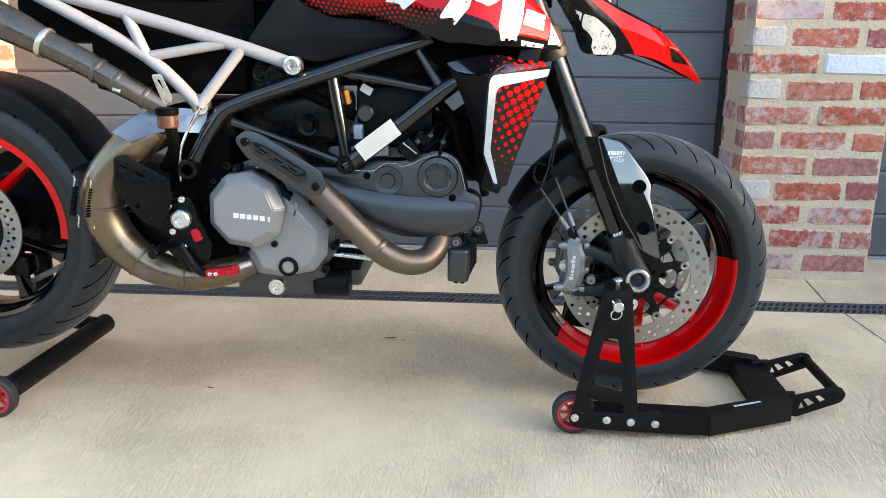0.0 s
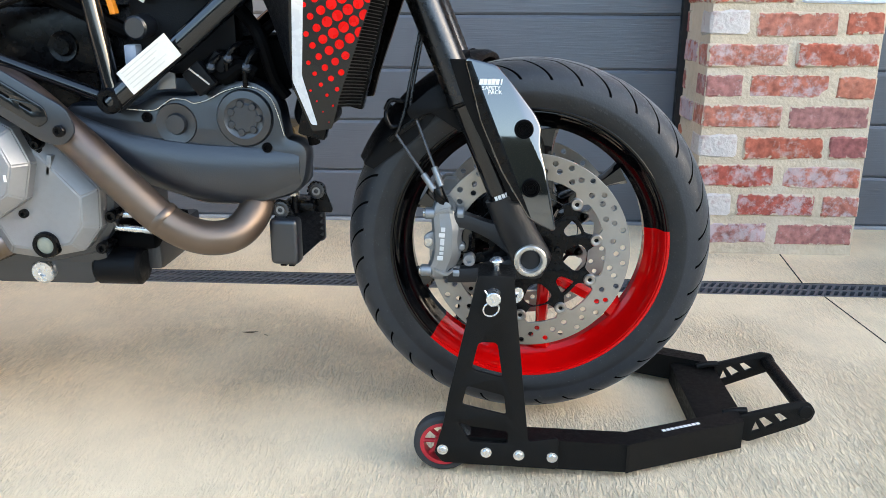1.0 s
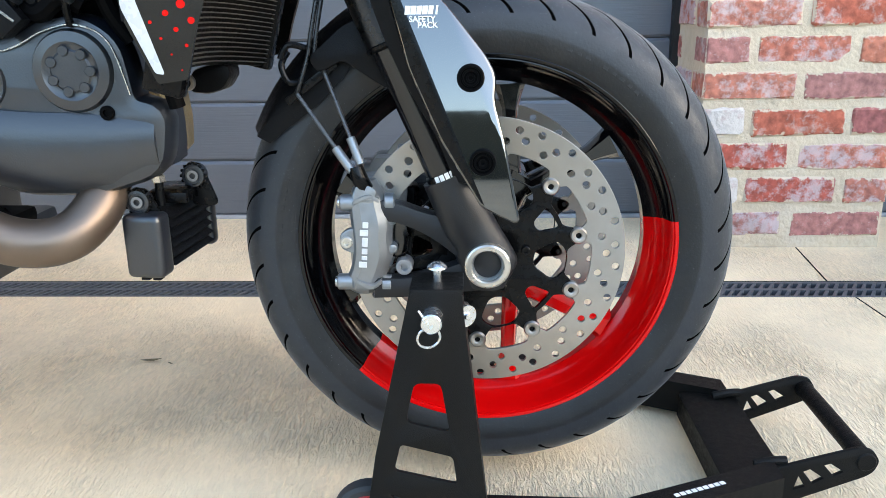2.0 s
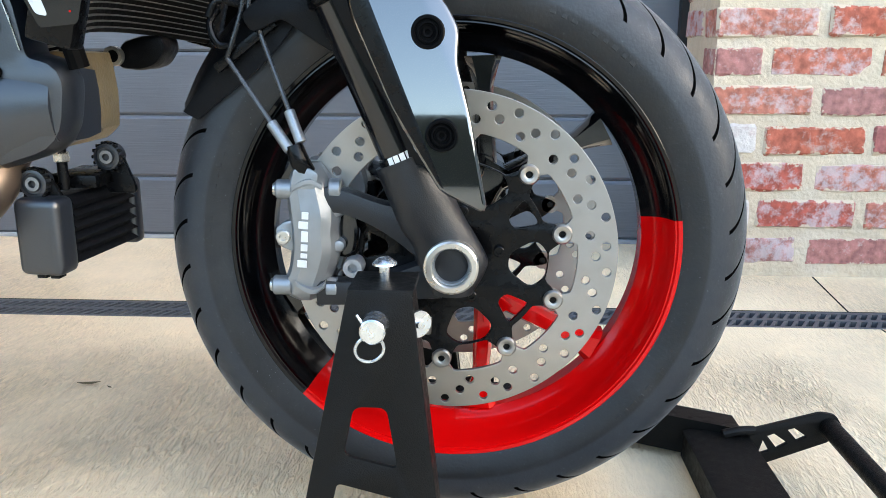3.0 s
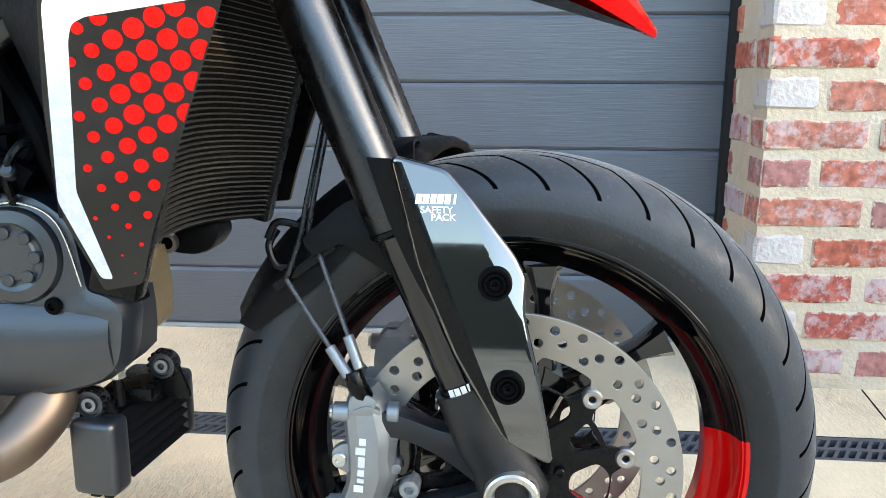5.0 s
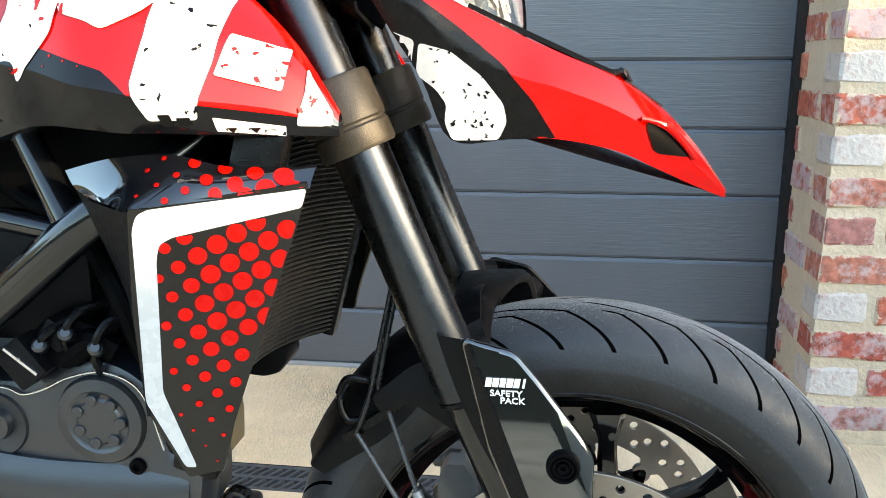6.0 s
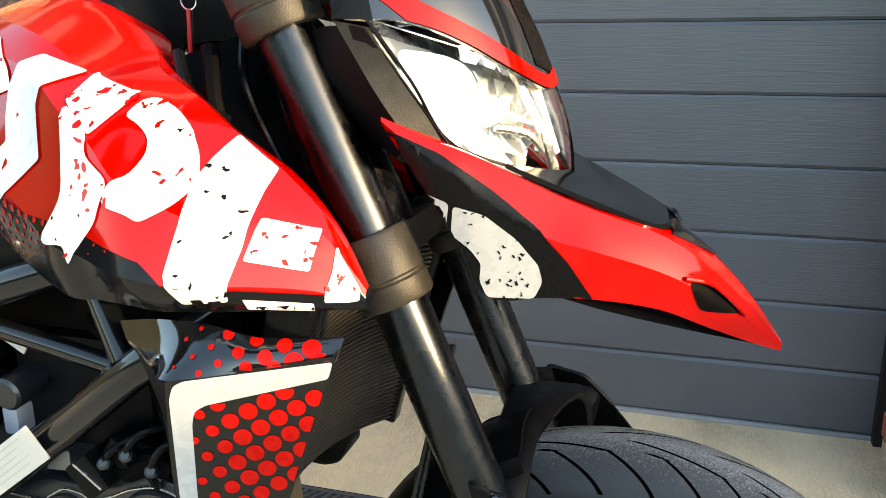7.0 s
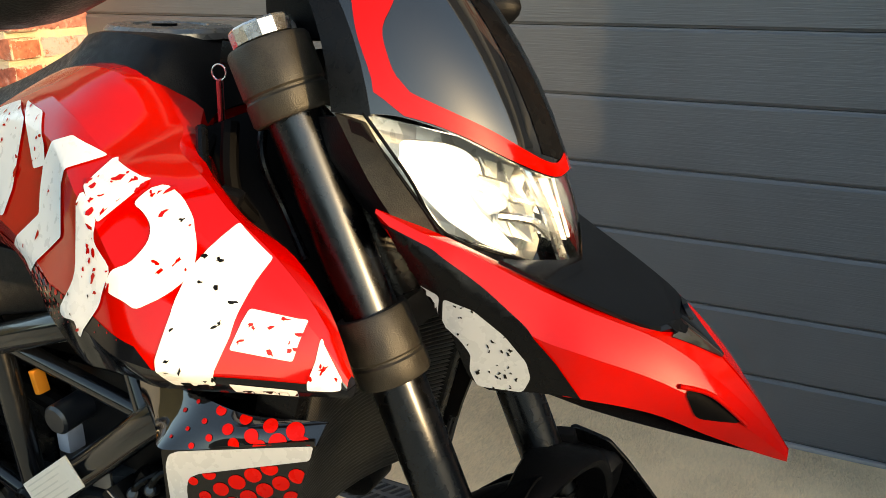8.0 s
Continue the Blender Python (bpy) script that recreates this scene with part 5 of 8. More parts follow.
for pts, r in (([(-0.385, -0.110, 0.985), (-0.360, -0.135, 0.950), (-0.340, -0.120, 0.905), (-0.310, -0.130, 0.865)], 0.0055), ([(-0.350, -0.060, 1.000), (-0.335, -0.090, 0.960), (-0.318, -0.085, 0.910), (-0.290, -0.095, 0.870)], 0.0045),
               ([(-0.400, -0.095, 0.960), (-0.365, -0.140, 0.930), (-0.330, -0.135, 0.890), (-0.285, -0.115, 0.850)], 0.0040), ([(-0.330, -0.040, 0.985), (-0.305, -0.075, 0.940), (-0.292, -0.070, 0.890), (-0.268, -0.085, 0.850)], 0.0060),
               ([(-0.372, -0.125, 0.915), (-0.345, -0.150, 0.900), (-0.325, -0.140, 0.870), (-0.335, -0.120, 0.840)], 0.0050)):
    part("cable", tube(pts, r, 10, 6), MATT_BLACK, bike)
for x, y, z in ((-0.345, -0.128, 0.925), (-0.318, -0.120, 0.880)):
    part("cable_plug", turned(box(-0.010, 0.010, -0.008, 0.008, -0.014, 0.014, 0.003), pose(x, y, z, 10, 25, 20)), PLASTIC, bike)
tag = part("key_tag", turned(box(-0.0018, 0.0018, -0.0055, 0.0055, -0.044, 0.0, 0.0012), pose(-0.402, -0.062, 1.022, 6, 4, 20)), RED_PLASTIC, bike, "dark red woven key tag")
part("tag_stripe", turned(box(-0.0022, 0.0022, -0.0016, 0.0016, -0.043, -0.001), pose(-0.402, -0.062, 1.022, 6, 4, 20)), MATT_BLACK, tag)
part("key_ring", tube([(-0.402 + 0.0065 * math.sin(a), -0.062 + 0.002 * math.sin(a), 1.0285 + 0.0075 * math.cos(a)) for a in (math.pi * k / 6 for k in range(13))], 0.0009, 6, 2), ZINC, tag)
part("ignition_key", turned(box(-0.008, 0.008, -0.002, 0.002, -0.006, 0.016, 0.002), pose(-0.396, -0.054, 1.040, 0, 12, 20)), MATT_BLACK, bike)


def beak_shell():
    """The pointed nose under the headlamp, both sides."""
    st = [
        (-0.197, [(-.122, .936), (-.125, .937), (-.126, .934), (-.124, .931)]),
        (-0.162, [(-.105, .920), (-.116, .920), (-.122, .905), (-.114, .872)]),
        (-0.140, [(-.094, .909), (-.108, .911), (-.118, .892), (-.108, .836)]),
        (-0.118, [(-.086, .898), (-.101, .901), (-.112, .870), (-.100, .788)]),
        (-0.070, [(-.062, .872), (-.086, .876), (-.101, .842), (-.092, .788)]),
        (-0.030, [(-.048, .856), (-.072, .858), (-.092, .830), (-.086, .788)]),
        (0.020, [(-.002, .842), (-.050, .836), (-.068, .810), (-.062, .776)]),
        (0.060, [(-.002, .812), (-.032, .806), (-.046, .786), (-.042, .757)]),
        (0.095, [(-.002, .776), (-.015, .770), (-.023, .758), (-.022, .740)]),
        (0.124, [(-.001, .736), (-.004, .735), (-.005, .731), (-.004, .727)]),
    ]
    rings = [[(x, y, z) for y, z in r] for x, r in st]
    return thickened(loft(rings, 5, 4, False, False, 0.22), 0.004)


beak = part("front_beak", joined(beak_shell(), mirrored(beak_shell())), RED, bike, "gloss red pointed nose with black and white side graphic", 18)
part("beak_floor", loft([[(-0.11, -.10, .806), (-0.11, .10, .806)], [(-0.03, -.084, .780), (-0.03, .084, .780)], [(0.06, -.04, .750), (0.06, .04, .750)], [(0.118, -.006, .731), (0.118, .006, .731)]], 3, 2, False, False, 0.0), PLASTIC, beak)
smoked = [[(-0.104, -.090, .898), (-0.064, 0, .880), (-0.104, .090, .898)], [(-0.070, -.079, .882), (-0.042, 0, .868), (-0.070, .079, .882)], [(-0.03, -.066, .864), (-0.020, 0, .858), (-0.03, .066, .864)], [(0.012, -.046, .845), (0.020, 0, .842), (0.012, .046, .845)], [(0.024, -.018, .8425), (0.036, 0, .832), (0.024, .018, .8425)]]
part("beak_top", thickened(loft(smoked, 4, 4, False, False, 0.8), 0.004), FILM_NAVY, beak, "dark smoked panel on the nose")

tip = [[(0.027, -.036, .8350), (0.027, 0, .8395), (0.027, .036, .8350)], [(0.044, -.020, .8240), (0.044, 0, .8268), (0.044, .020, .8240)], [(0.064, -.003, .8112), (0.064, 0, .8115), (0.064, .003, .8112)]]
part("beak_inlay", thickened(loft(tip, 3, 3, False, False, 0.2), 0.0015), SMOKED, beak, "dark glossy wedge on the nose")


def headlamp():
    tl, tc, bc, bl = Vector((-0.210, -0.119, 1.012)), Vector((-0.085, 0, 0.963)), Vector((-0.062, 0, 0.860)), Vector((-0.150, -0.094, 0.914))

    def face(u, v, inset=0.0):
        # u: from the outer side to the middle, v: from top to bottom
        p = tl.lerp(tc, u).lerp(bl.lerp(bc, u), v)
        k = 4 * u * (1 - u * 0.55) * v * (1 - v) * 0.9
        return p + Vector((0.022, -0.020, 0.006)) * k + Vector((-0.3, 0.12, 0)) * inset

    def skin(inset, n=10):
        rows = [[face(i / n, j / n, inset) for i in range(n + 1)] for j in range(n + 1)]
        bm = bmesh.new()
        g = []
        for row in rows:
            g.append([bm.verts.new(p) for p in row] + [bm.verts.new((p.x, -p.y, p.z)) for p in row[-2::-1]])
        for a, b in zip(g, g[1:]):
            for i in range(len(a) - 1):
                bm.faces.new((a[i], a[i + 1], b[i + 1], b[i]))
        return bm

    lamp = part("headlamp", thickened(skin(0.0), 0.003), LENS, bike, "clear faceted headlamp lens", 60)
    refl = skin(0.17, 9)
    deep = random.Random(5)
    for v in refl.verts:
        v.co.x += deep.uniform(-0.006, 0.006)
    part("reflector", refl, CHROME, lamp, "bright faceted reflector", 5)
    # stepped mirror facets round the bowl
    for s in (-1, 1):
        for i in range(5):
            for j in range(4):
                u0, v0 = 0.46 + 0.072 * i, 0.16 + 0.17 * j
                lift = [deep.uniform(0.065, 0.125) for _ in range(4)]
                quad = [face(u, v, d) for (u, v), d in zip(((u0, v0), (u0 + 0.066, v0 + 0.01), (u0 + 0.062, v0 + 0.155), (u0 - 0.004, v0 + 0.15)), lift)]
                bm = bmesh.new()
                bm.faces.new([bm.verts.new((p.x, p.y * -s, p.z)) for p in quad])
                part("mirror_facet", thickened(bm, 0.0015), CHROME, lamp)
    lamp.visible_shadow = False
    # blade behind the outer lens, brightened by added emission, and the low-beam bowl
    blade = ((0.17, 0.17), (0.43, 0.10), (0.53, 0.13), (0.55, 0.26), (0.41, 0.45), (0.38, 0.57), (0.47, 0.87), (0.62, 0.98), (0.36, 0.98), (0.17, 0.86), (0.09, 0.66), (0.06, 0.42), (0.12, 0.30))
    bowl = ((0.42, 0.42), (0.50, 0.34), (0.62, 0.36), (0.66, 0.46), (0.64, 0.56), (0.56, 0.64), (0.47, 0.70), (0.41, 0.58))
    for s in (-1, 1):
        for name, ring, depth, mat in (("glowing_blade", blade, 0.05, GLOW), ("low_beam_bowl", bowl, 0.06, CHROME)):
            bm = bmesh.new()
            ring = round_corners(ring, 0.05, 4)
            vs = [bm.verts.new((p.x, p.y * -s, p.z)) for p in (face(u, v, depth) for u, v in ring)]
            mid = sum((face(u, v, depth + (0.03 if mat is CHROME else 0)) for u, v in ring), Vector()) / len(ring)
            c = bm.verts.new((mid.x, mid.y * -s, mid.z))
            for p, q in zip(vs, vs[1:] + vs[:1]):
                bm.faces.new((p, q, c))
            part(name, thickened(bm, 0.003), mat, lamp, "white lamp blade with emission added for brightness" if mat is GLOW else "")
        strip = bmesh.new()
        strip.faces.new([strip.verts.new((p.x, p.y * -s, p.z)) for p in (face(u, v, 0.04) for u, v in ((0.84, 0.16), (0.93, 0.18), (0.97, 0.70), (0.80, 0.74), (0.86, 0.45)))])
        part("lamp_blade", thickened(strip, 0.003), PALE_LETTER, lamp)
    part("lamp_divider", tube([face(0.80, 0.05, 0.03), face(0.84, 0.5, 0.03), face(0.92, 0.92, 0.03)], 0.005, 8), ZINC, lamp)
    part("lamp_divider", tube([face(0.52, 0.66, 0.04), face(0.75, 0.62, 0.04), face(0.86, 0.72, 0.04)], 0.004, 8), ZINC, lamp)
    # black shell behind, its cheeks and the seam bead
    shell = [[(-0.250, -.112, 1.005), (-0.210, -.124, 1.004), (-0.150, -.100, .914)], [(-0.275, -.09, 1.00), (-0.26, -.10, .96), (-0.20, -.09, .90)], [(-0.29, -.02, .99), (-0.28, -.02, .93), (-0.20, -.02, .88)]]
    a = loft(shell, 3, 3, False, False, 0.4)
    b = mirrored(loft(shell, 3, 3, False, False, 0.4))
    part("lamp_shell", thickened(joined(a, b), 0.003), PLASTIC, lamp)
    for s in (-1, 1):
        cheek = loft([[(-0.236, s * .120, 1.010), (-0.208, s * .123, 1.004)], [(-0.205, s * .123, .960), (-0.184, s * .115, .965)], [(-0.185, s * .118, .928), (-0.152, s * .099, .914)]], 3, 3, False, False, 0.3)
        # the clamp's brown paints in the warm ground that the cheek reflects
        part("lamp_cheek", thickened(cheek, 0.004), CLAMP, lamp, "dark cheek beside the lens, coloured like reflected ground")
    part("lens_bead", tube([tl, tl.lerp(bl, 0.5) + Vector((0.003, -0.002, 0)), bl, bl.lerp(bc, 0.5) + Vector((0.004, -0.005, 0)), bc], 0.0015, 8, 6), MATT_BLACK, lamp)
    return lamp


headlamp()


def nose_screen():
    def face(u, v):
        # u: outer edge to middle, v: bottom to top
        b = Vector((-0.213, -0.120, 1.008)).lerp(Vector((-0.083, 0, 0.966)), u)
        t = Vector((-0.262, -0.098, 1.120)).lerp(Vector((-0.195, 0, 1.135)), u)
        p = b.lerp(t, v)
        return p + Vector((0.016, -0.012, 0.006)) * (4 * u * (1 - u) * (1 - 0.3 * v)) + Vector((0.010, 0, 0.004)) * (4 * v * (1 - v))

    def sheet(u0, u1, v0, v1, lift, nu=10, nv=8, band=None):
        bm = bmesh.new()
        g = []
        for j in range(nv + 1):
            row = []
            for i in range(nu + 1):
                u, v = u0 + (u1 - u0) * i / nu, v0 + (v1 - v0) * j / nv
                if band:
                    u, v = band(i / nu, j / nv)
                p = face(u, v) + Vector((0.8, -0.5, 0.5)).normalized() * lift
                row.append(p)
            g.append(row)
        vs = [[bm.verts.new(p) for p in r] for r in g]
        for a, b in zip(vs, vs[1:]):
            for i in range(nu):
                bm.faces.new((a[i], a[i + 1], b[i + 1], b[i]))
        return bm

    def ramp(u, knots):
        """A smooth curve through the knots."""
        if u <= knots[0][0]:
            return knots[0][1]
        for i in range(len(knots) - 1):
            (a, p), (b, q) = knots[i], knots[i + 1]
            if u <= b:
                (a0, p0), (b1, q1) = knots[max(i - 1, 0)], knots[min(i + 2, len(knots) - 1)]
                m0, m1, h = (q - p0) / (b - a0), (q1 - p) / (b1 - a), b - a
                t = (u - a) / h
                return (2 * t ** 3 - 3 * t * t + 1) * p + (t ** 3 - 2 * t * t + t) * h * m0 + (3 * t * t - 2 * t ** 3) * q + (t ** 3 - t * t) * h * m1
        return knots[-1][1]

    LOW = ((0.0, 0.02), (0.12, 0.035), (0.28, 0.01), (0.42, -0.03), (0.62, -0.095), (0.82, -0.125), (0.92, -0.11), (1.0, -0.06))
    HIGH = ((0.0, 0.30), (0.17, 0.255), (0.21, 0.18), (0.27, 0.145), (0.40, 0.09), (0.53, 0.045), (0.80, -0.045), (0.92, -0.045), (1.0, 0.02))

    def whole(i, j):
        lo = ramp(i, LOW)
        return (i, lo + (1.0 - lo) * j)

    def along_bottom(i, j):
        u = 0.058 + 0.942 * i
        lo, hi = ramp(u, LOW) + 0.004, ramp(u, HIGH)
        if u < 0.17:
            lo += (0.17 - u) * 1.1
        return (u, lo + (hi - lo) * j)

    def up_side(i, j):
        v = 0.20 + 0.80 * j
        left = ramp(v, ((0.10, 0.075), (0.27, 0.055), (0.52, 0.040), (0.72, 0.075), (1.0, 0.17)))
        right = ramp(v, ((0.17, 0.215), (0.245, 0.175), (0.345, 0.155), (0.55, 0.175), (0.72, 0.31), (1.0, 0.50)))
        return (left + (right - left) * i, v)

    def left_rim(i, j):
        return (-0.13 + 0.15 * i - 0.06 * (1 - j) * j + 0.02 * (1 - j), 0.01 + 0.99 * j)

    def middle_rim(i, j):
        return (0.84 + 0.16 * i, -0.02 + 1.02 * j)

    def pane():
        return sheet(0, 1, 0, 1, 0, 22, 8, whole)

    scr = part("nose_screen", thickened(joined(pane(), mirrored(pane())), 0.004), SMOKED, bike, "dark smoked nose screen with a red bent stripe", 50)
    for s in (-1, 1):
        for f, mat, name, lift in ((along_bottom, RED, "red_stripe", 0.0014), (up_side, RED, "red_stripe", 0.0012), (left_rim, MATT_BLACK, "screen_rim", 0.002), (middle_rim, MATT_BLACK, "screen_rim", 0.0008)):
            bm = sheet(0, 1, 0, 1, lift, 24 if f is along_bottom else 10, 16 if f is up_side else 6, f)
            if mat is MATT_BLACK and f is left_rim:
                thickened(bm, 0.005)
            part(name, bm if s < 0 else mirrored(bm), mat, scr, "red film stripe" if mat is RED else "")
    # instrument box behind the screen
    part("instrument_box", box(-0.34, -0.27, -0.07, 0.07, 1.06, 1.13, 0.01), PLASTIC, scr)


nose_screen()

# handlebar, grips and levers
bar = part("handlebar", tube([(-0.40, -0.42, 1.150), (-0.37, -0.30, 1.150), (-0.33, -0.12, 1.130), (-0.33, 0, 1.125), (-0.33, 0.12, 1.130), (-0.37, 0.30, 1.150), (-0.40, 0.42, 1.150)], 0.012, 14), MATT_BLACK, bike)
for s in (-1, 1):
    part("grip", tube([(-0.405, s * 0.43, 1.150), (-0.378, s * 0.31, 1.150)], 0.0175, 16), PLASTIC, bar)
    part("lever", tube([(-0.345, s * 0.28, 1.150), (-0.325, s * 0.36, 1.142), (-0.345, s * 0.44, 1.140)], [0.008, 0.006, 0.005], 10), MATT_BLACK, bar)


# ---- radiator and its side wings ----
def wing(side):
    S = side
    a, b, c = Vector((-0.2085, S * 0.206, 0.7605)), Vector((-0.323, S * 0.251, 0.751)), Vector((-0.335, S * 0.232, 0.521))

    def on(u, v):
        # plane of the side panel: from the rear upper corner b towards a (u) and c (v)
        return b + (a - b) * u + (c - b) * v

    w = part("radiator_wing", wing_mesh(S, on), WING_BLACK, bike, "black radiator wing with white angle stripe and red dots", 40)
    top = [[(-0.409, S * 0.192, 0.771), (-0.360, S * 0.2085, 0.783), (-0.307, S * 0.220, 0.788), (-0.267, S * 0.213, 0.779), (-0.206, S * 0.1915, 0.777)],
           [(-0.396, S * 0.203, 0.760), (-0.356, S * 0.2200, 0.766), (-0.313, S * 0.235, 0.770), (-0.268, S * 0.226, 0.769), (-0.207, S * 0.1940, 0.775)],
           [(-0.381, S * 0.212, 0.754), (-0.352, S * 0.2320, 0.752), tuple(on(-0.02, -0.01)), tuple(on(0.5, -0.01)), tuple(on(1.0, -0.01))]]
    part("wing_top", thickened(loft(top, 6, 6, False, False, 0.8), 0.003), NAVY_GLOSS, w, "", 60)
    rear = [[(-0.409, S * 0.190, 0.769), (-0.381, S * 0.209, 0.751), (-0.352, S * 0.230, 0.749), tuple(on(-0.03, 0.0))], [(-0.372, S * 0.195, 0.69), (-0.362, S * 0.208, 0.69), (-0.350, S * 0.224, 0.69), tuple(on(-0.05, 0.33))], [(-0.345, S * 0.195, 0.60), (-0.342, S * 0.205, 0.60), (-0.338, S * 0.215, 0.60), tuple(on(-0.02, 0.70))]]
    part("wing_rear", thickened(loft(rear, 4, 3, False, False, 0.2), 0.003), PLASTIC, w)
    return w, on


def wing_mesh(S, on):
    out = [(-0.03, -0.01), (1.0, -0.03), (0.93, 0.10), (0.50, 0.78), (0.42, 0.955), (0.20, 0.960), (-0.02, 0.68), (-0.05, 0.33)]
    bm = plate(round_corners([(u, v) for u, v in out], 0.02), (), 0.0)
    for v in bm.verts:
        v.co = on(v.co.x, v.co.y)
    bmesh.ops.recalc_face_normals(bm, faces=bm.faces)
    if sum((f.normal.y * S * f.calc_area() for f in bm.faces)) < 0:
        bmesh.ops.reverse_faces(bm, faces=bm.faces)
    bmesh.ops.solidify(bm, geom=bm.faces[:], thickness=0.004)
    return bm


def wing_film(on, S, outline, lift, name, mat, parent):
    bm = plate(outline, (), 0.0)
    n = (on(1, 0) - on(0, 0)).cross(on(0, 1) - on(0, 0)).normalized()
    if n.y * S < 0:
        n = -n
    for v in bm.verts:
        v.co = on(v.co.x, v.co.y) + n * lift
    part(name, thickened(bm, 0.0003), mat, parent)


# halftone on the wing's top: place and radius of each dot
TOP_DOTS = ((-0.2884, -0.2207, 0.7816, 0.0043), (-0.2675, -0.2160, 0.7770, 0.0052), (-0.2466, -0.2120, 0.7740, 0.0061), (-0.2270, -0.2064, 0.7712, 0.0075), (-0.2773, -0.2274, 0.7708, 0.0047), (-0.2579, -0.2228, 0.7675, 0.0057),
            (-0.2371, -0.2173, 0.7639, 0.0075), (-0.2704, -0.2300, 0.7604, 0.0047), (-0.3023, -0.2432, 0.7577, 0.0024), (-0.2900, -0.2358, 0.7642, 0.0029), (-0.2983, -0.2302, 0.7742, 0.0024), (-0.3107, -0.2221, 0.7849, 0.0019),
            (-0.3106, -0.2370, 0.7678, 0.0019), (-0.3220, -0.2265, 0.7766, 0.0020), (-0.3234, -0.2431, 0.7607, 0.0015), (-0.2186, -0.2104, 0.7637, 0.0065), (-0.2505, -0.2227, 0.7587, 0.0057))
for s in (-1, 1):
    w, on = wing(s)
    stripe = [(-0.015, 0.060), (0.015, 0.012), (0.08, -0.002), (0.985, -0.010), (0.955, 0.050), (0.20, 0.096), (0.130, 0.114), (0.108, 0.16), (0.085, 0.62), (0.255, 0.925), (0.185, 0.915), (-0.020, 0.645)]
    wing_film(on, s, round_corners(stripe, 0.02), 0.0006, "white_stripe", STRIPE, w)
    # red dots on a slanting net, largest in the middle
    e1 = (on(1, 0) - on(0, 0)).normalized()
    n = e1.cross(on(0, 1) - on(0, 0)).normalized()
    n = -n if n.y * s < 0 else n
    e2 = n.cross(e1)
    e2 = -e2 if e2.z < 0 else e2
    width, height = (on(1, 0) - on(0, 0)).length, (on(0, 1) - on(0, 0)).length
    sl = (on(0, 1) - on(0, 0)).dot(e1)
    down = -(on(0, 1) - on(0, 0)).dot(e2)

    def edges(v):
        return (0.10 if v < 0.62 else 0.10 + (v - 0.62) * 0.56), 0.93 + (0.50 - 0.93) * (v - 0.10) / 0.68

    for i in range(-8, 9):
        for j in range(-5, 12):
            u = 0.523 + 0.114 * i - 0.046 * j
            v = 0.227 - 0.024 * i + 0.094 * j - 0.046 * u
            left, right = edges(v)
            ceil = 0.106 - 0.062 * (u - 0.1)
            r = 0.0073 * (0.45 + 0.55 * min(1.0, max(0.0, u - left) / 0.28)) * (1.0 if v < 0.40 else max(0.16, 1.0 - (v - 0.40) * 1.75))
            if v > 0.925 or u < left or u > right - 0.005 or v < ceil:
                continue
            ring = []
            for k in range(18):
                c1, c2 = r * math.cos(2 * math.pi * k / 18), r * math.sin(2 * math.pi * k / 18)
                vv = max(v - c2 / down, ceil)
                uu = u + (c1 + sl * c2 / down) / width
                lo, hi = edges(vv)
                ring.append(on(min(max(uu, lo), hi - 0.012), vv) + n * 0.0005)
            bm = bmesh.new()
            bm.faces.new([bm.verts.new(p) for p in ring])
            part("red_dot", bm, DOT_RED, w)
    top = [q for q in w.children if q.name.startswith("wing_top")][0]
    skin = surface_tree(top)
    out = Vector((0.20, s * 0.70, 0.68)).normalized()
    q1 = out.cross(Vector((0, 0, 1))).normalized()
    q2 = out.cross(q1)
    for x, y, z, r in TOP_DOTS:
        ring = []
        for k in range(18):
            p = Vector((x, -y * s, z)) + q1 * r * math.cos(2 * math.pi * k / 18) + q2 * r * math.sin(2 * math.pi * k / 18)
            hit, nn, _, _ = skin.ray_cast(p + out * 0.03, -out)
            if hit is not None and (hit - p).length < 0.005:
                ring.append(hit + out * 0.0009)
        if len(ring) > 6:
            bm = bmesh.new()
            mid = bm.verts.new(sum(ring, Vector()) / len(ring) + out * 0.0004)
            vs = [bm.verts.new(p) for p in ring]
            for p, q in zip(vs, vs[1:] + vs[:1]):
                bm.faces.new((p, q, mid))
            part("red_dot", bm, DOT_RED, w)


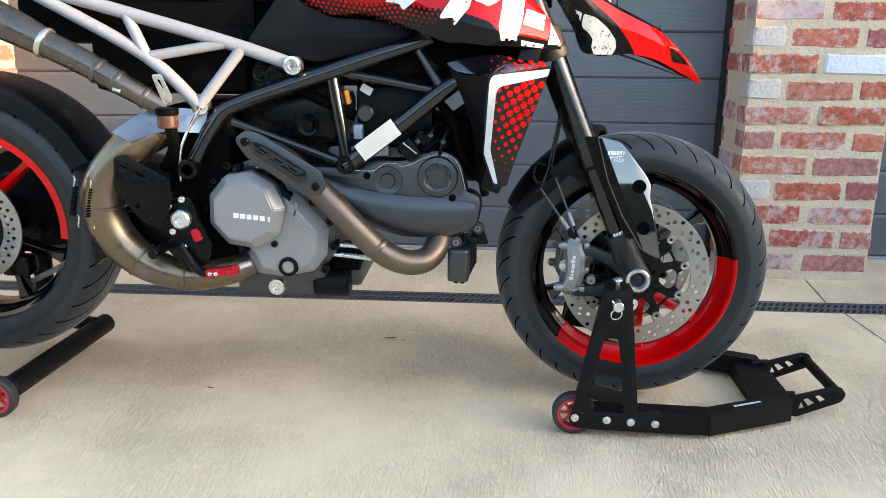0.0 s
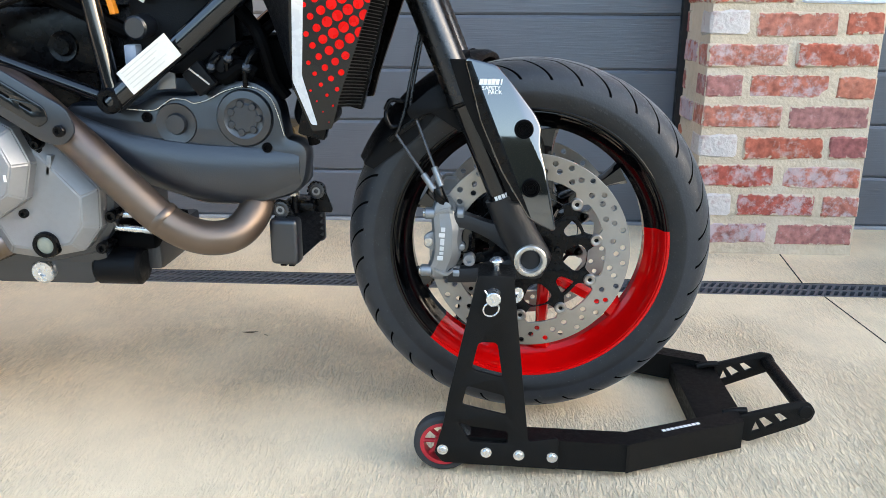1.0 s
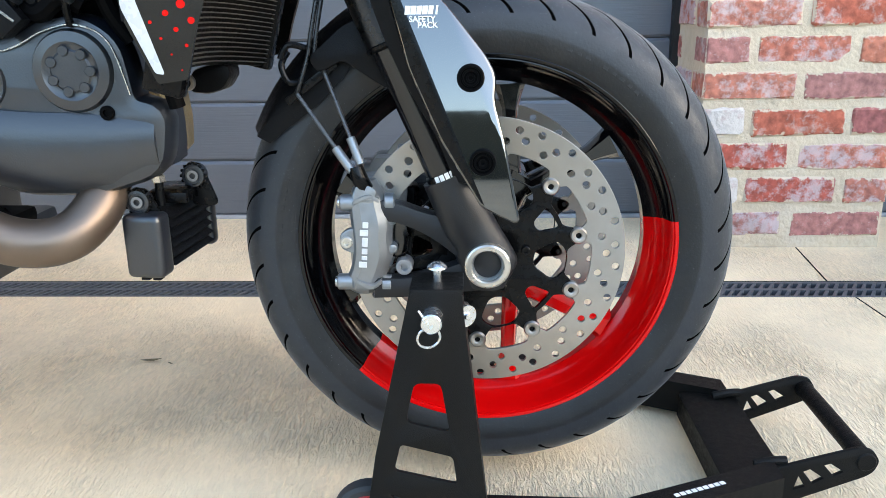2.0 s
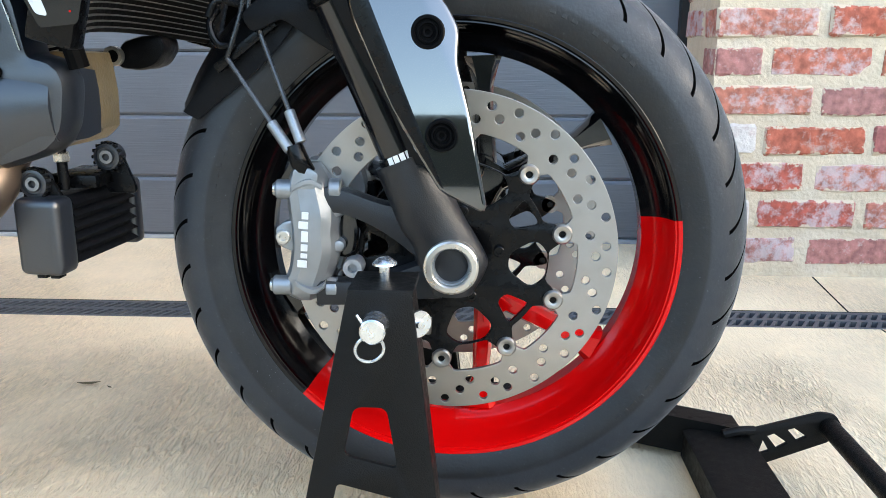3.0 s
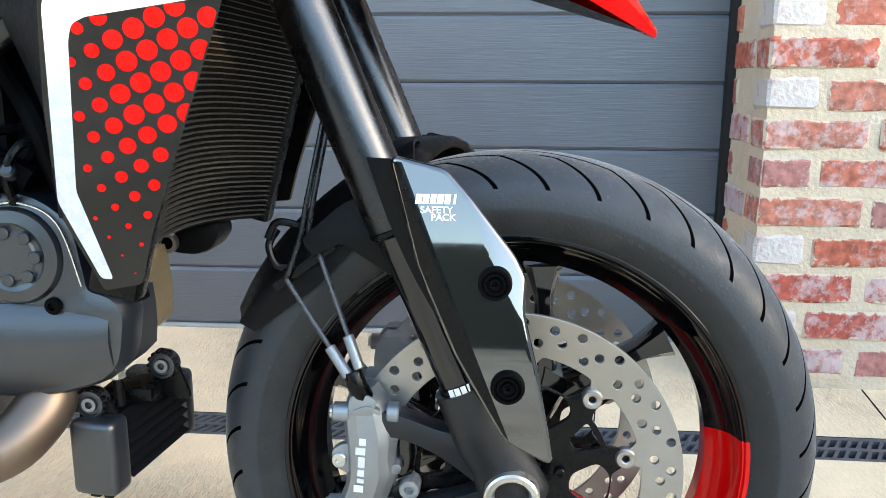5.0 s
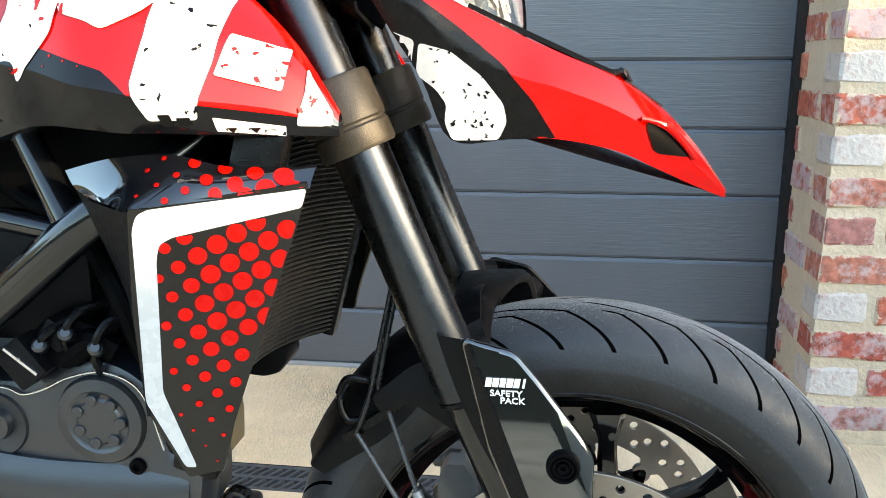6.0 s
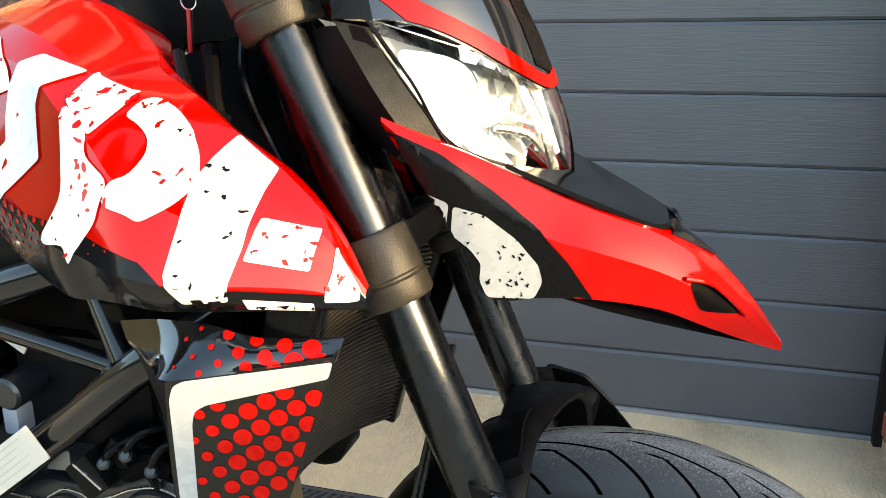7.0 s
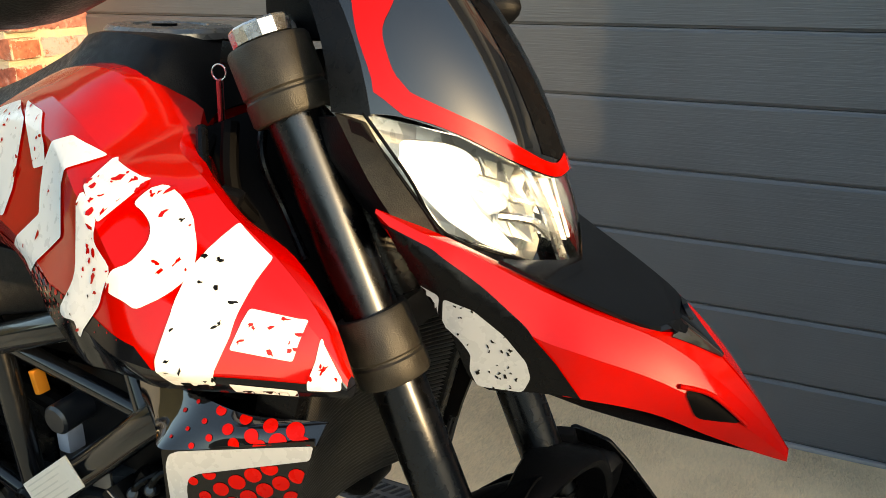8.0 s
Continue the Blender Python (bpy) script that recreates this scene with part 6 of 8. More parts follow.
def radiator():
    lo, hi = Vector((-0.306, 0, 0.520)), Vector((-0.232, 0, 0.800))
    d = (hi - lo)
    n = Vector((d.z, 0, -d.x)).normalized()
    m = Matrix.Translation(lo) @ Matrix(((n.x, 0, d.normalized().x, 0), (0, 1, 0, 0), (n.z, 0, d.normalized().z, 0), (0, 0, 0, 1)))
    L = d.length
    
    def bowed(bm):
        # the core curves back towards its middle
        bmesh.ops.subdivide_edges(bm, edges=[e for e in bm.edges if abs(e.verts[0].co.y - e.verts[1].co.y) > 0.1], cuts=9)
        for v in bm.verts:
            v.co.x -= 0.046 * max(0.0, 1.0 - ((v.co.y + 0.010) / 0.172) ** 2)
        return bm

    r = part("radiator", turned(bowed(box(-0.030, 0.0, -0.180, 0.160, 0, L, 0.004)), m), RADIATOR, bike, "black finned radiator core")
    bm = bmesh.new()
    k = 0
    while 0.006 + k * 0.0060 < L - 0.004:
        z = 0.006 + k * 0.0060
        q = box(0.0, 0.0040, -0.176, 0.156, z, z + 0.0010)
        me = bpy.data.meshes.new("t")
        q.to_mesh(me)
        q.free()
        bm.from_mesh(me)
        bpy.data.meshes.remove(me)
        k += 1
    tagged(part("radiator_grille", turned(bowed(bm), m), FIN, r), kind="stuff")
    for s in (-1, 1):
        part("radiator_tank", turned(box(-0.034, 0.006, s * 0.178 - 0.022, s * 0.178 + 0.002, -0.004, L + 0.002, 0.005), m), MATT_BLACK, r)
    part("radiator_lug", lathe([(0.0070, -0.004), (0.0108, -0.004), (0.0112, 0.004), (0.0070, 0.004)], (-0.387, 0.065, 0.508), (0, 1, 0), 24), STEEL, r)
    part("lug_bush", rod((-0.387, 0.062, 0.508), (-0.387, 0.085, 0.508), 0.0069), DARK_VOID, r)
    part("radiator_foot", side_plate(round_corners([(-0.384, 0.499), (-0.378, 0.519), (-0.360, 0.525), (-0.338, 0.526), (-0.336, 0.516), (-0.346, 0.502), (-0.362, 0.497)], 0.005), 0.098, thick=0.050, bevel=0.005), PLASTIC, r)
    part("lug_plate", side_plate(round_corners([(-0.396, 0.512), (-0.388, 0.498), (-0.410, 0.480), (-0.420, 0.486), (-0.414, 0.500)], 0.003), 0.066, thick=0.003), STEEL, r)


radiator()


# ---- graphics on the tank and nose ----
def films(outlines, tree, mat, parent, name, lift=0.0009, corner=0.003, cell=0.008):
    for o in outlines:
        part(name, decal(round_corners(o, corner, 3), tree, lift, cell), mat, parent)


TANK_SKIN, BEAK_SKIN = surface_tree(tank), surface_tree(beak)
EDGE = [(-0.745, 0.91), (-0.640, 0.892), (-0.560, 0.880), (-0.500, 0.884), (-0.440, 0.872), (-0.390, 0.868), (-0.328, 0.848), (-0.312, 0.832), (-0.272, 0.824), (-0.214, 0.814), (-0.190, 0.806)]


def lower_film():
    """The dark film: the tank's skin below the slanting edge, lifted a little."""
    bm = bmesh.new()
    bm.from_mesh(tank.data)
    for x, _ in EDGE:
        bmesh.ops.bisect_plane(bm, geom=bm.verts[:] + bm.edges[:] + bm.faces[:], plane_co=(x, 0, 0), plane_no=(1, 0, 0))
    gone = [f for f in bm.faces if not EDGE[0][0] < f.calc_center_median().x < EDGE[-1][0]]
    bmesh.ops.delete(bm, geom=gone, context="FACES")
    for (x0, z0), (x1, z1) in zip(EDGE, EDGE[1:]):
        here = [f for f in bm.faces if x0 < f.calc_center_median().x < x1]
        near = set(here) | {e for f in here for e in f.edges} | {v for f in here for v in f.verts}
        bmesh.ops.bisect_plane(bm, geom=list(near), plane_co=(x0, 0, z0), plane_no=(z0 - z1, 0, x1 - x0))
        bmesh.ops.delete(bm, geom=[f for f in bm.faces if x0 < f.calc_center_median().x < x1 and f.calc_center_median().z > z0 + (z1 - z0) * (f.calc_center_median().x - x0) / (x1 - x0)], context="FACES")
    bm.normal_update()
    for v, n in [(v, v.normal.copy()) for v in bm.verts]:
        v.co += n * 0.0006
    me = bpy.data.meshes.new("dark_lower_film")
    bm.to_mesh(me)
    bm.free()
    me.materials.clear()
    me.materials.append(FILM_NAVY)
    for f in me.polygons:
        f.use_smooth, f.material_index = True, 0
    me.set_sharp_from_angle(angle=radians(15))
    part("dark_lower_film", me, FILM_NAVY, tank, "dark navy lower edge of the tank graphic")


lower_film()
LETTERS = [
    [(-0.292, 0.927), (-0.260, 0.902), (-0.264, 0.877), (-0.267, 0.853), (-0.277, 0.815), (-0.306, 0.815), (-0.311, 0.839), (-0.305, 0.873), (-0.304, 0.900)],
    [(-0.259, 0.872), (-0.222, 0.860), (-0.226, 0.832), (-0.266, 0.844)],
    [(-0.212, 0.847), (-0.194, 0.815), (-0.194, 0.807), (-0.217, 0.808), (-0.212, 0.831)],
    [(-0.399, 0.973), (-0.359, 0.959), (-0.377, 0.932), (-0.406, 0.955)],
    [(-0.353, 0.957), (-0.332, 0.947), (-0.313, 0.930), (-0.304, 0.912), (-0.301, 0.897), (-0.310, 0.885), (-0.331, 0.874), (-0.340, 0.880), (-0.361, 0.886), (-0.354, 0.902), (-0.343, 0.905), (-0.337, 0.919), (-0.341, 0.930), (-0.352, 0.939), (-0.362, 0.944)],
    [(-0.406, 0.955), (-0.377, 0.932), (-0.377, 0.919), (-0.354, 0.902), (-0.361, 0.886), (-0.364, 0.873), (-0.394, 0.838), (-0.392, 0.855), (-0.423, 0.852), (-0.397, 0.889), (-0.401, 0.928)],
    [(-0.468, 0.981), (-0.446, 0.987), (-0.405, 0.974), (-0.434, 0.964), (-0.437, 0.951), (-0.426, 0.913), (-0.443, 0.901), (-0.490, 0.868), (-0.498, 0.880), (-0.526, 0.884), (-0.472, 0.922), (-0.476, 0.939), (-0.477, 0.962)],
    [(-0.545, 1.005), (-0.505, 1.000), (-0.482, 0.977), (-0.474, 0.961), (-0.494, 0.955), (-0.524, 0.991)],
    [(-0.597, 0.994), (-0.560, 1.004), (-0.527, 0.992), (-0.527, 0.934), (-0.538, 0.909), (-0.575, 0.905), (-0.590, 0.950)],
    [(-0.640, 0.975), (-0.585, 0.985), (-0.575, 0.930), (-0.600, 0.890), (-0.640, 0.900)],
]
films(LETTERS[:4], TANK_SKIN, WHITE_DECAL, tank, "graffiti_letter", 0.0014, 0.002)
films(LETTERS[4:6], TANK_SKIN, WHITE_DECAL, tank, "graffiti_letter", 0.0014, 0.011)
films(LETTERS[6:], TANK_SKIN, WHITE_DECAL, tank, "graffiti_letter", 0.0014, 0.003)
films([[(-0.268, 0.816), (-0.224, 0.808), (-0.225, 0.801), (-0.268, 0.806)]], TANK_SKIN, WHITE_DECAL, tank, "graffiti_letter", 0.0012, 0.001)
# torn lower edges of the letters
films([[(x0, z0), (x1, z0), (x1, z1), (x0, z1)] for x0, x1, z0, z1 in ((-0.299, -0.292, 0.811, 0.8195), (-0.289, -0.281, 0.811, 0.8170), (-0.262, -0.255, 0.802, 0.8085), (-0.248, -0.240, 0.801, 0.8080), (-0.238, -0.231, 0.801, 0.8065))],
      TANK_SKIN, MATT_BLACK, tank, "torn_edge", 0.0018, 0.0008)
rng = random.Random(12)


def fleck(x, z, size):
    k = rng.randint(7, 11)
    a0, stretch = rng.uniform(0, 3), rng.uniform(1.0, 2.4)
    pts = []
    for i in range(k):
        a = 2 * math.pi * i / k
        r = size * rng.uniform(0.22, 1.25)
        u, v = r * math.cos(a) * stretch, r * math.sin(a)
        pts.append((x + u * math.cos(a0) - v * math.sin(a0), z + u * math.sin(a0) + v * math.cos(a0)))
    return pts


def inside(p, ring):
    hit = False
    for (x0, y0), (x1, y1) in zip(ring, ring[1:] + ring[:1]):
        if (y0 > p[1]) != (y1 > p[1]) and p[0] < (x1 - x0) * (p[1] - y0) / (y1 - y0) + x0:
            hit = not hit
    return hit


def scatter(rings, n, size, tree, mat, parent, lift):
    made = 0
    while made < n:
        ring = rng.choice(rings)
        x = rng.uniform(min(p[0] for p in ring), max(p[0] for p in ring))
        z = rng.uniform(min(p[1] for p in ring), max(p[1] for p in ring))
        if not inside((x, z), ring):
            continue
        part("paint_fleck", decal(fleck(x, z, size * rng.uniform(0.4, 1.2)), tree, lift), mat, parent)
        made += 1


scatter(LETTERS[1:9] + LETTERS[3:6], 85, 0.0021, TANK_SKIN, RED, tank, 0.0019)
scatter(LETTERS[:1] * 2 + LETTERS[4:6], 16, 0.0020, TANK_SKIN, MATT_BLACK, tank, 0.0019)
# halftone: rows of dots that fade out down the dark film


def film_top(x):
    for (x0, z0), (x1, z1) in zip(EDGE[:7], EDGE[1:7]):
        if x0 <= x <= x1:
            return z0 + (z1 - z0) * (x - x0) / (x1 - x0)
    return None


for i in range(36):
    for j in range(7):
        x = -0.690 + 0.0105 * i + 0.0052 * (j % 2)
        top = film_top(x)
        if top is None:
            continue
        z, r = top - 0.002 - 0.0085 * j, 0.0040 - 0.00055 * j - max(0.0, x + 0.50) * 0.022
        if any(inside((x, z), ring) for ring in LETTERS) or r < 0.0005:
            continue
        part("halftone_dot", decal(circle(x, z, r, 12), TANK_SKIN, 0.0010), DOT_RED, tank)
BLACK_FLANK = [(-0.196, 0.929), (-0.152, 0.908), (-0.112, 0.879), (-0.076, 0.849), (-0.051, 0.820), (-0.030, 0.786), (-0.030, 0.760), (-0.22, 0.760), (-0.22, 0.90)]
beak.data.materials.append(MATT_BLACK)
for face in beak.data.polygons:
    if inside((face.center.x + 0.007, face.center.z + 0.007), BLACK_FLANK):
        face.material_index = 1
films([[(-0.196, 0.929), (-0.152, 0.908), (-0.112, 0.879), (-0.076, 0.849), (-0.051, 0.820), (-0.030, 0.786), (-0.030, 0.775), (-0.15, 0.775), (-0.21, 0.86)]], BEAK_SKIN, MATT_BLACK, beak, "black_side_film", 0.0015, 0.004)
S_SHAPE = [(-0.142, 0.867), (-0.117, 0.860), (-0.092, 0.840), (-0.075, 0.818), (-0.072, 0.803), (-0.079, 0.788), (-0.117, 0.788), (-0.123, 0.803), (-0.121, 0.818), (-0.130, 0.831), (-0.145, 0.842)]
films([S_SHAPE, [(-0.166, 0.877), (-0.145, 0.869), (-0.149, 0.848)]], BEAK_SKIN, STRIPE, beak, "white_side_graphic", 0.0022, 0.004)
scatter([S_SHAPE], 30, 0.0015, BEAK_SKIN, MATT_BLACK, beak, 0.0027)
films([[(0.043, 0.800), (0.063, 0.792), (0.088, 0.767), (0.053, 0.773)]], BEAK_SKIN, DARK_VOID, beak, "nose_slot", 0.0012, 0.006)
part("slot_lip", tube([(0.040, -0.0575, 0.803), (0.064, -0.0455, 0.795), (0.091, -0.0275, 0.766)], 0.0022, 8), RED, beak)

# hand guards at the bar ends
for S, c, half in ((-1, (-0.232, -0.405, 1.134), 0.095), (1, (-0.410, 0.372, 1.076), 0.140)):
    bm = bmesh.new()
    bmesh.ops.create_uvsphere(bm, u_segments=28, v_segments=16, radius=1.0)
    for v in bm.verts:
        v.co = Vector((c[0] + half * v.co.x, c[1] + 0.045 * v.co.y, c[2] + 0.046 * v.co.z * (1.0 if v.co.x > 0 else 1.0 - 0.25 * v.co.x * v.co.x)))
    part("hand_guard", bm, PLASTIC, bike, "dark plastic hand guard on the bar end")


# ---- frame, engine, exhaust ----
def frame_tube(pts, r, label="", steps=4):
    return part("frame_tube", tube(pts, r, 14, steps), FRAME_PAINT, bike, label)


for S in (-1, 1):
    y = S * 0.172
    frame_tube([(-0.430, S * 0.150, 0.822), (-0.471, S * 0.158, 0.808), (-0.548, S * 0.170, 0.783), (-0.660, y, 0.745), (-0.770, y, 0.708), (-0.838, y, 0.683), (-0.860, S * 0.174, 0.672), (-0.876, S * 0.176, 0.655), (-0.900, S * 0.182, 0.618), (-0.930, S * 0.188, 0.562)], 0.0165, "black trellis frame tube")
    frame_tube([(-0.845, S * 0.178, 0.650), (-0.615, y, 0.566)], 0.0095)
    frame_tube([(-0.642, S * 0.166, 0.752), (-0.612, y, 0.572)], 0.0130)
    frame_tube([(-0.614, S * 0.166, 0.748), (-0.430, S * 0.17, 0.716)], 0.0095)
    frame_tube([(-0.473, S * 0.150, 0.805), (-0.415, S * 0.18, 0.718)], 0.0125)
    frame_tube([(-0.615, y, 0.562), (-0.500, S * 0.176, 0.650), (-0.410, S * 0.180, 0.722), (-0.372, S * 0.17, 0.748)], 0.0175)
    frame_tube([(-0.372, S * 0.17, 0.748), (-0.28, S * 0.10, 0.83)], 0.0150)
    part("frame_node", lathe([(0.008, 0.012), (0.016, 0.012), (0.019, 0.008), (0.019, -0.02), (0.008, -0.02)], (-0.614, S * 0.178, 0.567), (0, S, 0), 24), MATT_BLACK, bike)
    part("frame_node", lathe([(0.012, 0.014), (0.019, 0.014), (0.021, 0.010), (0.021, -0.03), (0.012, -0.03)], (-0.930, S * 0.205, 0.556), (0, S, 0), 24), MATT_BLACK, bike)
    # white seat subframe
    for pts, r in (([(-0.714, S * 0.172, 0.763), (-0.842, S * 0.172, 0.804), (-1.080, S * 0.170, 0.869), (-1.42, S * 0.160, 0.958)], 0.0135), ([(-0.906, S * 0.190, 0.682), (-1.010, S * 0.178, 0.776), (-1.204, S * 0.172, 0.881), (-1.42, S * 0.160, 0.990)], 0.0130),
                   ([(-0.906, S * 0.190, 0.682), (-0.818, S * 0.176, 0.794)], 0.0115), ([(-1.008, S * 0.178, 0.777), (-0.850, S * 0.174, 0.804)], 0.0105), ([(-1.012, S * 0.178, 0.780), (-1.050, S * 0.172, 0.862)], 0.0115)):
        part("subframe_tube", tube(pts, r, 14, 4), WHITE_PAINT, bike, "white seat subframe tube")
    for x, z in ((-0.714, 0.763), (-0.906, 0.682)):
        part("subframe_bolt", lathe([(0, 0.004), (0.007, 0.004), (0.008, 0.008), (0.012, 0.008), (0.013, 0.005), (0.018, 0.004), (0.018, -0.02), (0, -0.02)], (x, S * 0.186, z), (0, S, 0), 24, closed=False), ZINC, bike)

# label wrapped on the frame tube
lab = Matrix.Translation((-0.545, -0.199, 0.620)) @ Matrix.Rotation(radians(-37.0), 4, "Y")
card = part("paper_tag", turned(box(-0.046, 0.046, -0.001, 0.001, -0.0185, 0.0185, 0.0005, 1), lab), PAPER, bike, "white printed paper label tied to the frame")
for k in range(5):
    part("print_bar", turned(box(-0.040, 0.030 - 0.008 * (k % 3), -0.0014, -0.0011, 0.0125 - 0.006 * k, 0.0140 - 0.006 * k), lab), GREY_PRINT, card)
part("small_tag", turned(box(-0.012, 0.012, -0.001, 0.001, -0.008, 0.008), Matrix.Translation((-0.575, -0.14, 0.715)) @ Matrix.Rotation(radians(30), 4, "Y")), PAPER, bike)


def faceted(tiers):
    """A cast cover: rings of the same count of corners (x, z), each at its depth y, closed in front."""
    bm = bmesh.new()
    g = [[bm.verts.new((x, y, z)) for x, z in ring] for ring, y in tiers]
    for p, q in zip(g, g[1:]):
        for i in range(len(p)):
            bm.faces.new((p[i], p[(i + 1) % len(p)], q[(i + 1) % len(p)], q[i]))
    bm.faces.new(g[-1])
    bmesh.ops.recalc_face_normals(bm, faces=bm.faces)
    bmesh.ops.bevel(bm, geom=[e for e in bm.edges if len(e.link_faces) == 2], offset=0.0022, segments=2, affect="EDGES")
    return bm


def shrunk(ring, centre, k):
    return [(centre[0] + (x - centre[0]) * k, centre[1] + (z - centre[1]) * k) for x, z in ring]


def engine():
    case = part("crankcase", joined(box(-0.90, -0.668, -0.135, 0.14, 0.300, 0.530, 0.02), box(-0.68, -0.44, -0.105, 0.11, 0.42, 0.60, 0.03)), ENGINE_BLACK, bike, "black engine cases")
    cover = [(-0.905, 0.470), (-0.885, 0.530), (-0.800, 0.560), (-0.735, 0.520), (-0.690, 0.470), (-0.656, 0.432), (-0.660, 0.370), (-0.690, 0.332), (-0.760, 0.318), (-0.812, 0.325), (-0.835, 0.372), (-0.880, 0.415)]
    mid = (-0.762, 0.405)
    cov = part("engine_cover", faceted([(shrunk(cover, mid, 1.0), -0.125), (shrunk(cover, mid, 0.985), -0.160), (shrunk(cover, (-0.745, 0.395), 0.74), -0.178)]), GUNMETAL, case, "gunmetal cast side cover with facets", 20)
    part("cover_flange", side_plate(shrunk(cover, mid, 1.07), -0.128, thick=0.022, bevel=0.004, rounded=0.012), ENGINE_BLACK, case)
    k = [(-0.820 + r * math.cos(radians(a)), 0.470 + r * math.sin(radians(a))) for a, r in ((4, 0.083), (44, 0.084), (82, 0.084), (120, 0.084), (158, 0.083), (200, 0.084), (240, 0.084), (282, 0.083), (324, 0.084))]
    part("clutch_housing", rod((-0.815, -0.130, 0.467), (-0.815, -0.176, 0.467), 0.0875, segments=40, bevel=0.004), MATT_BLACK, case)
    cl = part("clutch_cover", faceted([(k, -0.160), (shrunk(k, (-0.82, 0.47), 0.985), -0.196), (shrunk(k, (-0.826, 0.472), 0.76), -0.2145)]), GUNMETAL, case, "gunmetal round clutch cover with a white lettering bar", 20)
    for i, w in enumerate((0.011, 0.011, 0.010, 0.010, 0.010, 0.004)):
        part("lettering_bar", turned(box(-w / 2, w / 2, -0.0007, 0.0007, -0.005, 0.005, 0.0003, 1), Matrix.Translation((-0.836 + 0.0135 * i, -0.2152, 0.4635 - 0.0013 * i))), WHITE_DECAL, cl)
    for a in (20, 62, 101, 140, 180, 221, 262, 305):
        part("clutch_bolt", lathe([(0, 0.003), (0.0030, 0.003), (0.0036, 0.007), (0.0062, 0.007), (0.0070, 0.005), (0.0070, -0.02), (0, -0.02)], (-0.820 + 0.0900 * math.cos(radians(a)), -0.178, 0.470 + 0.0900 * math.sin(radians(a))), (0, -1, 0), 16, closed=False), MATT_BLACK, cl)
    for x, z in ((-0.735, 0.529), (-0.690, 0.482), (-0.655, 0.440), (-0.648, 0.386), (-0.668, 0.335), (-0.905, 0.505), (-0.868, 0.556), (-0.800, 0.573), (-0.895, 0.425)):
        part("cover_bolt", lathe([(0, 0.003), (0.004, 0.003), (0.005, 0.009), (0.0085, 0.009), (0.0095, 0.007), (0.0095, -0.03), (0, -0.03)], (x, -0.146, z), (0, -1, 0), 20, closed=False), MATT_BLACK, cov)
    part("cover_rib", turned(box(-0.004, 0.004, -0.006, 0.006, -0.016, 0.016, 0.002), Matrix.Translation((-0.722, -0.172, 0.470)) @ Matrix.Rotation(radians(12), 4, "Y")), GUNMETAL, cov)
    part("sight_glass", lathe([(0, 0.004), (0.013, 0.004), (0.014, 0.009), (0.019, 0.009), (0.021, 0.005), (0.021, -0.01), (0, -0.01)], (-0.741, -0.176, 0.347), (0, -1, 0), 28, closed=False), MATT_BLACK, cov, "round oil sight glass")
    part("glass_disc", lathe([(0, 0.0075), (0.010, 0.0070), (0.0135, 0.0055), (0.0135, 0.0), (0, 0.0)], (-0.741, -0.176, 0.347), (0, -1, 0), 24, closed=False), SIGHT, cov)
    sump = part("oil_sump", joined(box(-0.872, -0.700, -0.120, 0.12, 0.262, 0.330, 0.012), box(-0.69, -0.60, -0.09, 0.1, 0.28, 0.34, 0.01)), ENGINE_BLACK, case)
    part("oil_plug", lathe([(0, 0.006), (0.006, 0.006), (0.007, 0.010), (0.017, 0.010), (0.019, 0.007), (0.019, -0.01), (0, -0.01)], (-0.782, -0.122, 0.286), (0, -1, 0), 28, closed=False), ZINC, sump, "bright oil drain plug")
    part("oil_filter", rod((-0.700, -0.105, 0.293), (-0.622, -0.105, 0.293), 0.031, segments=30, bevel=0.006), PLASTIC, case, "black spin-on oil filter")
    # belt cover on the front cylinder, its two pulley discs
    belt = [(-0.700, 0.545), (-0.640, 0.545), (-0.590, 0.545), (-0.560, 0.562), (-0.520, 0.560), (-0.490, 0.562), (-0.460, 0.580), (-0.420, 0.585), (-0.388, 0.565), (-0.378, 0.500), (-0.348, 0.494), (-0.356, 0.440), (-0.420, 0.420), (-0.500, 0.420), (-0.590, 0.450), (-0.650, 0.500)]
    bc = part("belt_cover", side_plate(belt, -0.125, thick=0.05, bevel=0.014, rounded=0.02), ENGINE_BLACK, case, "matt black cam belt cover")
    part("belt_cover_lower", loft([[(x, y0, z1), (x, y0 - 0.012, (z0 + z1) / 2), (x, y0, z0), (x, -0.06, z0), (x, -0.06, z1)] for x, y0, z0, z1 in ((-0.690, -0.150, 0.500, 0.545), (-0.600, -0.155, 0.447, 0.515), (-0.500, -0.155, 0.418, 0.500), (-0.420, -0.150, 0.418, 0.497), (-0.350, -0.142, 0.436, 0.496))], 4, 3, True, True, 0.5), ENGINE_BLACK, bc)
    part("pulley_cap", lathe([(0, 0.004), (0.020, 0.004), (0.022, 0.0025), (0.026, 0.0025), (0.030, 0.0050), (0.040, 0.0030), (0.044, -0.004), (0.044, -0.02), (0, -0.02)], (-0.428, -0.152, 0.540), (0, -1, 0), 40, closed=False), ENGINE_BLACK, bc)
    for i in range(7):
        a = 2 * math.pi * i / 7
        part("cap_notch", rod((-0.428 + 0.021 * math.cos(a), -0.150, 0.540 + 0.021 * math.sin(a)), (-0.428 + 0.021 * math.cos(a), -0.158, 0.540 + 0.021 * math.sin(a)), 0.0055, segments=12), ENGINE_BLACK, bc)
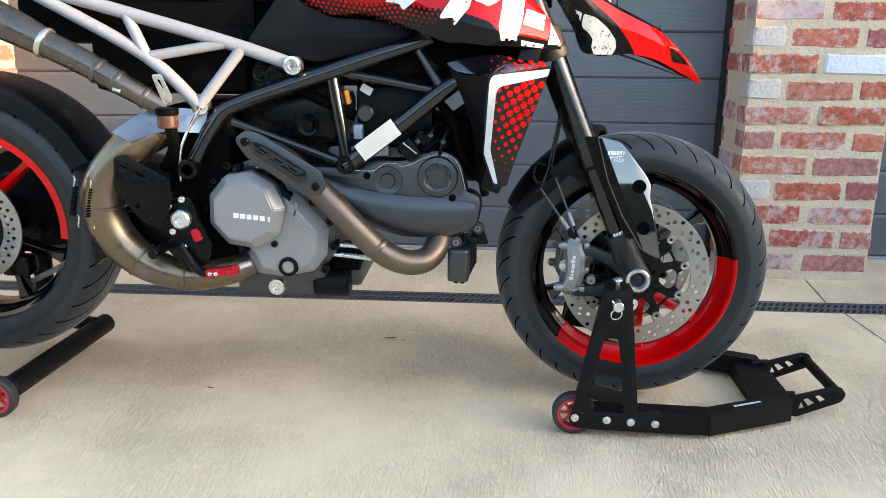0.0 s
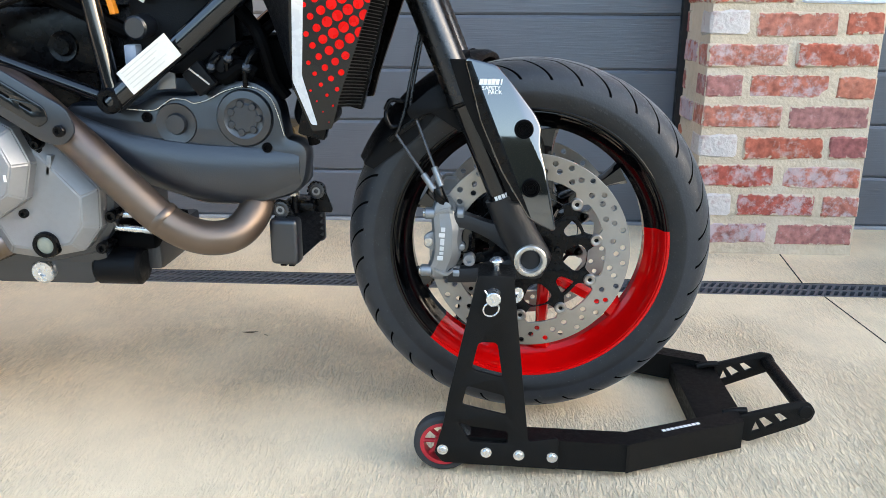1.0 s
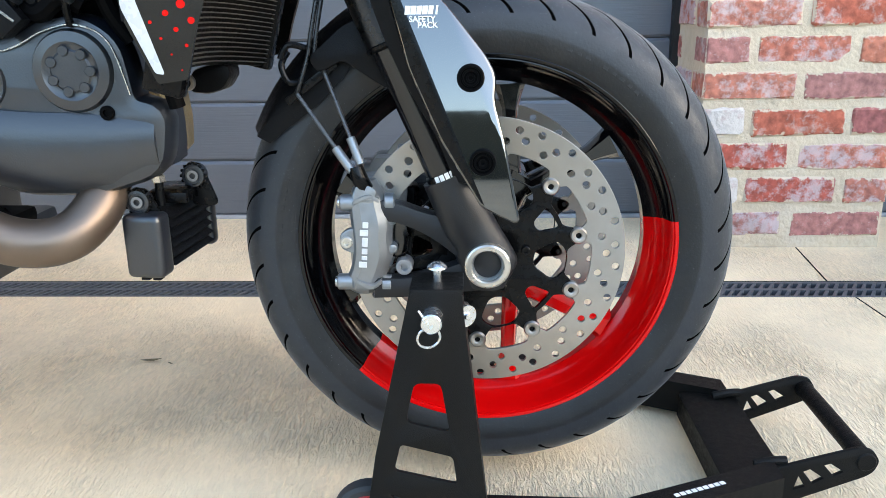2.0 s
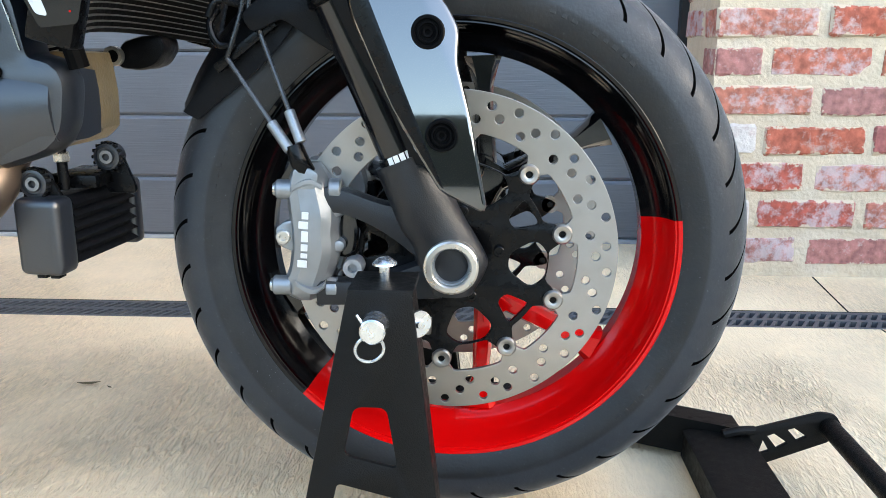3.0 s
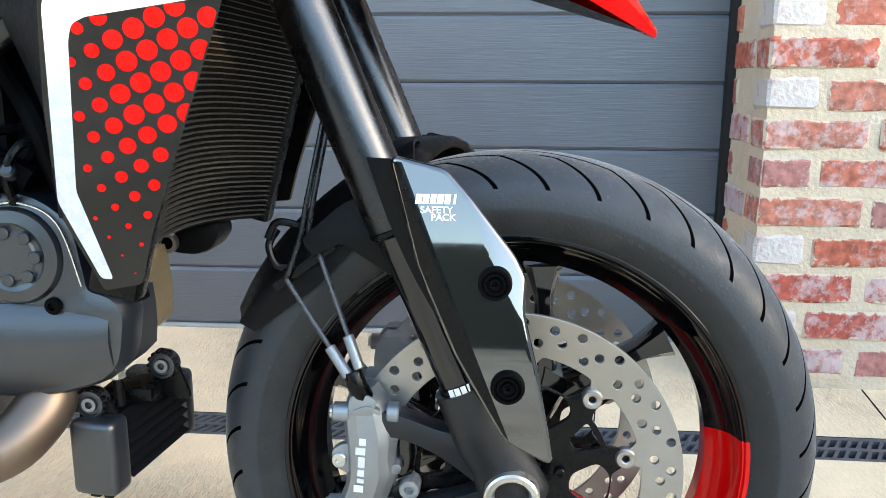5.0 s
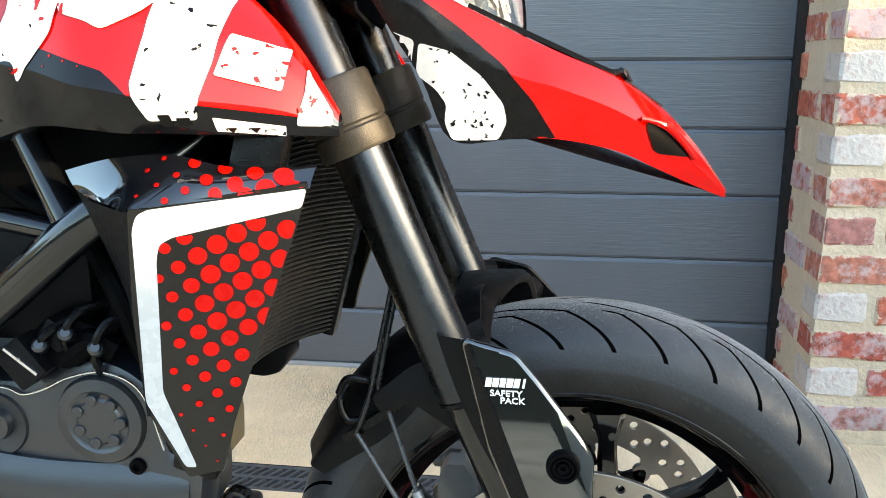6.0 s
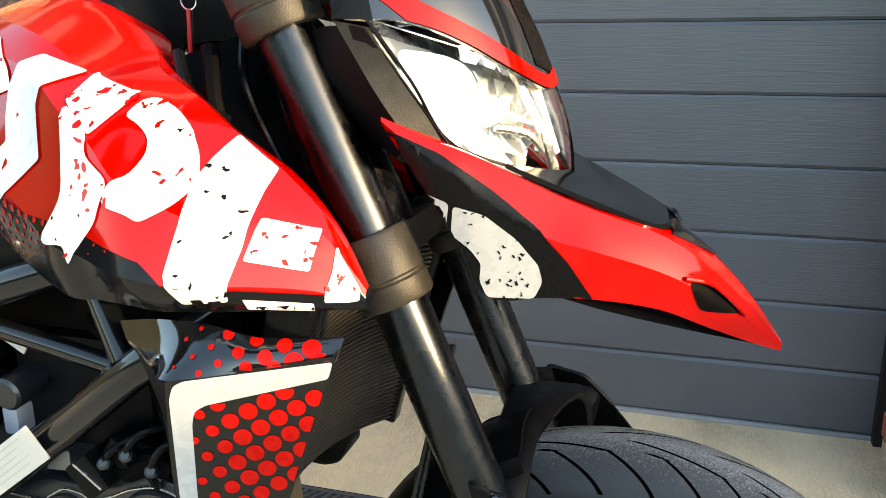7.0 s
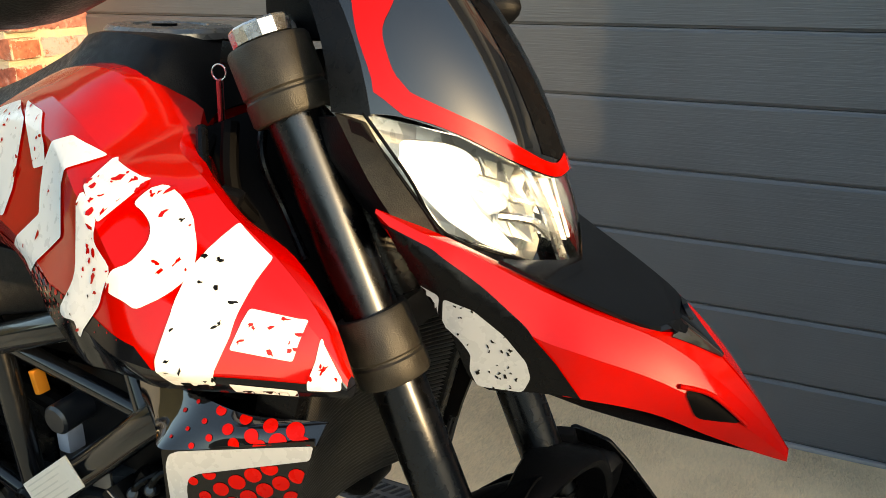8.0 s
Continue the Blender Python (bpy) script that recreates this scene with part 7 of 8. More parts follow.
    part("pulley_cap", lathe([(0, 0.006), (0.014, 0.006), (0.016, 0.0), (0.030, 0.003), (0.033, -0.004), (0.033, -0.02), (0, -0.02)], (-0.532, -0.150, 0.530), (0, -1, 0), 36, closed=False), ENGINE_BLACK, bc)
    part("cover_screw", hexagon_bolt((-0.397, -0.149, 0.497), 0.0075, 0.006), DARK_VOID, bc)
    part("cover_screw", hexagon_bolt((-0.575, -0.150, 0.540), 0.0075, 0.006), DARK_VOID, bc)
    part("cover_bead", tube([(-0.612, -0.152, 0.552), (-0.566, -0.152, 0.550), (-0.550, -0.152, 0.558), (-0.534, -0.152, 0.567), (-0.515, -0.152, 0.566), (-0.501, -0.152, 0.561), (-0.480, -0.152, 0.567), (-0.453, -0.152, 0.580), (-0.419, -0.152, 0.586), (-0.387, -0.152, 0.569), (-0.370, -0.152, 0.515)], 0.0011, 6), ZINC, bc)
    head = part("front_head", loft([[(-0.437, y, 0.512), (-0.380, y, 0.512), (-0.374, y, 0.470), (-0.376, y, 0.434), (-0.392, y, 0.420), (-0.437, y, 0.424)] for y in (-0.050, -0.042, 0.040)], 1, 3, True, True, 0.25), BRONZE, case, "bronze cylinder head")
    part("head_rib", lathe([(0.0240, 0.004), (0.0310, 0.004), (0.0320, -0.004), (0.0230, -0.004)], (-0.414, -0.049, 0.466), (0, -1, 0), 36, a0=-70, a1=70), BRONZE, head)
    part("head_boss", rod((-0.384, -0.052, 0.434), (-0.384, 0.0, 0.434), 0.0085, segments=16), BRONZE, head)
    part("head_screw", hexagon_bolt((-0.420, -0.052, 0.430), 0.0065, 0.005), STEEL, head)
    part("ribbed_cover", joined(side_plate(round_corners([(-0.462, 0.430), (-0.466, 0.488), (-0.452, 0.506), (-0.436, 0.506), (-0.436, 0.430)], 0.004), -0.064, thick=0.020, bevel=0.002), *[box(-0.464, -0.437, -0.0775, -0.072, z, z + 0.003, 0.001, 1) for z in (0.448, 0.466, 0.484)]), MATT_BLACK, head)
    sensor = part("head_sensor", turned(box(-0.017, 0.017, -0.014, 0.014, -0.014, 0.014, 0.004), pose(-0.413, -0.020, 0.513, 0, -12, 10)), PLASTIC, head, "black plug on the cylinder head")
    for k in range(3):
        part("print_bar", turned(box(0.000 - 0.004 * (k == 1), 0.012, -0.0146, -0.0141, -0.009 + 0.006 * k, -0.006 + 0.006 * k), pose(-0.413, -0.020, 0.513, 0, -12, 10)), GREY_PRINT, sensor)
    # near-black box darkens the gap behind the frame tubes
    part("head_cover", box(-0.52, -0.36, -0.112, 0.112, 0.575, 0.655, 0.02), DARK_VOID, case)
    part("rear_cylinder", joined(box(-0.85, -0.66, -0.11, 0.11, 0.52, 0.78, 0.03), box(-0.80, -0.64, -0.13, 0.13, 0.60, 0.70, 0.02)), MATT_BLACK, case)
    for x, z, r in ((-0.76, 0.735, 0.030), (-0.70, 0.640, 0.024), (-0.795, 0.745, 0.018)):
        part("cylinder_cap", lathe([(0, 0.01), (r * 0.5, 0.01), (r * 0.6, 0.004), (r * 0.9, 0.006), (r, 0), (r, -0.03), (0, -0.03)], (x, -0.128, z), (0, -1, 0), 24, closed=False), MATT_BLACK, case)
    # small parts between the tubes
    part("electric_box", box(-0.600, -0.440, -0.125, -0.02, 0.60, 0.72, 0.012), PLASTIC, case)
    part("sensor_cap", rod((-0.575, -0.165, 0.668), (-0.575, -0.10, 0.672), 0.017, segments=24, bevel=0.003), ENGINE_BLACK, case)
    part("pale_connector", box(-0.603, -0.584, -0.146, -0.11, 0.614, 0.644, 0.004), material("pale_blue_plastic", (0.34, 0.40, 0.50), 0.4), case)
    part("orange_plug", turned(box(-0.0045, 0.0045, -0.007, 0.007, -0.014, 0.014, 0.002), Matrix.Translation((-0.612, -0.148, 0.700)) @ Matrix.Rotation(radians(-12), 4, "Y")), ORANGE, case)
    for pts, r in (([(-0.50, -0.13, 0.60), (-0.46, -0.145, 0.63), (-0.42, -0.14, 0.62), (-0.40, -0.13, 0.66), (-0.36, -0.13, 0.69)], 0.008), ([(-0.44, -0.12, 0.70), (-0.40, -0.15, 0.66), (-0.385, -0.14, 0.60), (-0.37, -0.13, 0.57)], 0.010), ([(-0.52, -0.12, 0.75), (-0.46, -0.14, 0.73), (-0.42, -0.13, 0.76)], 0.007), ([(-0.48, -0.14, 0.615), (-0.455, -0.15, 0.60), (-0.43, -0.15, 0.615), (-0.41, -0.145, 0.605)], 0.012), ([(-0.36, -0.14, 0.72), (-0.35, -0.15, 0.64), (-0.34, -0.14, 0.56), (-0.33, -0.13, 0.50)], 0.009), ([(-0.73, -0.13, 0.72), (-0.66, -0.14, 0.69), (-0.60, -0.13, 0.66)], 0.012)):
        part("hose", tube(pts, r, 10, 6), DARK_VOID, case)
    part("pale_panel", side_plate([(-0.560, 0.580), (-0.532, 0.582), (-0.532, 0.602), (-0.548, 0.606)], -0.140, thick=0.004), CALIPER, case)
    plug = part("coil_plug", turned(box(-0.016, 0.016, -0.012, 0.012, -0.020, 0.020, 0.003), pose(-0.486, -0.160, 0.598, 0, -38, 0)), PLASTIC, case)
    part("plug_clip", turned(box(-0.018, 0.018, -0.014, -0.011, 0.003, 0.0055), pose(-0.486, -0.160, 0.598, 0, 38, 0)), ZINC, plug)
    for k in range(3):
        x0, z0 = -0.476 + 0.026 * k, 0.606 + 0.012 * (k % 2)
        part("loom_branch", tube([(x0, -0.150, z0 - 0.02), (x0 + 0.006, -0.166, z0 + 0.006), (x0 + 0.018, -0.160, z0 + 0.022 + 0.004 * k), (x0 + 0.035, -0.140, z0 + 0.03)], 0.0042, 8, 6), MATT_BLACK, case)
        part("loom_joint", lathe([(0, 0.006), (0.004, 0.006), (0.0065, 0.004), (0.0065, -0.006), (0, -0.006)], (x0 + 0.008, -0.166, z0 + 0.008), (0.3, -0.8, 0.5), 14, closed=False), ENGINE_BLACK, case)
    part("coil_block", turned(box(-0.018, 0.018, -0.015, 0.015, -0.012, 0.012, 0.003), pose(-0.455, -0.145, 0.618, 0, 35, 0)), PLASTIC, case)
    for z0, z1 in ((0.386, 0.375), (0.364, 0.349)):
        part("link_rod", rod((-0.665, -0.128, z0), (-0.550, -0.110, z1), 0.0058, segments=12), ZINC, case, "bright link rod")
        part("rod_end", lathe([(0, 0.005), (0.006, 0.005), (0.0095, 0.003), (0.0095, -0.008), (0, -0.008)], (-0.556, -0.112, z1), (0, -1, 0), 18, closed=False), MATT_BLACK, case)
    part("lower_bracket", box(-0.665, -0.600, -0.11, 0.05, 0.320, 0.352, 0.01), DARK_VOID, case)
    # oil cooler hung in front of the engine: two rounded end caps, louvres between, two toothed rubber mounts
    m = Matrix.Translation((-0.368, 0.020, 0.345)) @ Matrix.Rotation(radians(-6), 4, "Z")
    reg = part("oil_cooler", turned(box(-0.019, 0.015, -0.132, -0.012, -0.033, 0.033, 0.003), m), PLASTIC, bike, "small finned black oil cooler")
    for y0, y1 in ((-0.157, -0.126), (-0.020, 0.000)):
        part("end_cap", turned(box(-0.0235, 0.0220, y0, y1, -0.0370, 0.0370, 0.0095, 4), m), ENGINE_BLACK, reg, "rounded cooler end cap")
    for i in range(6):
        z = -0.0295 + 0.0113 * i
        fin = loft([[(0.012, y, z + 0.0080), (0.0205, y, z + 0.0015), (0.0215, y, z), (0.012, y, z + 0.0045)] for y in (-0.127, -0.017)], 1, 1, True, True, 0.0)
        part("louvre", turned(fin, m), PLASTIC, reg)
    part("cap_foot", turned(joined(box(-0.010, 0.000, -0.150, -0.138, -0.0405, -0.036, 0.001), box(0.004, 0.013, -0.150, -0.138, -0.0405, -0.036, 0.001)), m), MATT_BLACK, reg)
    for x, y, z, low in ((-0.390, -0.118, 0.394, 0.372), (-0.345, -0.060, 0.412, 0.376)):
        ear = [(x - 0.014, z + 0.004), (x - 0.006, z + 0.014), (x + 0.007, z + 0.011), (x + 0.022, low + 0.006), (x + 0.022, low), (x - 0.004, low)]
        part("mount_ear", side_plate(round_corners(ear, 0.004), y + 0.006, thick=0.006, bevel=0.0015), MATT_BLACK, reg)
        mount = part("rubber_mount", lathe([(0, 0.002), (0.0035, 0.002), (0.0040, 0.0060), (0.0070, 0.0060), (0.0075, 0.0035), (0.0100, 0.0035), (0.0105, 0.0055), (0.0130, 0.0050), (0.0135, -0.010), (0, -0.010)], (x, y, z), (0, -1, 0), 28, closed=False), ENGINE_BLACK, reg)
        for k in range(14):
            a = 2 * math.pi * k / 14
            part("mount_tooth", turned(box(-0.0016, 0.0016, -0.0046, 0.001, -0.0016, 0.0016, 0.0004, 1), Matrix.Translation((x + 0.0138 * math.cos(a), y, z + 0.0138 * math.sin(a)))), MATT_BLACK, mount)
        part("mount_washer", lathe([(0.0036, 0.0064), (0.0066, 0.0064), (0.0066, 0.0058), (0.0036, 0.0058)], (x, y, z), (0, -1, 0), 24), CALIPER, mount)
    part("cooler_bracket", box(-0.395, -0.345, -0.09, -0.02, 0.384, 0.398, 0.005), MATT_BLACK, reg)
    part("mount_pin", rod((-0.372, -0.10, 0.385), (-0.372, -0.10, 0.425), 0.005), MATT_BLACK, reg)
    part("pin_nut", rod((-0.372, -0.10, 0.412), (-0.372, -0.10, 0.421), 0.008, segments=6), STEEL, reg)


engine()


def exhaust():
    ex = part("exhaust_header", tube([(-0.815, -0.150, 0.600), (-0.735, -0.195, 0.575), (-0.655, -0.200, 0.505), (-0.600, -0.200, 0.448), (-0.545, -0.195, 0.393), (-0.495, -0.185, 0.366), (-0.452, -0.165, 0.366), (-0.428, -0.135, 0.392), (-0.425, -0.10, 0.430)], 0.0262, 22, 8), PIPE, bike, "heat-tinted steel header pipe")
    part("weld_bead", lathe([(0.0258, -0.006), (0.0272, -0.003), (0.0272, 0.003), (0.0258, 0.006)], (-0.548, -0.196, 0.397), (-0.7, 0, 0.7), 24), PIPE, ex)
    sh = [(-0.822, 0.622), (-0.800, 0.638), (-0.775, 0.632), (-0.655, 0.560), (-0.645, 0.530), (-0.664, 0.512), (-0.690, 0.516), (-0.800, 0.588)]
    shield = part("heat_shield", side_plate(sh, -0.234, thick=0.006, bevel=0.0028, rounded=0.010), ENGINE_BLACK, ex, "slotted black heat shield")
    rim = [(-0.790, 0.620), (-0.768, 0.616), (-0.684, 0.563), (-0.680, 0.545), (-0.694, 0.536), (-0.788, 0.595)]
    slots = [[(x + a * 0.849 + b * 0.529, z - a * 0.529 + b * 0.849) for a, b in ((-0.010, -0.0028), (0.008, -0.0028), (0.011, 0.0), (0.008, 0.0028), (-0.010, 0.0028), (-0.012, 0.0))] for x, z in ((-0.766, 0.599), (-0.737, 0.581), (-0.708, 0.563))]
    part("shield_panel", side_plate(rim, -0.2375, slots, thick=0.004, bevel=0.0012, rounded=0.006), FRAME_PAINT, shield)
    # near-black sheet stands for the shade inside the slots
    part("slot_shade", side_plate(shrunk(rim, (-0.735, 0.578), 0.94), -0.2372, thick=0.001), DARK_VOID, shield)
    for x, z in ((-0.802, 0.618), (-0.664, 0.531)):
        part("shield_bolt", hexagon_bolt((x, -0.238, z), 0.0085, 0.007), MATT_BLACK, shield)
    part("exhaust_collector", tube([(-0.980, -0.150, 0.640), (-1.050, -0.185, 0.600), (-1.115, -0.195, 0.520), (-1.112, -0.195, 0.430), (-1.050, -0.190, 0.356), (-0.960, -0.180, 0.322), (-0.880, -0.160, 0.328), (-0.82, -0.12, 0.345)], [0.034, 0.040, 0.042, 0.042, 0.038, 0.032, 0.030, 0.028], 22, 8), PIPE_GOLD, bike, "golden heat-tinted exhaust collector")
    part("exhaust_collector", tube([(-1.005, -0.13, 0.650), (-1.085, -0.165, 0.590), (-1.148, -0.17, 0.500), (-1.140, -0.17, 0.430)], 0.030, 18, 8), PIPE, bike)
    part("tail_heat_plate", loft([[(-1.085, -0.205, 0.628), (-1.035, -0.235, 0.612)], [(-1.020, -0.195, 0.668), (-0.985, -0.215, 0.630)], [(-0.945, -0.180, 0.676), (-0.925, -0.190, 0.628)], [(-0.895, -0.175, 0.668), (-0.905, -0.180, 0.625)]], 3, 3, False, False, 0.3), HEAT_PLATE, bike, "bright folded heat plate")
    # coil springs that pull the pipe joints together
    for x, z in ((-1.158, 0.540), (-1.124, 0.536)):
        coil = [(x + 0.0055 * math.cos(1.6 * i) - 0.0003 * i, -0.232 - 0.0055 * math.sin(1.6 * i), z - 0.020 - 0.0014 * i) for i in range(44)]
        sp = part("exhaust_spring", tube(coil, 0.0021, 6, 2), DARK_VOID, bike)
        for z0, z1 in ((z, z - 0.022), (z - 0.080, z - 0.104)):
            part("spring_hook", tube([(x - 0.006, -0.224, z0), (x + 0.001, -0.234, z0 - 0.004), (x - 0.002, -0.234, z1 + 0.004), (x - 0.002, -0.232, z1)], 0.0018, 6, 4), ZINC, sp)
    for c, d, r in (((-1.118, -0.195, 0.475), (0.05, 0, 1), 0.042), ((-1.052, -0.190, 0.358), (0.75, 0, -0.55), 0.038), ((-0.958, -0.180, 0.322), (1, 0, -0.05), 0.032), ((-1.128, -0.168, 0.525), (0.25, 0, 1), 0.031)):
        part("weld_bead", lathe([(r - 0.001, -0.003), (r + 0.0022, -0.0015), (r + 0.0022, 0.0015), (r - 0.001, 0.003)], c, d, 24), PIPE_GOLD, ex)
    muf = part("muffler", tube([(-0.975, -0.190, 0.676), (-1.030, -0.205, 0.709), (-1.078, -0.212, 0.739), (-1.132, -0.215, 0.770), (-1.198, -0.218, 0.803)], [0.0195, 0.0215, 0.0235, 0.0255, 0.0270], 24, 5), MUFFLER, bike, "steel pipe up to the silencer")
    part("silencer_bracket", side_plate([(-0.992, 0.742), (-0.974, 0.744), (-0.955, 0.700), (-0.958, 0.684), (-0.972, 0.684)], -0.206, [[(-0.984, 0.734), (-0.976, 0.735), (-0.966, 0.704)]], thick=0.003, rounded=0.004), STEEL, muf, "pressed steel silencer bracket")
    for c, r in (((-1.096, -0.213, 0.749), 0.0268), ((-1.060, -0.210, 0.728), 0.0245), ((-1.010, -0.200, 0.697), 0.0232)):
        ring = part("pipe_ring", lathe([(r - 0.004, -0.005), (r - 0.001, -0.005), (r, -0.003), (r, 0.003), (r - 0.001, 0.005), (r - 0.004, 0.005)], c, (-0.85, 0, 0.52), 26), MUFFLER, muf)
    part("ring_screw", rod((-1.060, -0.236, 0.716), (-1.045, -0.236, 0.712), 0.004, segments=10), ZINC, ring)
    part("silencer", tube([(-1.196, -0.218, 0.802), (-1.280, -0.220, 0.844), (-1.50, -0.225, 0.945)], [0.0275, 0.0350, 0.0420], 28, 5), MUFFLER, muf)
    part("pipe_clamp", lathe([(0.026, -0.005), (0.0300, -0.005), (0.0310, -0.002), (0.0310, 0.002), (0.0300, 0.005), (0.026, 0.005)], (-1.196, -0.218, 0.802), (-0.9, 0, 0.45), 30), STEEL, muf)


exhaust()


def rearset():
    pl = [(-1.070, 0.582), (-1.050, 0.588), (-0.962, 0.540), (-0.956, 0.500), (-0.985, 0.440), (-1.020, 0.450), (-1.075, 0.515)]
    p = part("heel_guard", side_plate(pl, -0.236, [[(-1.062, 0.573), (-1.042, 0.564), (-1.045, 0.556), (-1.064, 0.565)], [(-1.030, 0.557), (-1.008, 0.546), (-1.011, 0.538), (-1.033, 0.549)], circle(-1.030, 0.482, 0.006, 10)], thick=0.004, rounded=0.008), MATT_BLACK, bike, "black heel guard plate")
    part("footpeg_plate", side_plate([(-0.975, 0.490), (-0.930, 0.500), (-0.915, 0.450), (-0.890, 0.400), (-0.905, 0.360), (-0.945, 0.350), (-0.985, 0.395), (-0.955, 0.430)], -0.215, thick=0.012, bevel=0.003, rounded=0.01), MATT_BLACK, bike)
    part("pivot_bolt", lathe([(0, 0.006), (0.008, 0.006), (0.009, 0.012), (0.016, 0.012), (0.020, 0.008), (0.020, -0.02), (0, -0.02)], (-0.946, -0.226, 0.456), (0, -1, 0), 28, closed=False), ZINC, bike, "bright swingarm pivot bolt")
    for x, z in ((-0.942, 0.497), (-0.970, 0.483), (-0.965, 0.430), (-0.945, 0.397), (-0.990, 0.392)):
        part("small_bolt", hexagon_bolt((x, -0.224, z), 0.007, 0.007), ZINC, bike)
    part("red_link", side_plate([(-0.930, 0.432), (-0.915, 0.436), (-0.905, 0.414), (-0.922, 0.408)], -0.222, thick=0.008, rounded=0.006), RED_ANOD, bike, "red anodised lever link")
    lev = part("gear_lever", tube([(-0.950, -0.228, 0.400), (-0.915, -0.236, 0.352), (-0.880, -0.240, 0.345)], 0.009, 12), MATT_BLACK, bike)
    part("lever_tip", turned(box(-0.034, 0.034, -0.009, 0.009, -0.009, 0.009, 0.003), Matrix.Translation((-0.862, -0.240, 0.352)) @ Matrix.Rotation(radians(-9), 4, "Y")), RED_ANOD, lev, "red anodised gear lever tip")
    for x in (-0.886, -0.874):
        part("tip_bolt", hexagon_bolt((x, -0.248, 0.348), 0.0045, 0.004), ZINC, lev)
    part("peg", rod((-0.985, -0.22, 0.397), (-0.985, -0.29, 0.397), 0.010), MATT_BLACK, bike)
    part("brake_reservoir", rod((-0.955, -0.235, 0.642), (-0.955, -0.235, 0.668), 0.0205, segments=24), BROWN_BOTTLE, bike, "brown fluid reservoir")
    part("reservoir_cap", rod((-0.955, -0.235, 0.667), (-0.955, -0.235, 0.681), 0.0222, segments=24), DARK_VOID, bike)
    part("reservoir_strut", tube([(-0.950, -0.235, 0.642), (-0.952, -0.222, 0.60), (-0.985, -0.19, 0.555)], 0.012, 10), DARK_VOID, bike)
    part("reservoir_strut", tube([(-0.905, -0.19, 0.68), (-0.945, -0.2, 0.60), (-0.952, -0.2, 0.53)], 0.0032, 8), ZINC, bike)
    # plain near-black block, fills the shaded space inside the frame
    part("inner_dark_fill", box(-1.00, -0.86, -0.15, 0.15, 0.33, 0.68, 0.02), DARK_VOID, bike)


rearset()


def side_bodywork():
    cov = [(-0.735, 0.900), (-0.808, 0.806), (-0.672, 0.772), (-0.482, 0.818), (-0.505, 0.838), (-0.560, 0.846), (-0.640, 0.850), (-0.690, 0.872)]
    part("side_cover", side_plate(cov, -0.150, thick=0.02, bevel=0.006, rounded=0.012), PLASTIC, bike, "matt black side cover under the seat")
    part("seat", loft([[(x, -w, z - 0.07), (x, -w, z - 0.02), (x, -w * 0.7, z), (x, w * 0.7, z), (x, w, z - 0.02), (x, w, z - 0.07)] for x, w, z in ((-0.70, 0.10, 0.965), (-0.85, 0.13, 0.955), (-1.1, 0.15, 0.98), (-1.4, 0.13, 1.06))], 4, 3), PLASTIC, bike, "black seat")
    # two near-black boxes stand for the shade under the seat
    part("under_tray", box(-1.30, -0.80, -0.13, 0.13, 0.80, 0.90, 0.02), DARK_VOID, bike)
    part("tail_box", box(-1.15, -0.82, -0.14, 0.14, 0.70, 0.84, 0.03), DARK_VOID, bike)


side_bodywork()


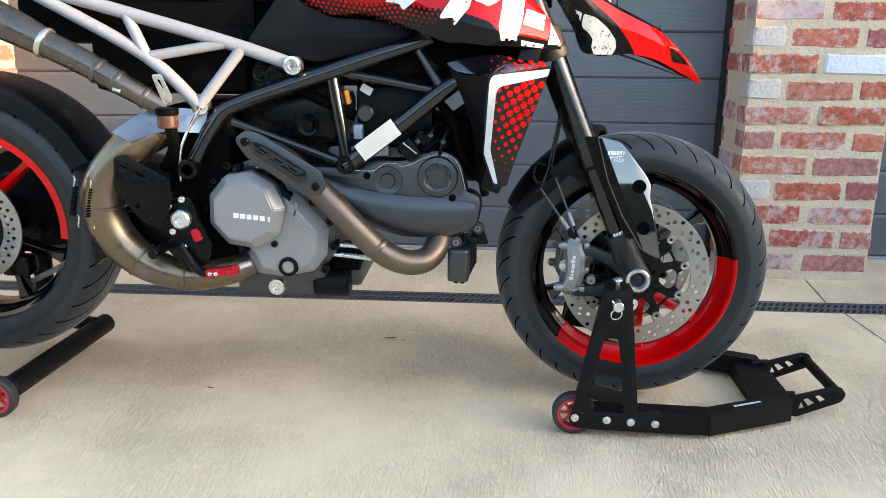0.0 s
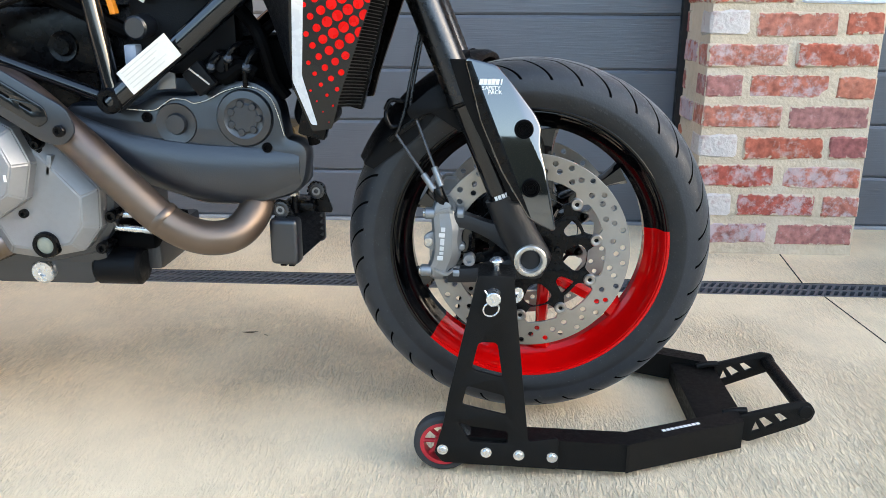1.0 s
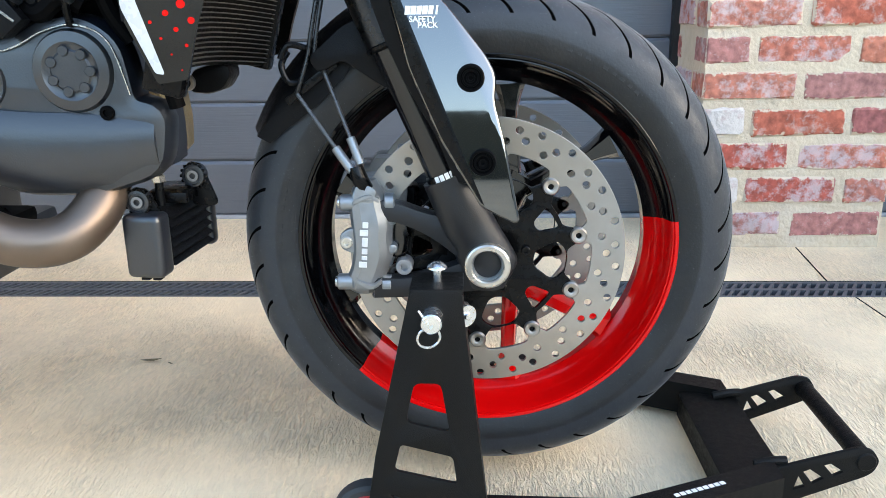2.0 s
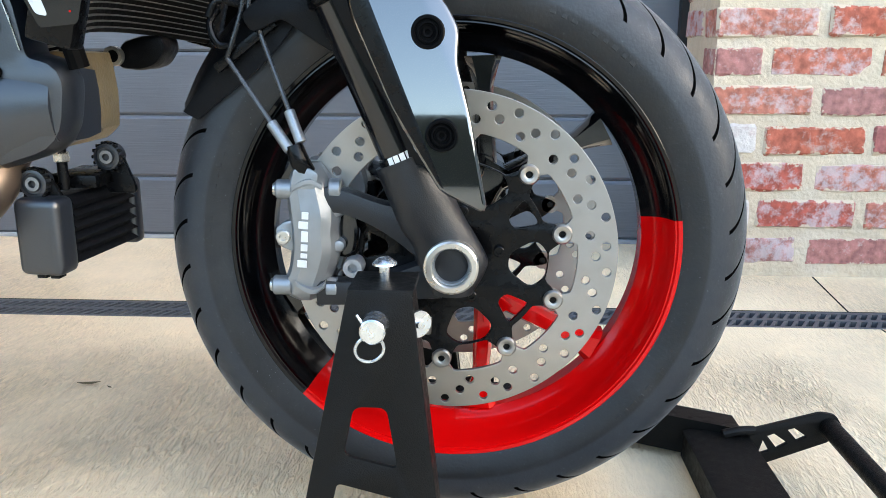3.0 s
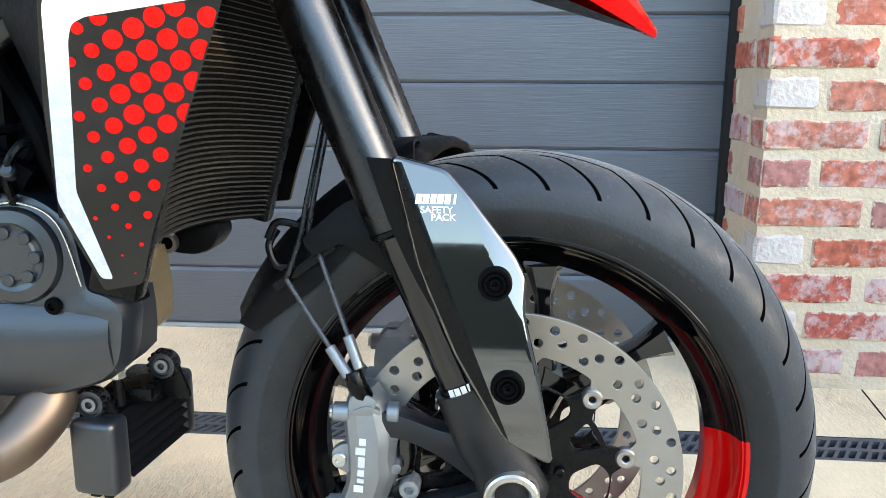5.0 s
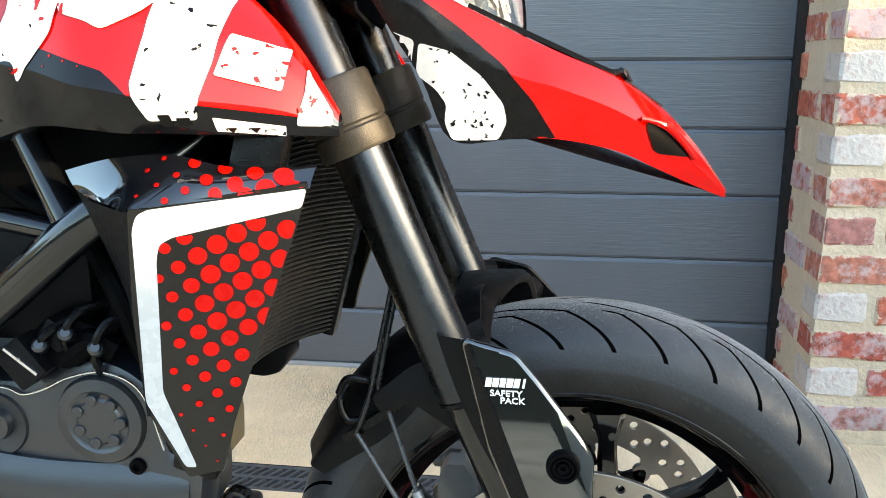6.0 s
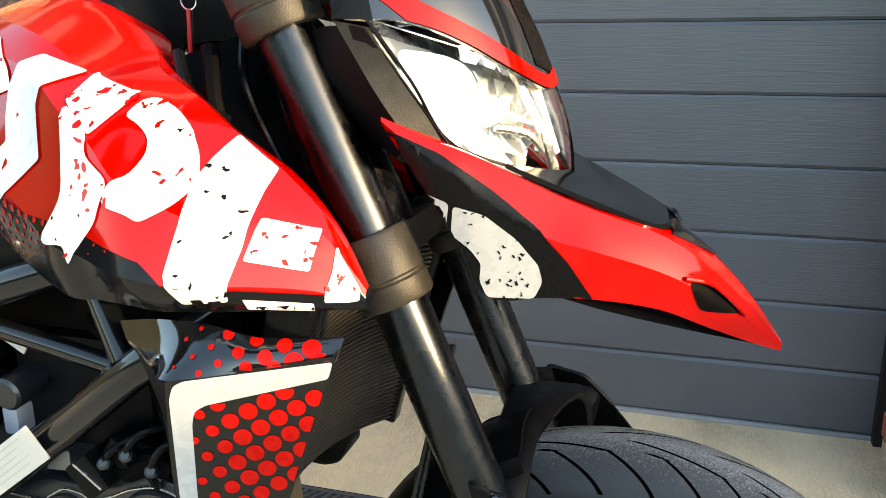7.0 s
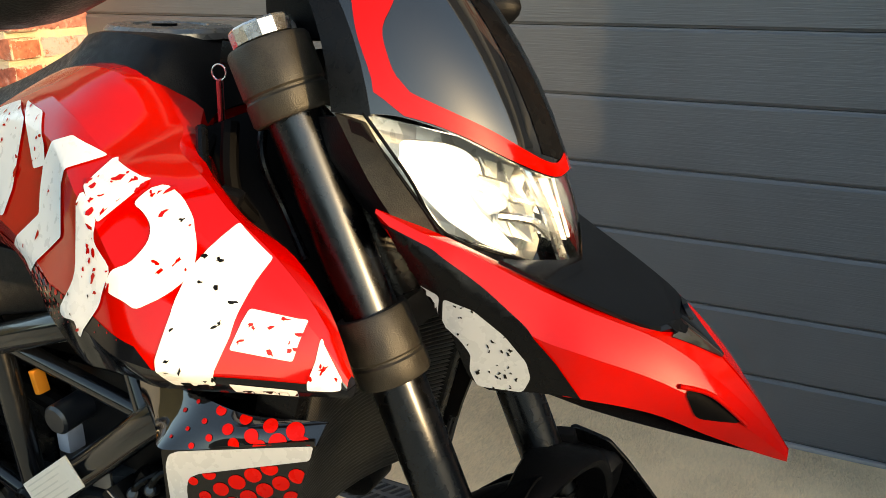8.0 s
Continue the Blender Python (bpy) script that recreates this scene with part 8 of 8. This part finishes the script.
def rear_wheel():
    c = CENTRE_R
    tyre(c, 0.315, 0.090, TYRE_R, "wide rear tyre")
    part("wheel_rim", lathe(rim_profile(0.074), c, segments=96, a0=-8, a1=180), RIM_BLACK, bike)
    part("wheel_rim", lathe(rim_profile(0.074), c, segments=96, a0=180, a1=352), RIM_BLACK, bike)
    part("rim_stripe", lathe([(0.2296, -0.0755), (0.2300, -0.0765), (0.2080, -0.0765), (0.2060, -0.070), (0.2100, -0.070)], c, segments=80, a0=-6, a1=140), RIM_RED, bike, "red rim stripe")
    for a in (72, 192, -48):
        y = joined(spoke(c, a, 0.025, 0.092, 0.024, 0.020, 0.030, 0.024), spoke(c, a + 6, 0.078, 0.195, 0.013, 0.010, 0.024, 0.018, skew=16), spoke(c, a - 6, 0.078, 0.195, 0.013, 0.010, 0.024, 0.018, skew=-16))
        part("spoke", y, RIM_RED if a == 72 else GLOSS_BLACK, bike)
    part("hub", lathe([(0.02, -0.09), (0.045, -0.09), (0.05, -0.06), (0.05, 0.06), (0.045, 0.09), (0.02, 0.09)], c, segments=36), GLOSS_BLACK, bike)
    rr = [circle(0.105 * math.cos(2 * math.pi * k / 30), 0.105 * math.sin(2 * math.pi * k / 30), 0.0045, 8) for k in range(30)] + [circle(0.093 * math.cos(2 * math.pi * (k + 0.5) / 30), 0.093 * math.sin(2 * math.pi * (k + 0.5) / 30), 0.004, 8) for k in range(30)]
    part("brake_disc", turned(plate(circle(0, 0, 0.1225, 80), [circle(0, 0, 0.076, 48)] + rr, 0.005, 0.0005), Matrix.Translation((c[0], -0.085, c[2])) @ UPRIGHT), DISC, bike)
    part("disc_carrier", turned(plate(circle(0, 0, 0.08, 48), [circle(0, 0, 0.03, 24)] + [circle(0.055 * math.cos(2 * math.pi * k / 6), 0.055 * math.sin(2 * math.pi * k / 6), 0.012, 12) for k in range(6)], 0.006, 0.0005), Matrix.Translation((c[0], -0.086, c[2])) @ UPRIGHT), MATT_BLACK, bike)
    part("swingarm", loft([[(x, y - w, z - h), (x, y + w, z - h), (x, y + w, z + h), (x, y - w, z + h)] for x, y, z, w, h in ((-0.93, -0.13, 0.44, 0.03, 0.045), (-1.12, -0.125, 0.40, 0.025, 0.04), (-1.18, -0.12, 0.36, 0.02, 0.03))], 4, 3), MATT_BLACK, bike)
    part("swingarm", loft([[(x, y - w, z - h), (x, y + w, z - h), (x, y + w, z + h), (x, y - w, z + h)] for x, y, z, w, h in ((-0.95, 0.120, 0.440, 0.05, 0.06), (-1.15, 0.130, 0.440, 0.045, 0.085), (-1.35, 0.135, 0.430, 0.04, 0.115), (-1.50, 0.135, 0.420, 0.04, 0.120), (-1.60, 0.135, 0.400, 0.04, 0.08))], 4, 3), PLASTIC, bike, "black single-sided swingarm behind the wheel")
    part("sprocket", lathe([(0.05, -0.003), (0.098, -0.003), (0.104, 0.0), (0.098, 0.003), (0.05, 0.003)], (c[0], 0.094, c[2]), segments=42), MATT_BLACK, bike)
    part("chain_bar", turned(box(-0.062, 0.062, -0.008, 0.008, -0.007, 0.007, 0.003), Matrix.Translation((-1.375, 0.02, 0.262)) @ Matrix.Rotation(radians(-27), 4, "Y")), CALIPER, bike)
    part("rear_caliper", box(-1.44, -1.37, -0.08, -0.03, 0.275, 0.325, 0.016), MATT_BLACK, bike)
    rings = []
    for k in range(7):
        a = radians(128 - 100 * k / 6)
        r = 0.345
        rings.append([(c[0] + (r - d) * math.cos(a), y, c[2] + (r - d) * math.sin(a)) for y, d in ((-0.095, 0.05), (-0.088, 0.012), (-0.05, 0), (0.05, 0), (0.088, 0.012), (0.095, 0.05))])
    part("rear_hugger", thickened(loft(rings, 4, 3, False, False, 0.6), 0.003), PLASTIC, bike, "black rear hugger over the tyre")


rear_wheel()


# ---- paddock stands ----
def caster(parent, at, r, w, axis=(0, 1, 0)):
    at = Vector(at)
    c = part("caster", lathe([(r, -w * 0.35), (r, w * 0.35), (r - 0.004, w * 0.5), (r - 0.010, w * 0.5), (r - 0.010, -w * 0.5), (r - 0.004, -w * 0.5)], at, axis, 40), TYRE_SMALL, parent, "small black tyre on a red spoked wheel")
    part("caster_rim", lathe([(r - 0.010, -w * 0.45), (r - 0.010, w * 0.45), (r - 0.016, w * 0.45), (r - 0.016, -w * 0.45)], at, axis, 40), RED_PLASTIC, c)
    part("caster_hub", lathe([(0.004, -w * 0.5), (0.014, -w * 0.5), (0.014, w * 0.5), (0.004, w * 0.5)], at, axis, 24), RED_PLASTIC, c)
    for k in range(8):
        a = 2 * math.pi * k / 8
        d = Vector((math.cos(a), 0, math.sin(a)))
        part("caster_spoke", rod(at + d * 0.012, at + d * (r - 0.012), 0.0035, segments=8), RED_PLASTIC, c)
    return c


def front_stand():
    st = thing("paddock_stand", (0.12, 0, 0), "black steel front paddock stand with red wheels under the fork", "paddock stand", "paddock stands")
    for S in (-1, 1):
        y = S * 0.215
        # upright: a cut-out plate with a folded flange
        out = [(-0.079, 0.326), (-0.028, 0.326), (-0.026, 0.300), (0.000, 0.062), (0.046, 0.070), (0.046, 0.018), (-0.130, 0.024), (-0.142, 0.040), (-0.128, 0.090), (-0.120, 0.140)]
        holes = [round_corners([(-0.078, 0.226), (-0.049, 0.226), (-0.040, 0.168), (-0.088, 0.180)], 0.008), round_corners([(-0.094, 0.155), (-0.037, 0.140), (-0.033, 0.106), (-0.102, 0.122)], 0.006),
                 round_corners([(-0.108, 0.096), (-0.092, 0.088), (-0.030, 0.080), (-0.030, 0.058), (-0.090, 0.060)], 0.006)]
        up = part("upright_plate", turned(plate(round_corners(out, 0.006), holes, 0.005, 0.0008), Matrix.Translation((0, y + S * 0.010, 0)) @ UPRIGHT @ Matrix.Rotation(0, 4, "X")), STAND_BLACK, st, "black upright plate with cut-outs")
        part("folded_flange", loft([[(-0.028, y + S * 0.012, 0.324), (-0.028, y - S * 0.030, 0.324), (-0.031, y - S * 0.030, 0.324), (-0.031, y + S * 0.012, 0.324)], [(0.0, y + S * 0.012, 0.062), (0.0, y - S * 0.022, 0.062), (-0.003, y - S * 0.022, 0.062), (-0.003, y + S * 0.012, 0.062)]], 2, 1, True, True, 0), STAND_BLACK, up)
        part("folded_flange", loft([[(-0.079, y + S * 0.012, 0.324), (-0.079, y - S * 0.030, 0.324), (-0.076, y - S * 0.030, 0.324), (-0.076, y + S * 0.012, 0.324)], [(-0.128, y + S * 0.012, 0.085), (-0.128, y - S * 0.022, 0.085), (-0.125, y - S * 0.022, 0.085), (-0.125, y + S * 0.012, 0.085)]], 2, 1, True, True, 0), STAND_BLACK, up)
        part("top_bracket", box(-0.080, -0.026, min(y + S * 0.012, y - S * 0.045), max(y + S * 0.012, y - S * 0.045), 0.322, 0.328, 0.001), STAND_BLACK, up)
        part("lock_pin", rod((-0.057, y + S * 0.036, 0.300), (-0.057, y - S * 0.01, 0.300), 0.0105, segments=24), ZINC, up, "zinc locking pin with a split ring")
        part("pin_ring", turned(lathe([(0.0115 + 0.0013 * math.cos(2 * math.pi * k / 8), 0.0013 * math.sin(2 * math.pi * k / 8)) for k in range(8)], (0, 0, 0), (0, 1, 0), 28), pose(-0.060, y + S * 0.030, 0.284, 10, 0, 15)), ZINC, up)
        part("ring_tail", rod((-0.070, y + S * 0.028, 0.312), (-0.062, y + S * 0.03, 0.300), 0.0013, segments=8), ZINC, up)
        part("height_bolt", joined(rod((-0.053, y - S * 0.020, 0.322), (-0.053, y - S * 0.020, 0.342), 0.0045, segments=16), lathe([(0, 0.006), (0.005, 0.005), (0.010, 0.001), (0.0105, -0.001), (0, -0.001)], (-0.053, y - S * 0.020, 0.342), (0, 0, 1), 20, closed=False)), ZINC, up, "zinc coach bolt")
        part("pivot_ear", lathe([(0, 0.003), (0.0035, 0.003), (0.004, 0.0), (0.0115, 0.0), (0.0115, -0.003), (0, -0.003)], (-0.022, y + S * 0.002, 0.296), (0.75, S, 0), 20, closed=False), ZINC, up)
        for x, z in ((-0.130, 0.046), (-0.063, 0.043), (-0.013, 0.040), (0.038, 0.038)):
            part("stand_bolt", joined(lathe([(0, 0.004), (0.0055, 0.004), (0.006, 0.0), (0, 0)], (x, y + S * 0.013, z), (0, S, 0), 6, closed=False), lathe([(0, 0.0015), (0.0085, 0.0015), (0.0085, 0), (0, 0)], (x, y + S * 0.0125, z), (0, S, 0), 18, closed=False)), ZINC, up)
        caster(st, (-0.130, y - S * 0.012, 0.047), 0.046, 0.024)
        # box-section arm that bends in towards the handle
        path = [(-0.100, S * 0.198, 0.040), (0.030, S * 0.198, 0.037), (0.150, S * 0.197, 0.034), (0.166, S * 0.193, 0.034), (0.352, S * 0.112, 0.034)]
        rings = []
        for x, yy, z in path:
            rings.append([(x, yy - 0.020, z - 0.024), (x, yy + 0.020, z - 0.024), (x, yy + 0.020, z + 0.024), (x, yy - 0.020, z + 0.024)])
        part("arm", loft(rings, 3, 1, True, True, 0.0), STAND_BLACK, st, "black box-section arm", 40)
        if S < 0:
            m = Matrix.Translation((0.246, -0.158, 0.0588)) @ Matrix.Rotation(radians(23.8), 4, "Z")
            for i in range(9):
                part("lettering_bar", turned(box(-0.0030, 0.0030, -0.003, 0.003, 0, 0.0005), m @ Matrix.Translation((-0.032 + 0.008 * i, 0, 0))), WHITE_DECAL, st)
        else:
            part("lettering_bar", turned(box(-0.010, 0.010, -0.003, 0.003, 0, 0.0005), Matrix.Translation((0.226, 0.166, 0.0588)) @ Matrix.Rotation(radians(-23.8), 4, "Z")), WHITE_DECAL, st)
        # handle plates
        hp = [(0.335, 0.048), (0.365, 0.055), (0.449, 0.080), (0.466, 0.077), (0.475, 0.063), (0.470, 0.049), (0.460, 0.042), (0.373, 0.006), (0.345, 0.014)]
        cut = [[(0.375, 0.021), (0.381, 0.044), (0.391, 0.027)], [(0.385, 0.048), (0.394, 0.052), (0.413, 0.039), (0.399, 0.030)], [(0.409, 0.057), (0.418, 0.060), (0.436, 0.048), (0.423, 0.041)]]
        part("handle_plate", turned(plate(round_corners(hp, 0.005), [*cut, circle(0.460, 0.062, 0.007, 18)], 0.006, 0.0008), Matrix.Translation((0, S * 0.099, 0)) @ UPRIGHT), STAND_BLACK, st, "black handle plate with cut-outs")
        part("weld_bead", tube([(0.330, S * 0.092, 0.051), (0.350, S * 0.092, 0.056), (0.368, S * 0.092, 0.057)], 0.006, 10), STAND_BLACK, st)
    part("handle_bar", rod((0.460, -0.104, 0.062), (0.460, 0.104, 0.062), 0.012, segments=24), STAND_BLACK, st)
    part("cross_plate", loft([[(0.287, -0.112, 0.012), (0.287, 0.112, 0.012), (0.287, 0.112, 0.042), (0.287, -0.112, 0.042)], [(0.293, -0.112, 0.011), (0.293, 0.112, 0.011), (0.293, 0.112, 0.047), (0.293, -0.112, 0.047)], [(0.363, -0.102, 0.040), (0.363, 0.102, 0.040), (0.363, 0.102, 0.048), (0.363, -0.102, 0.048)]], 2, 1, True, True, 0), STAND_BLACK, st)
    return st


def rear_stand():
    st = thing("paddock_stand", (-1.37, 0, 0), "black tubular rear paddock stand with red wheels under the tyre", "paddock stand", "paddock stands")
    part("cross_tube", rod((-1.380, -0.200, 0.052), (-1.372, 0.255, 0.046), 0.026, segments=24), STAND_BLACK, st)
    for S, x, y in ((-1, -1.390, -0.228),):
        caster(st, (x, y, 0.047), 0.046, 0.026)
    for S in (-1, 1):
        part("arm_tube", tube([(-1.375, S * 0.200, 0.060), (-1.52, S * 0.200, 0.080), (-1.66, S * 0.17, 0.100), (-1.95, S * 0.10, 0.12)], 0.020, 14), STAND_BLACK, st)
        part("lift_plate", box(-1.52, -1.47, S * 0.19 - 0.005, S * 0.19 + 0.005, 0.08, 0.36, 0.002), STAND_BLACK, st)
    part("handle_bar", rod((-1.95, -0.11, 0.12), (-1.95, 0.11, 0.12), 0.014), STAND_BLACK, st)


front_stand()
rear_stand()

# ---- the brick piers, brick by brick ----
pier("pier_1", PX0, PX1, 2.42, "old red brick pier with lime smears and buff mortar", 4)
pier("pier_2", LX0, LX1, 2.42, "old red brick pier at the far side of the door", 9)
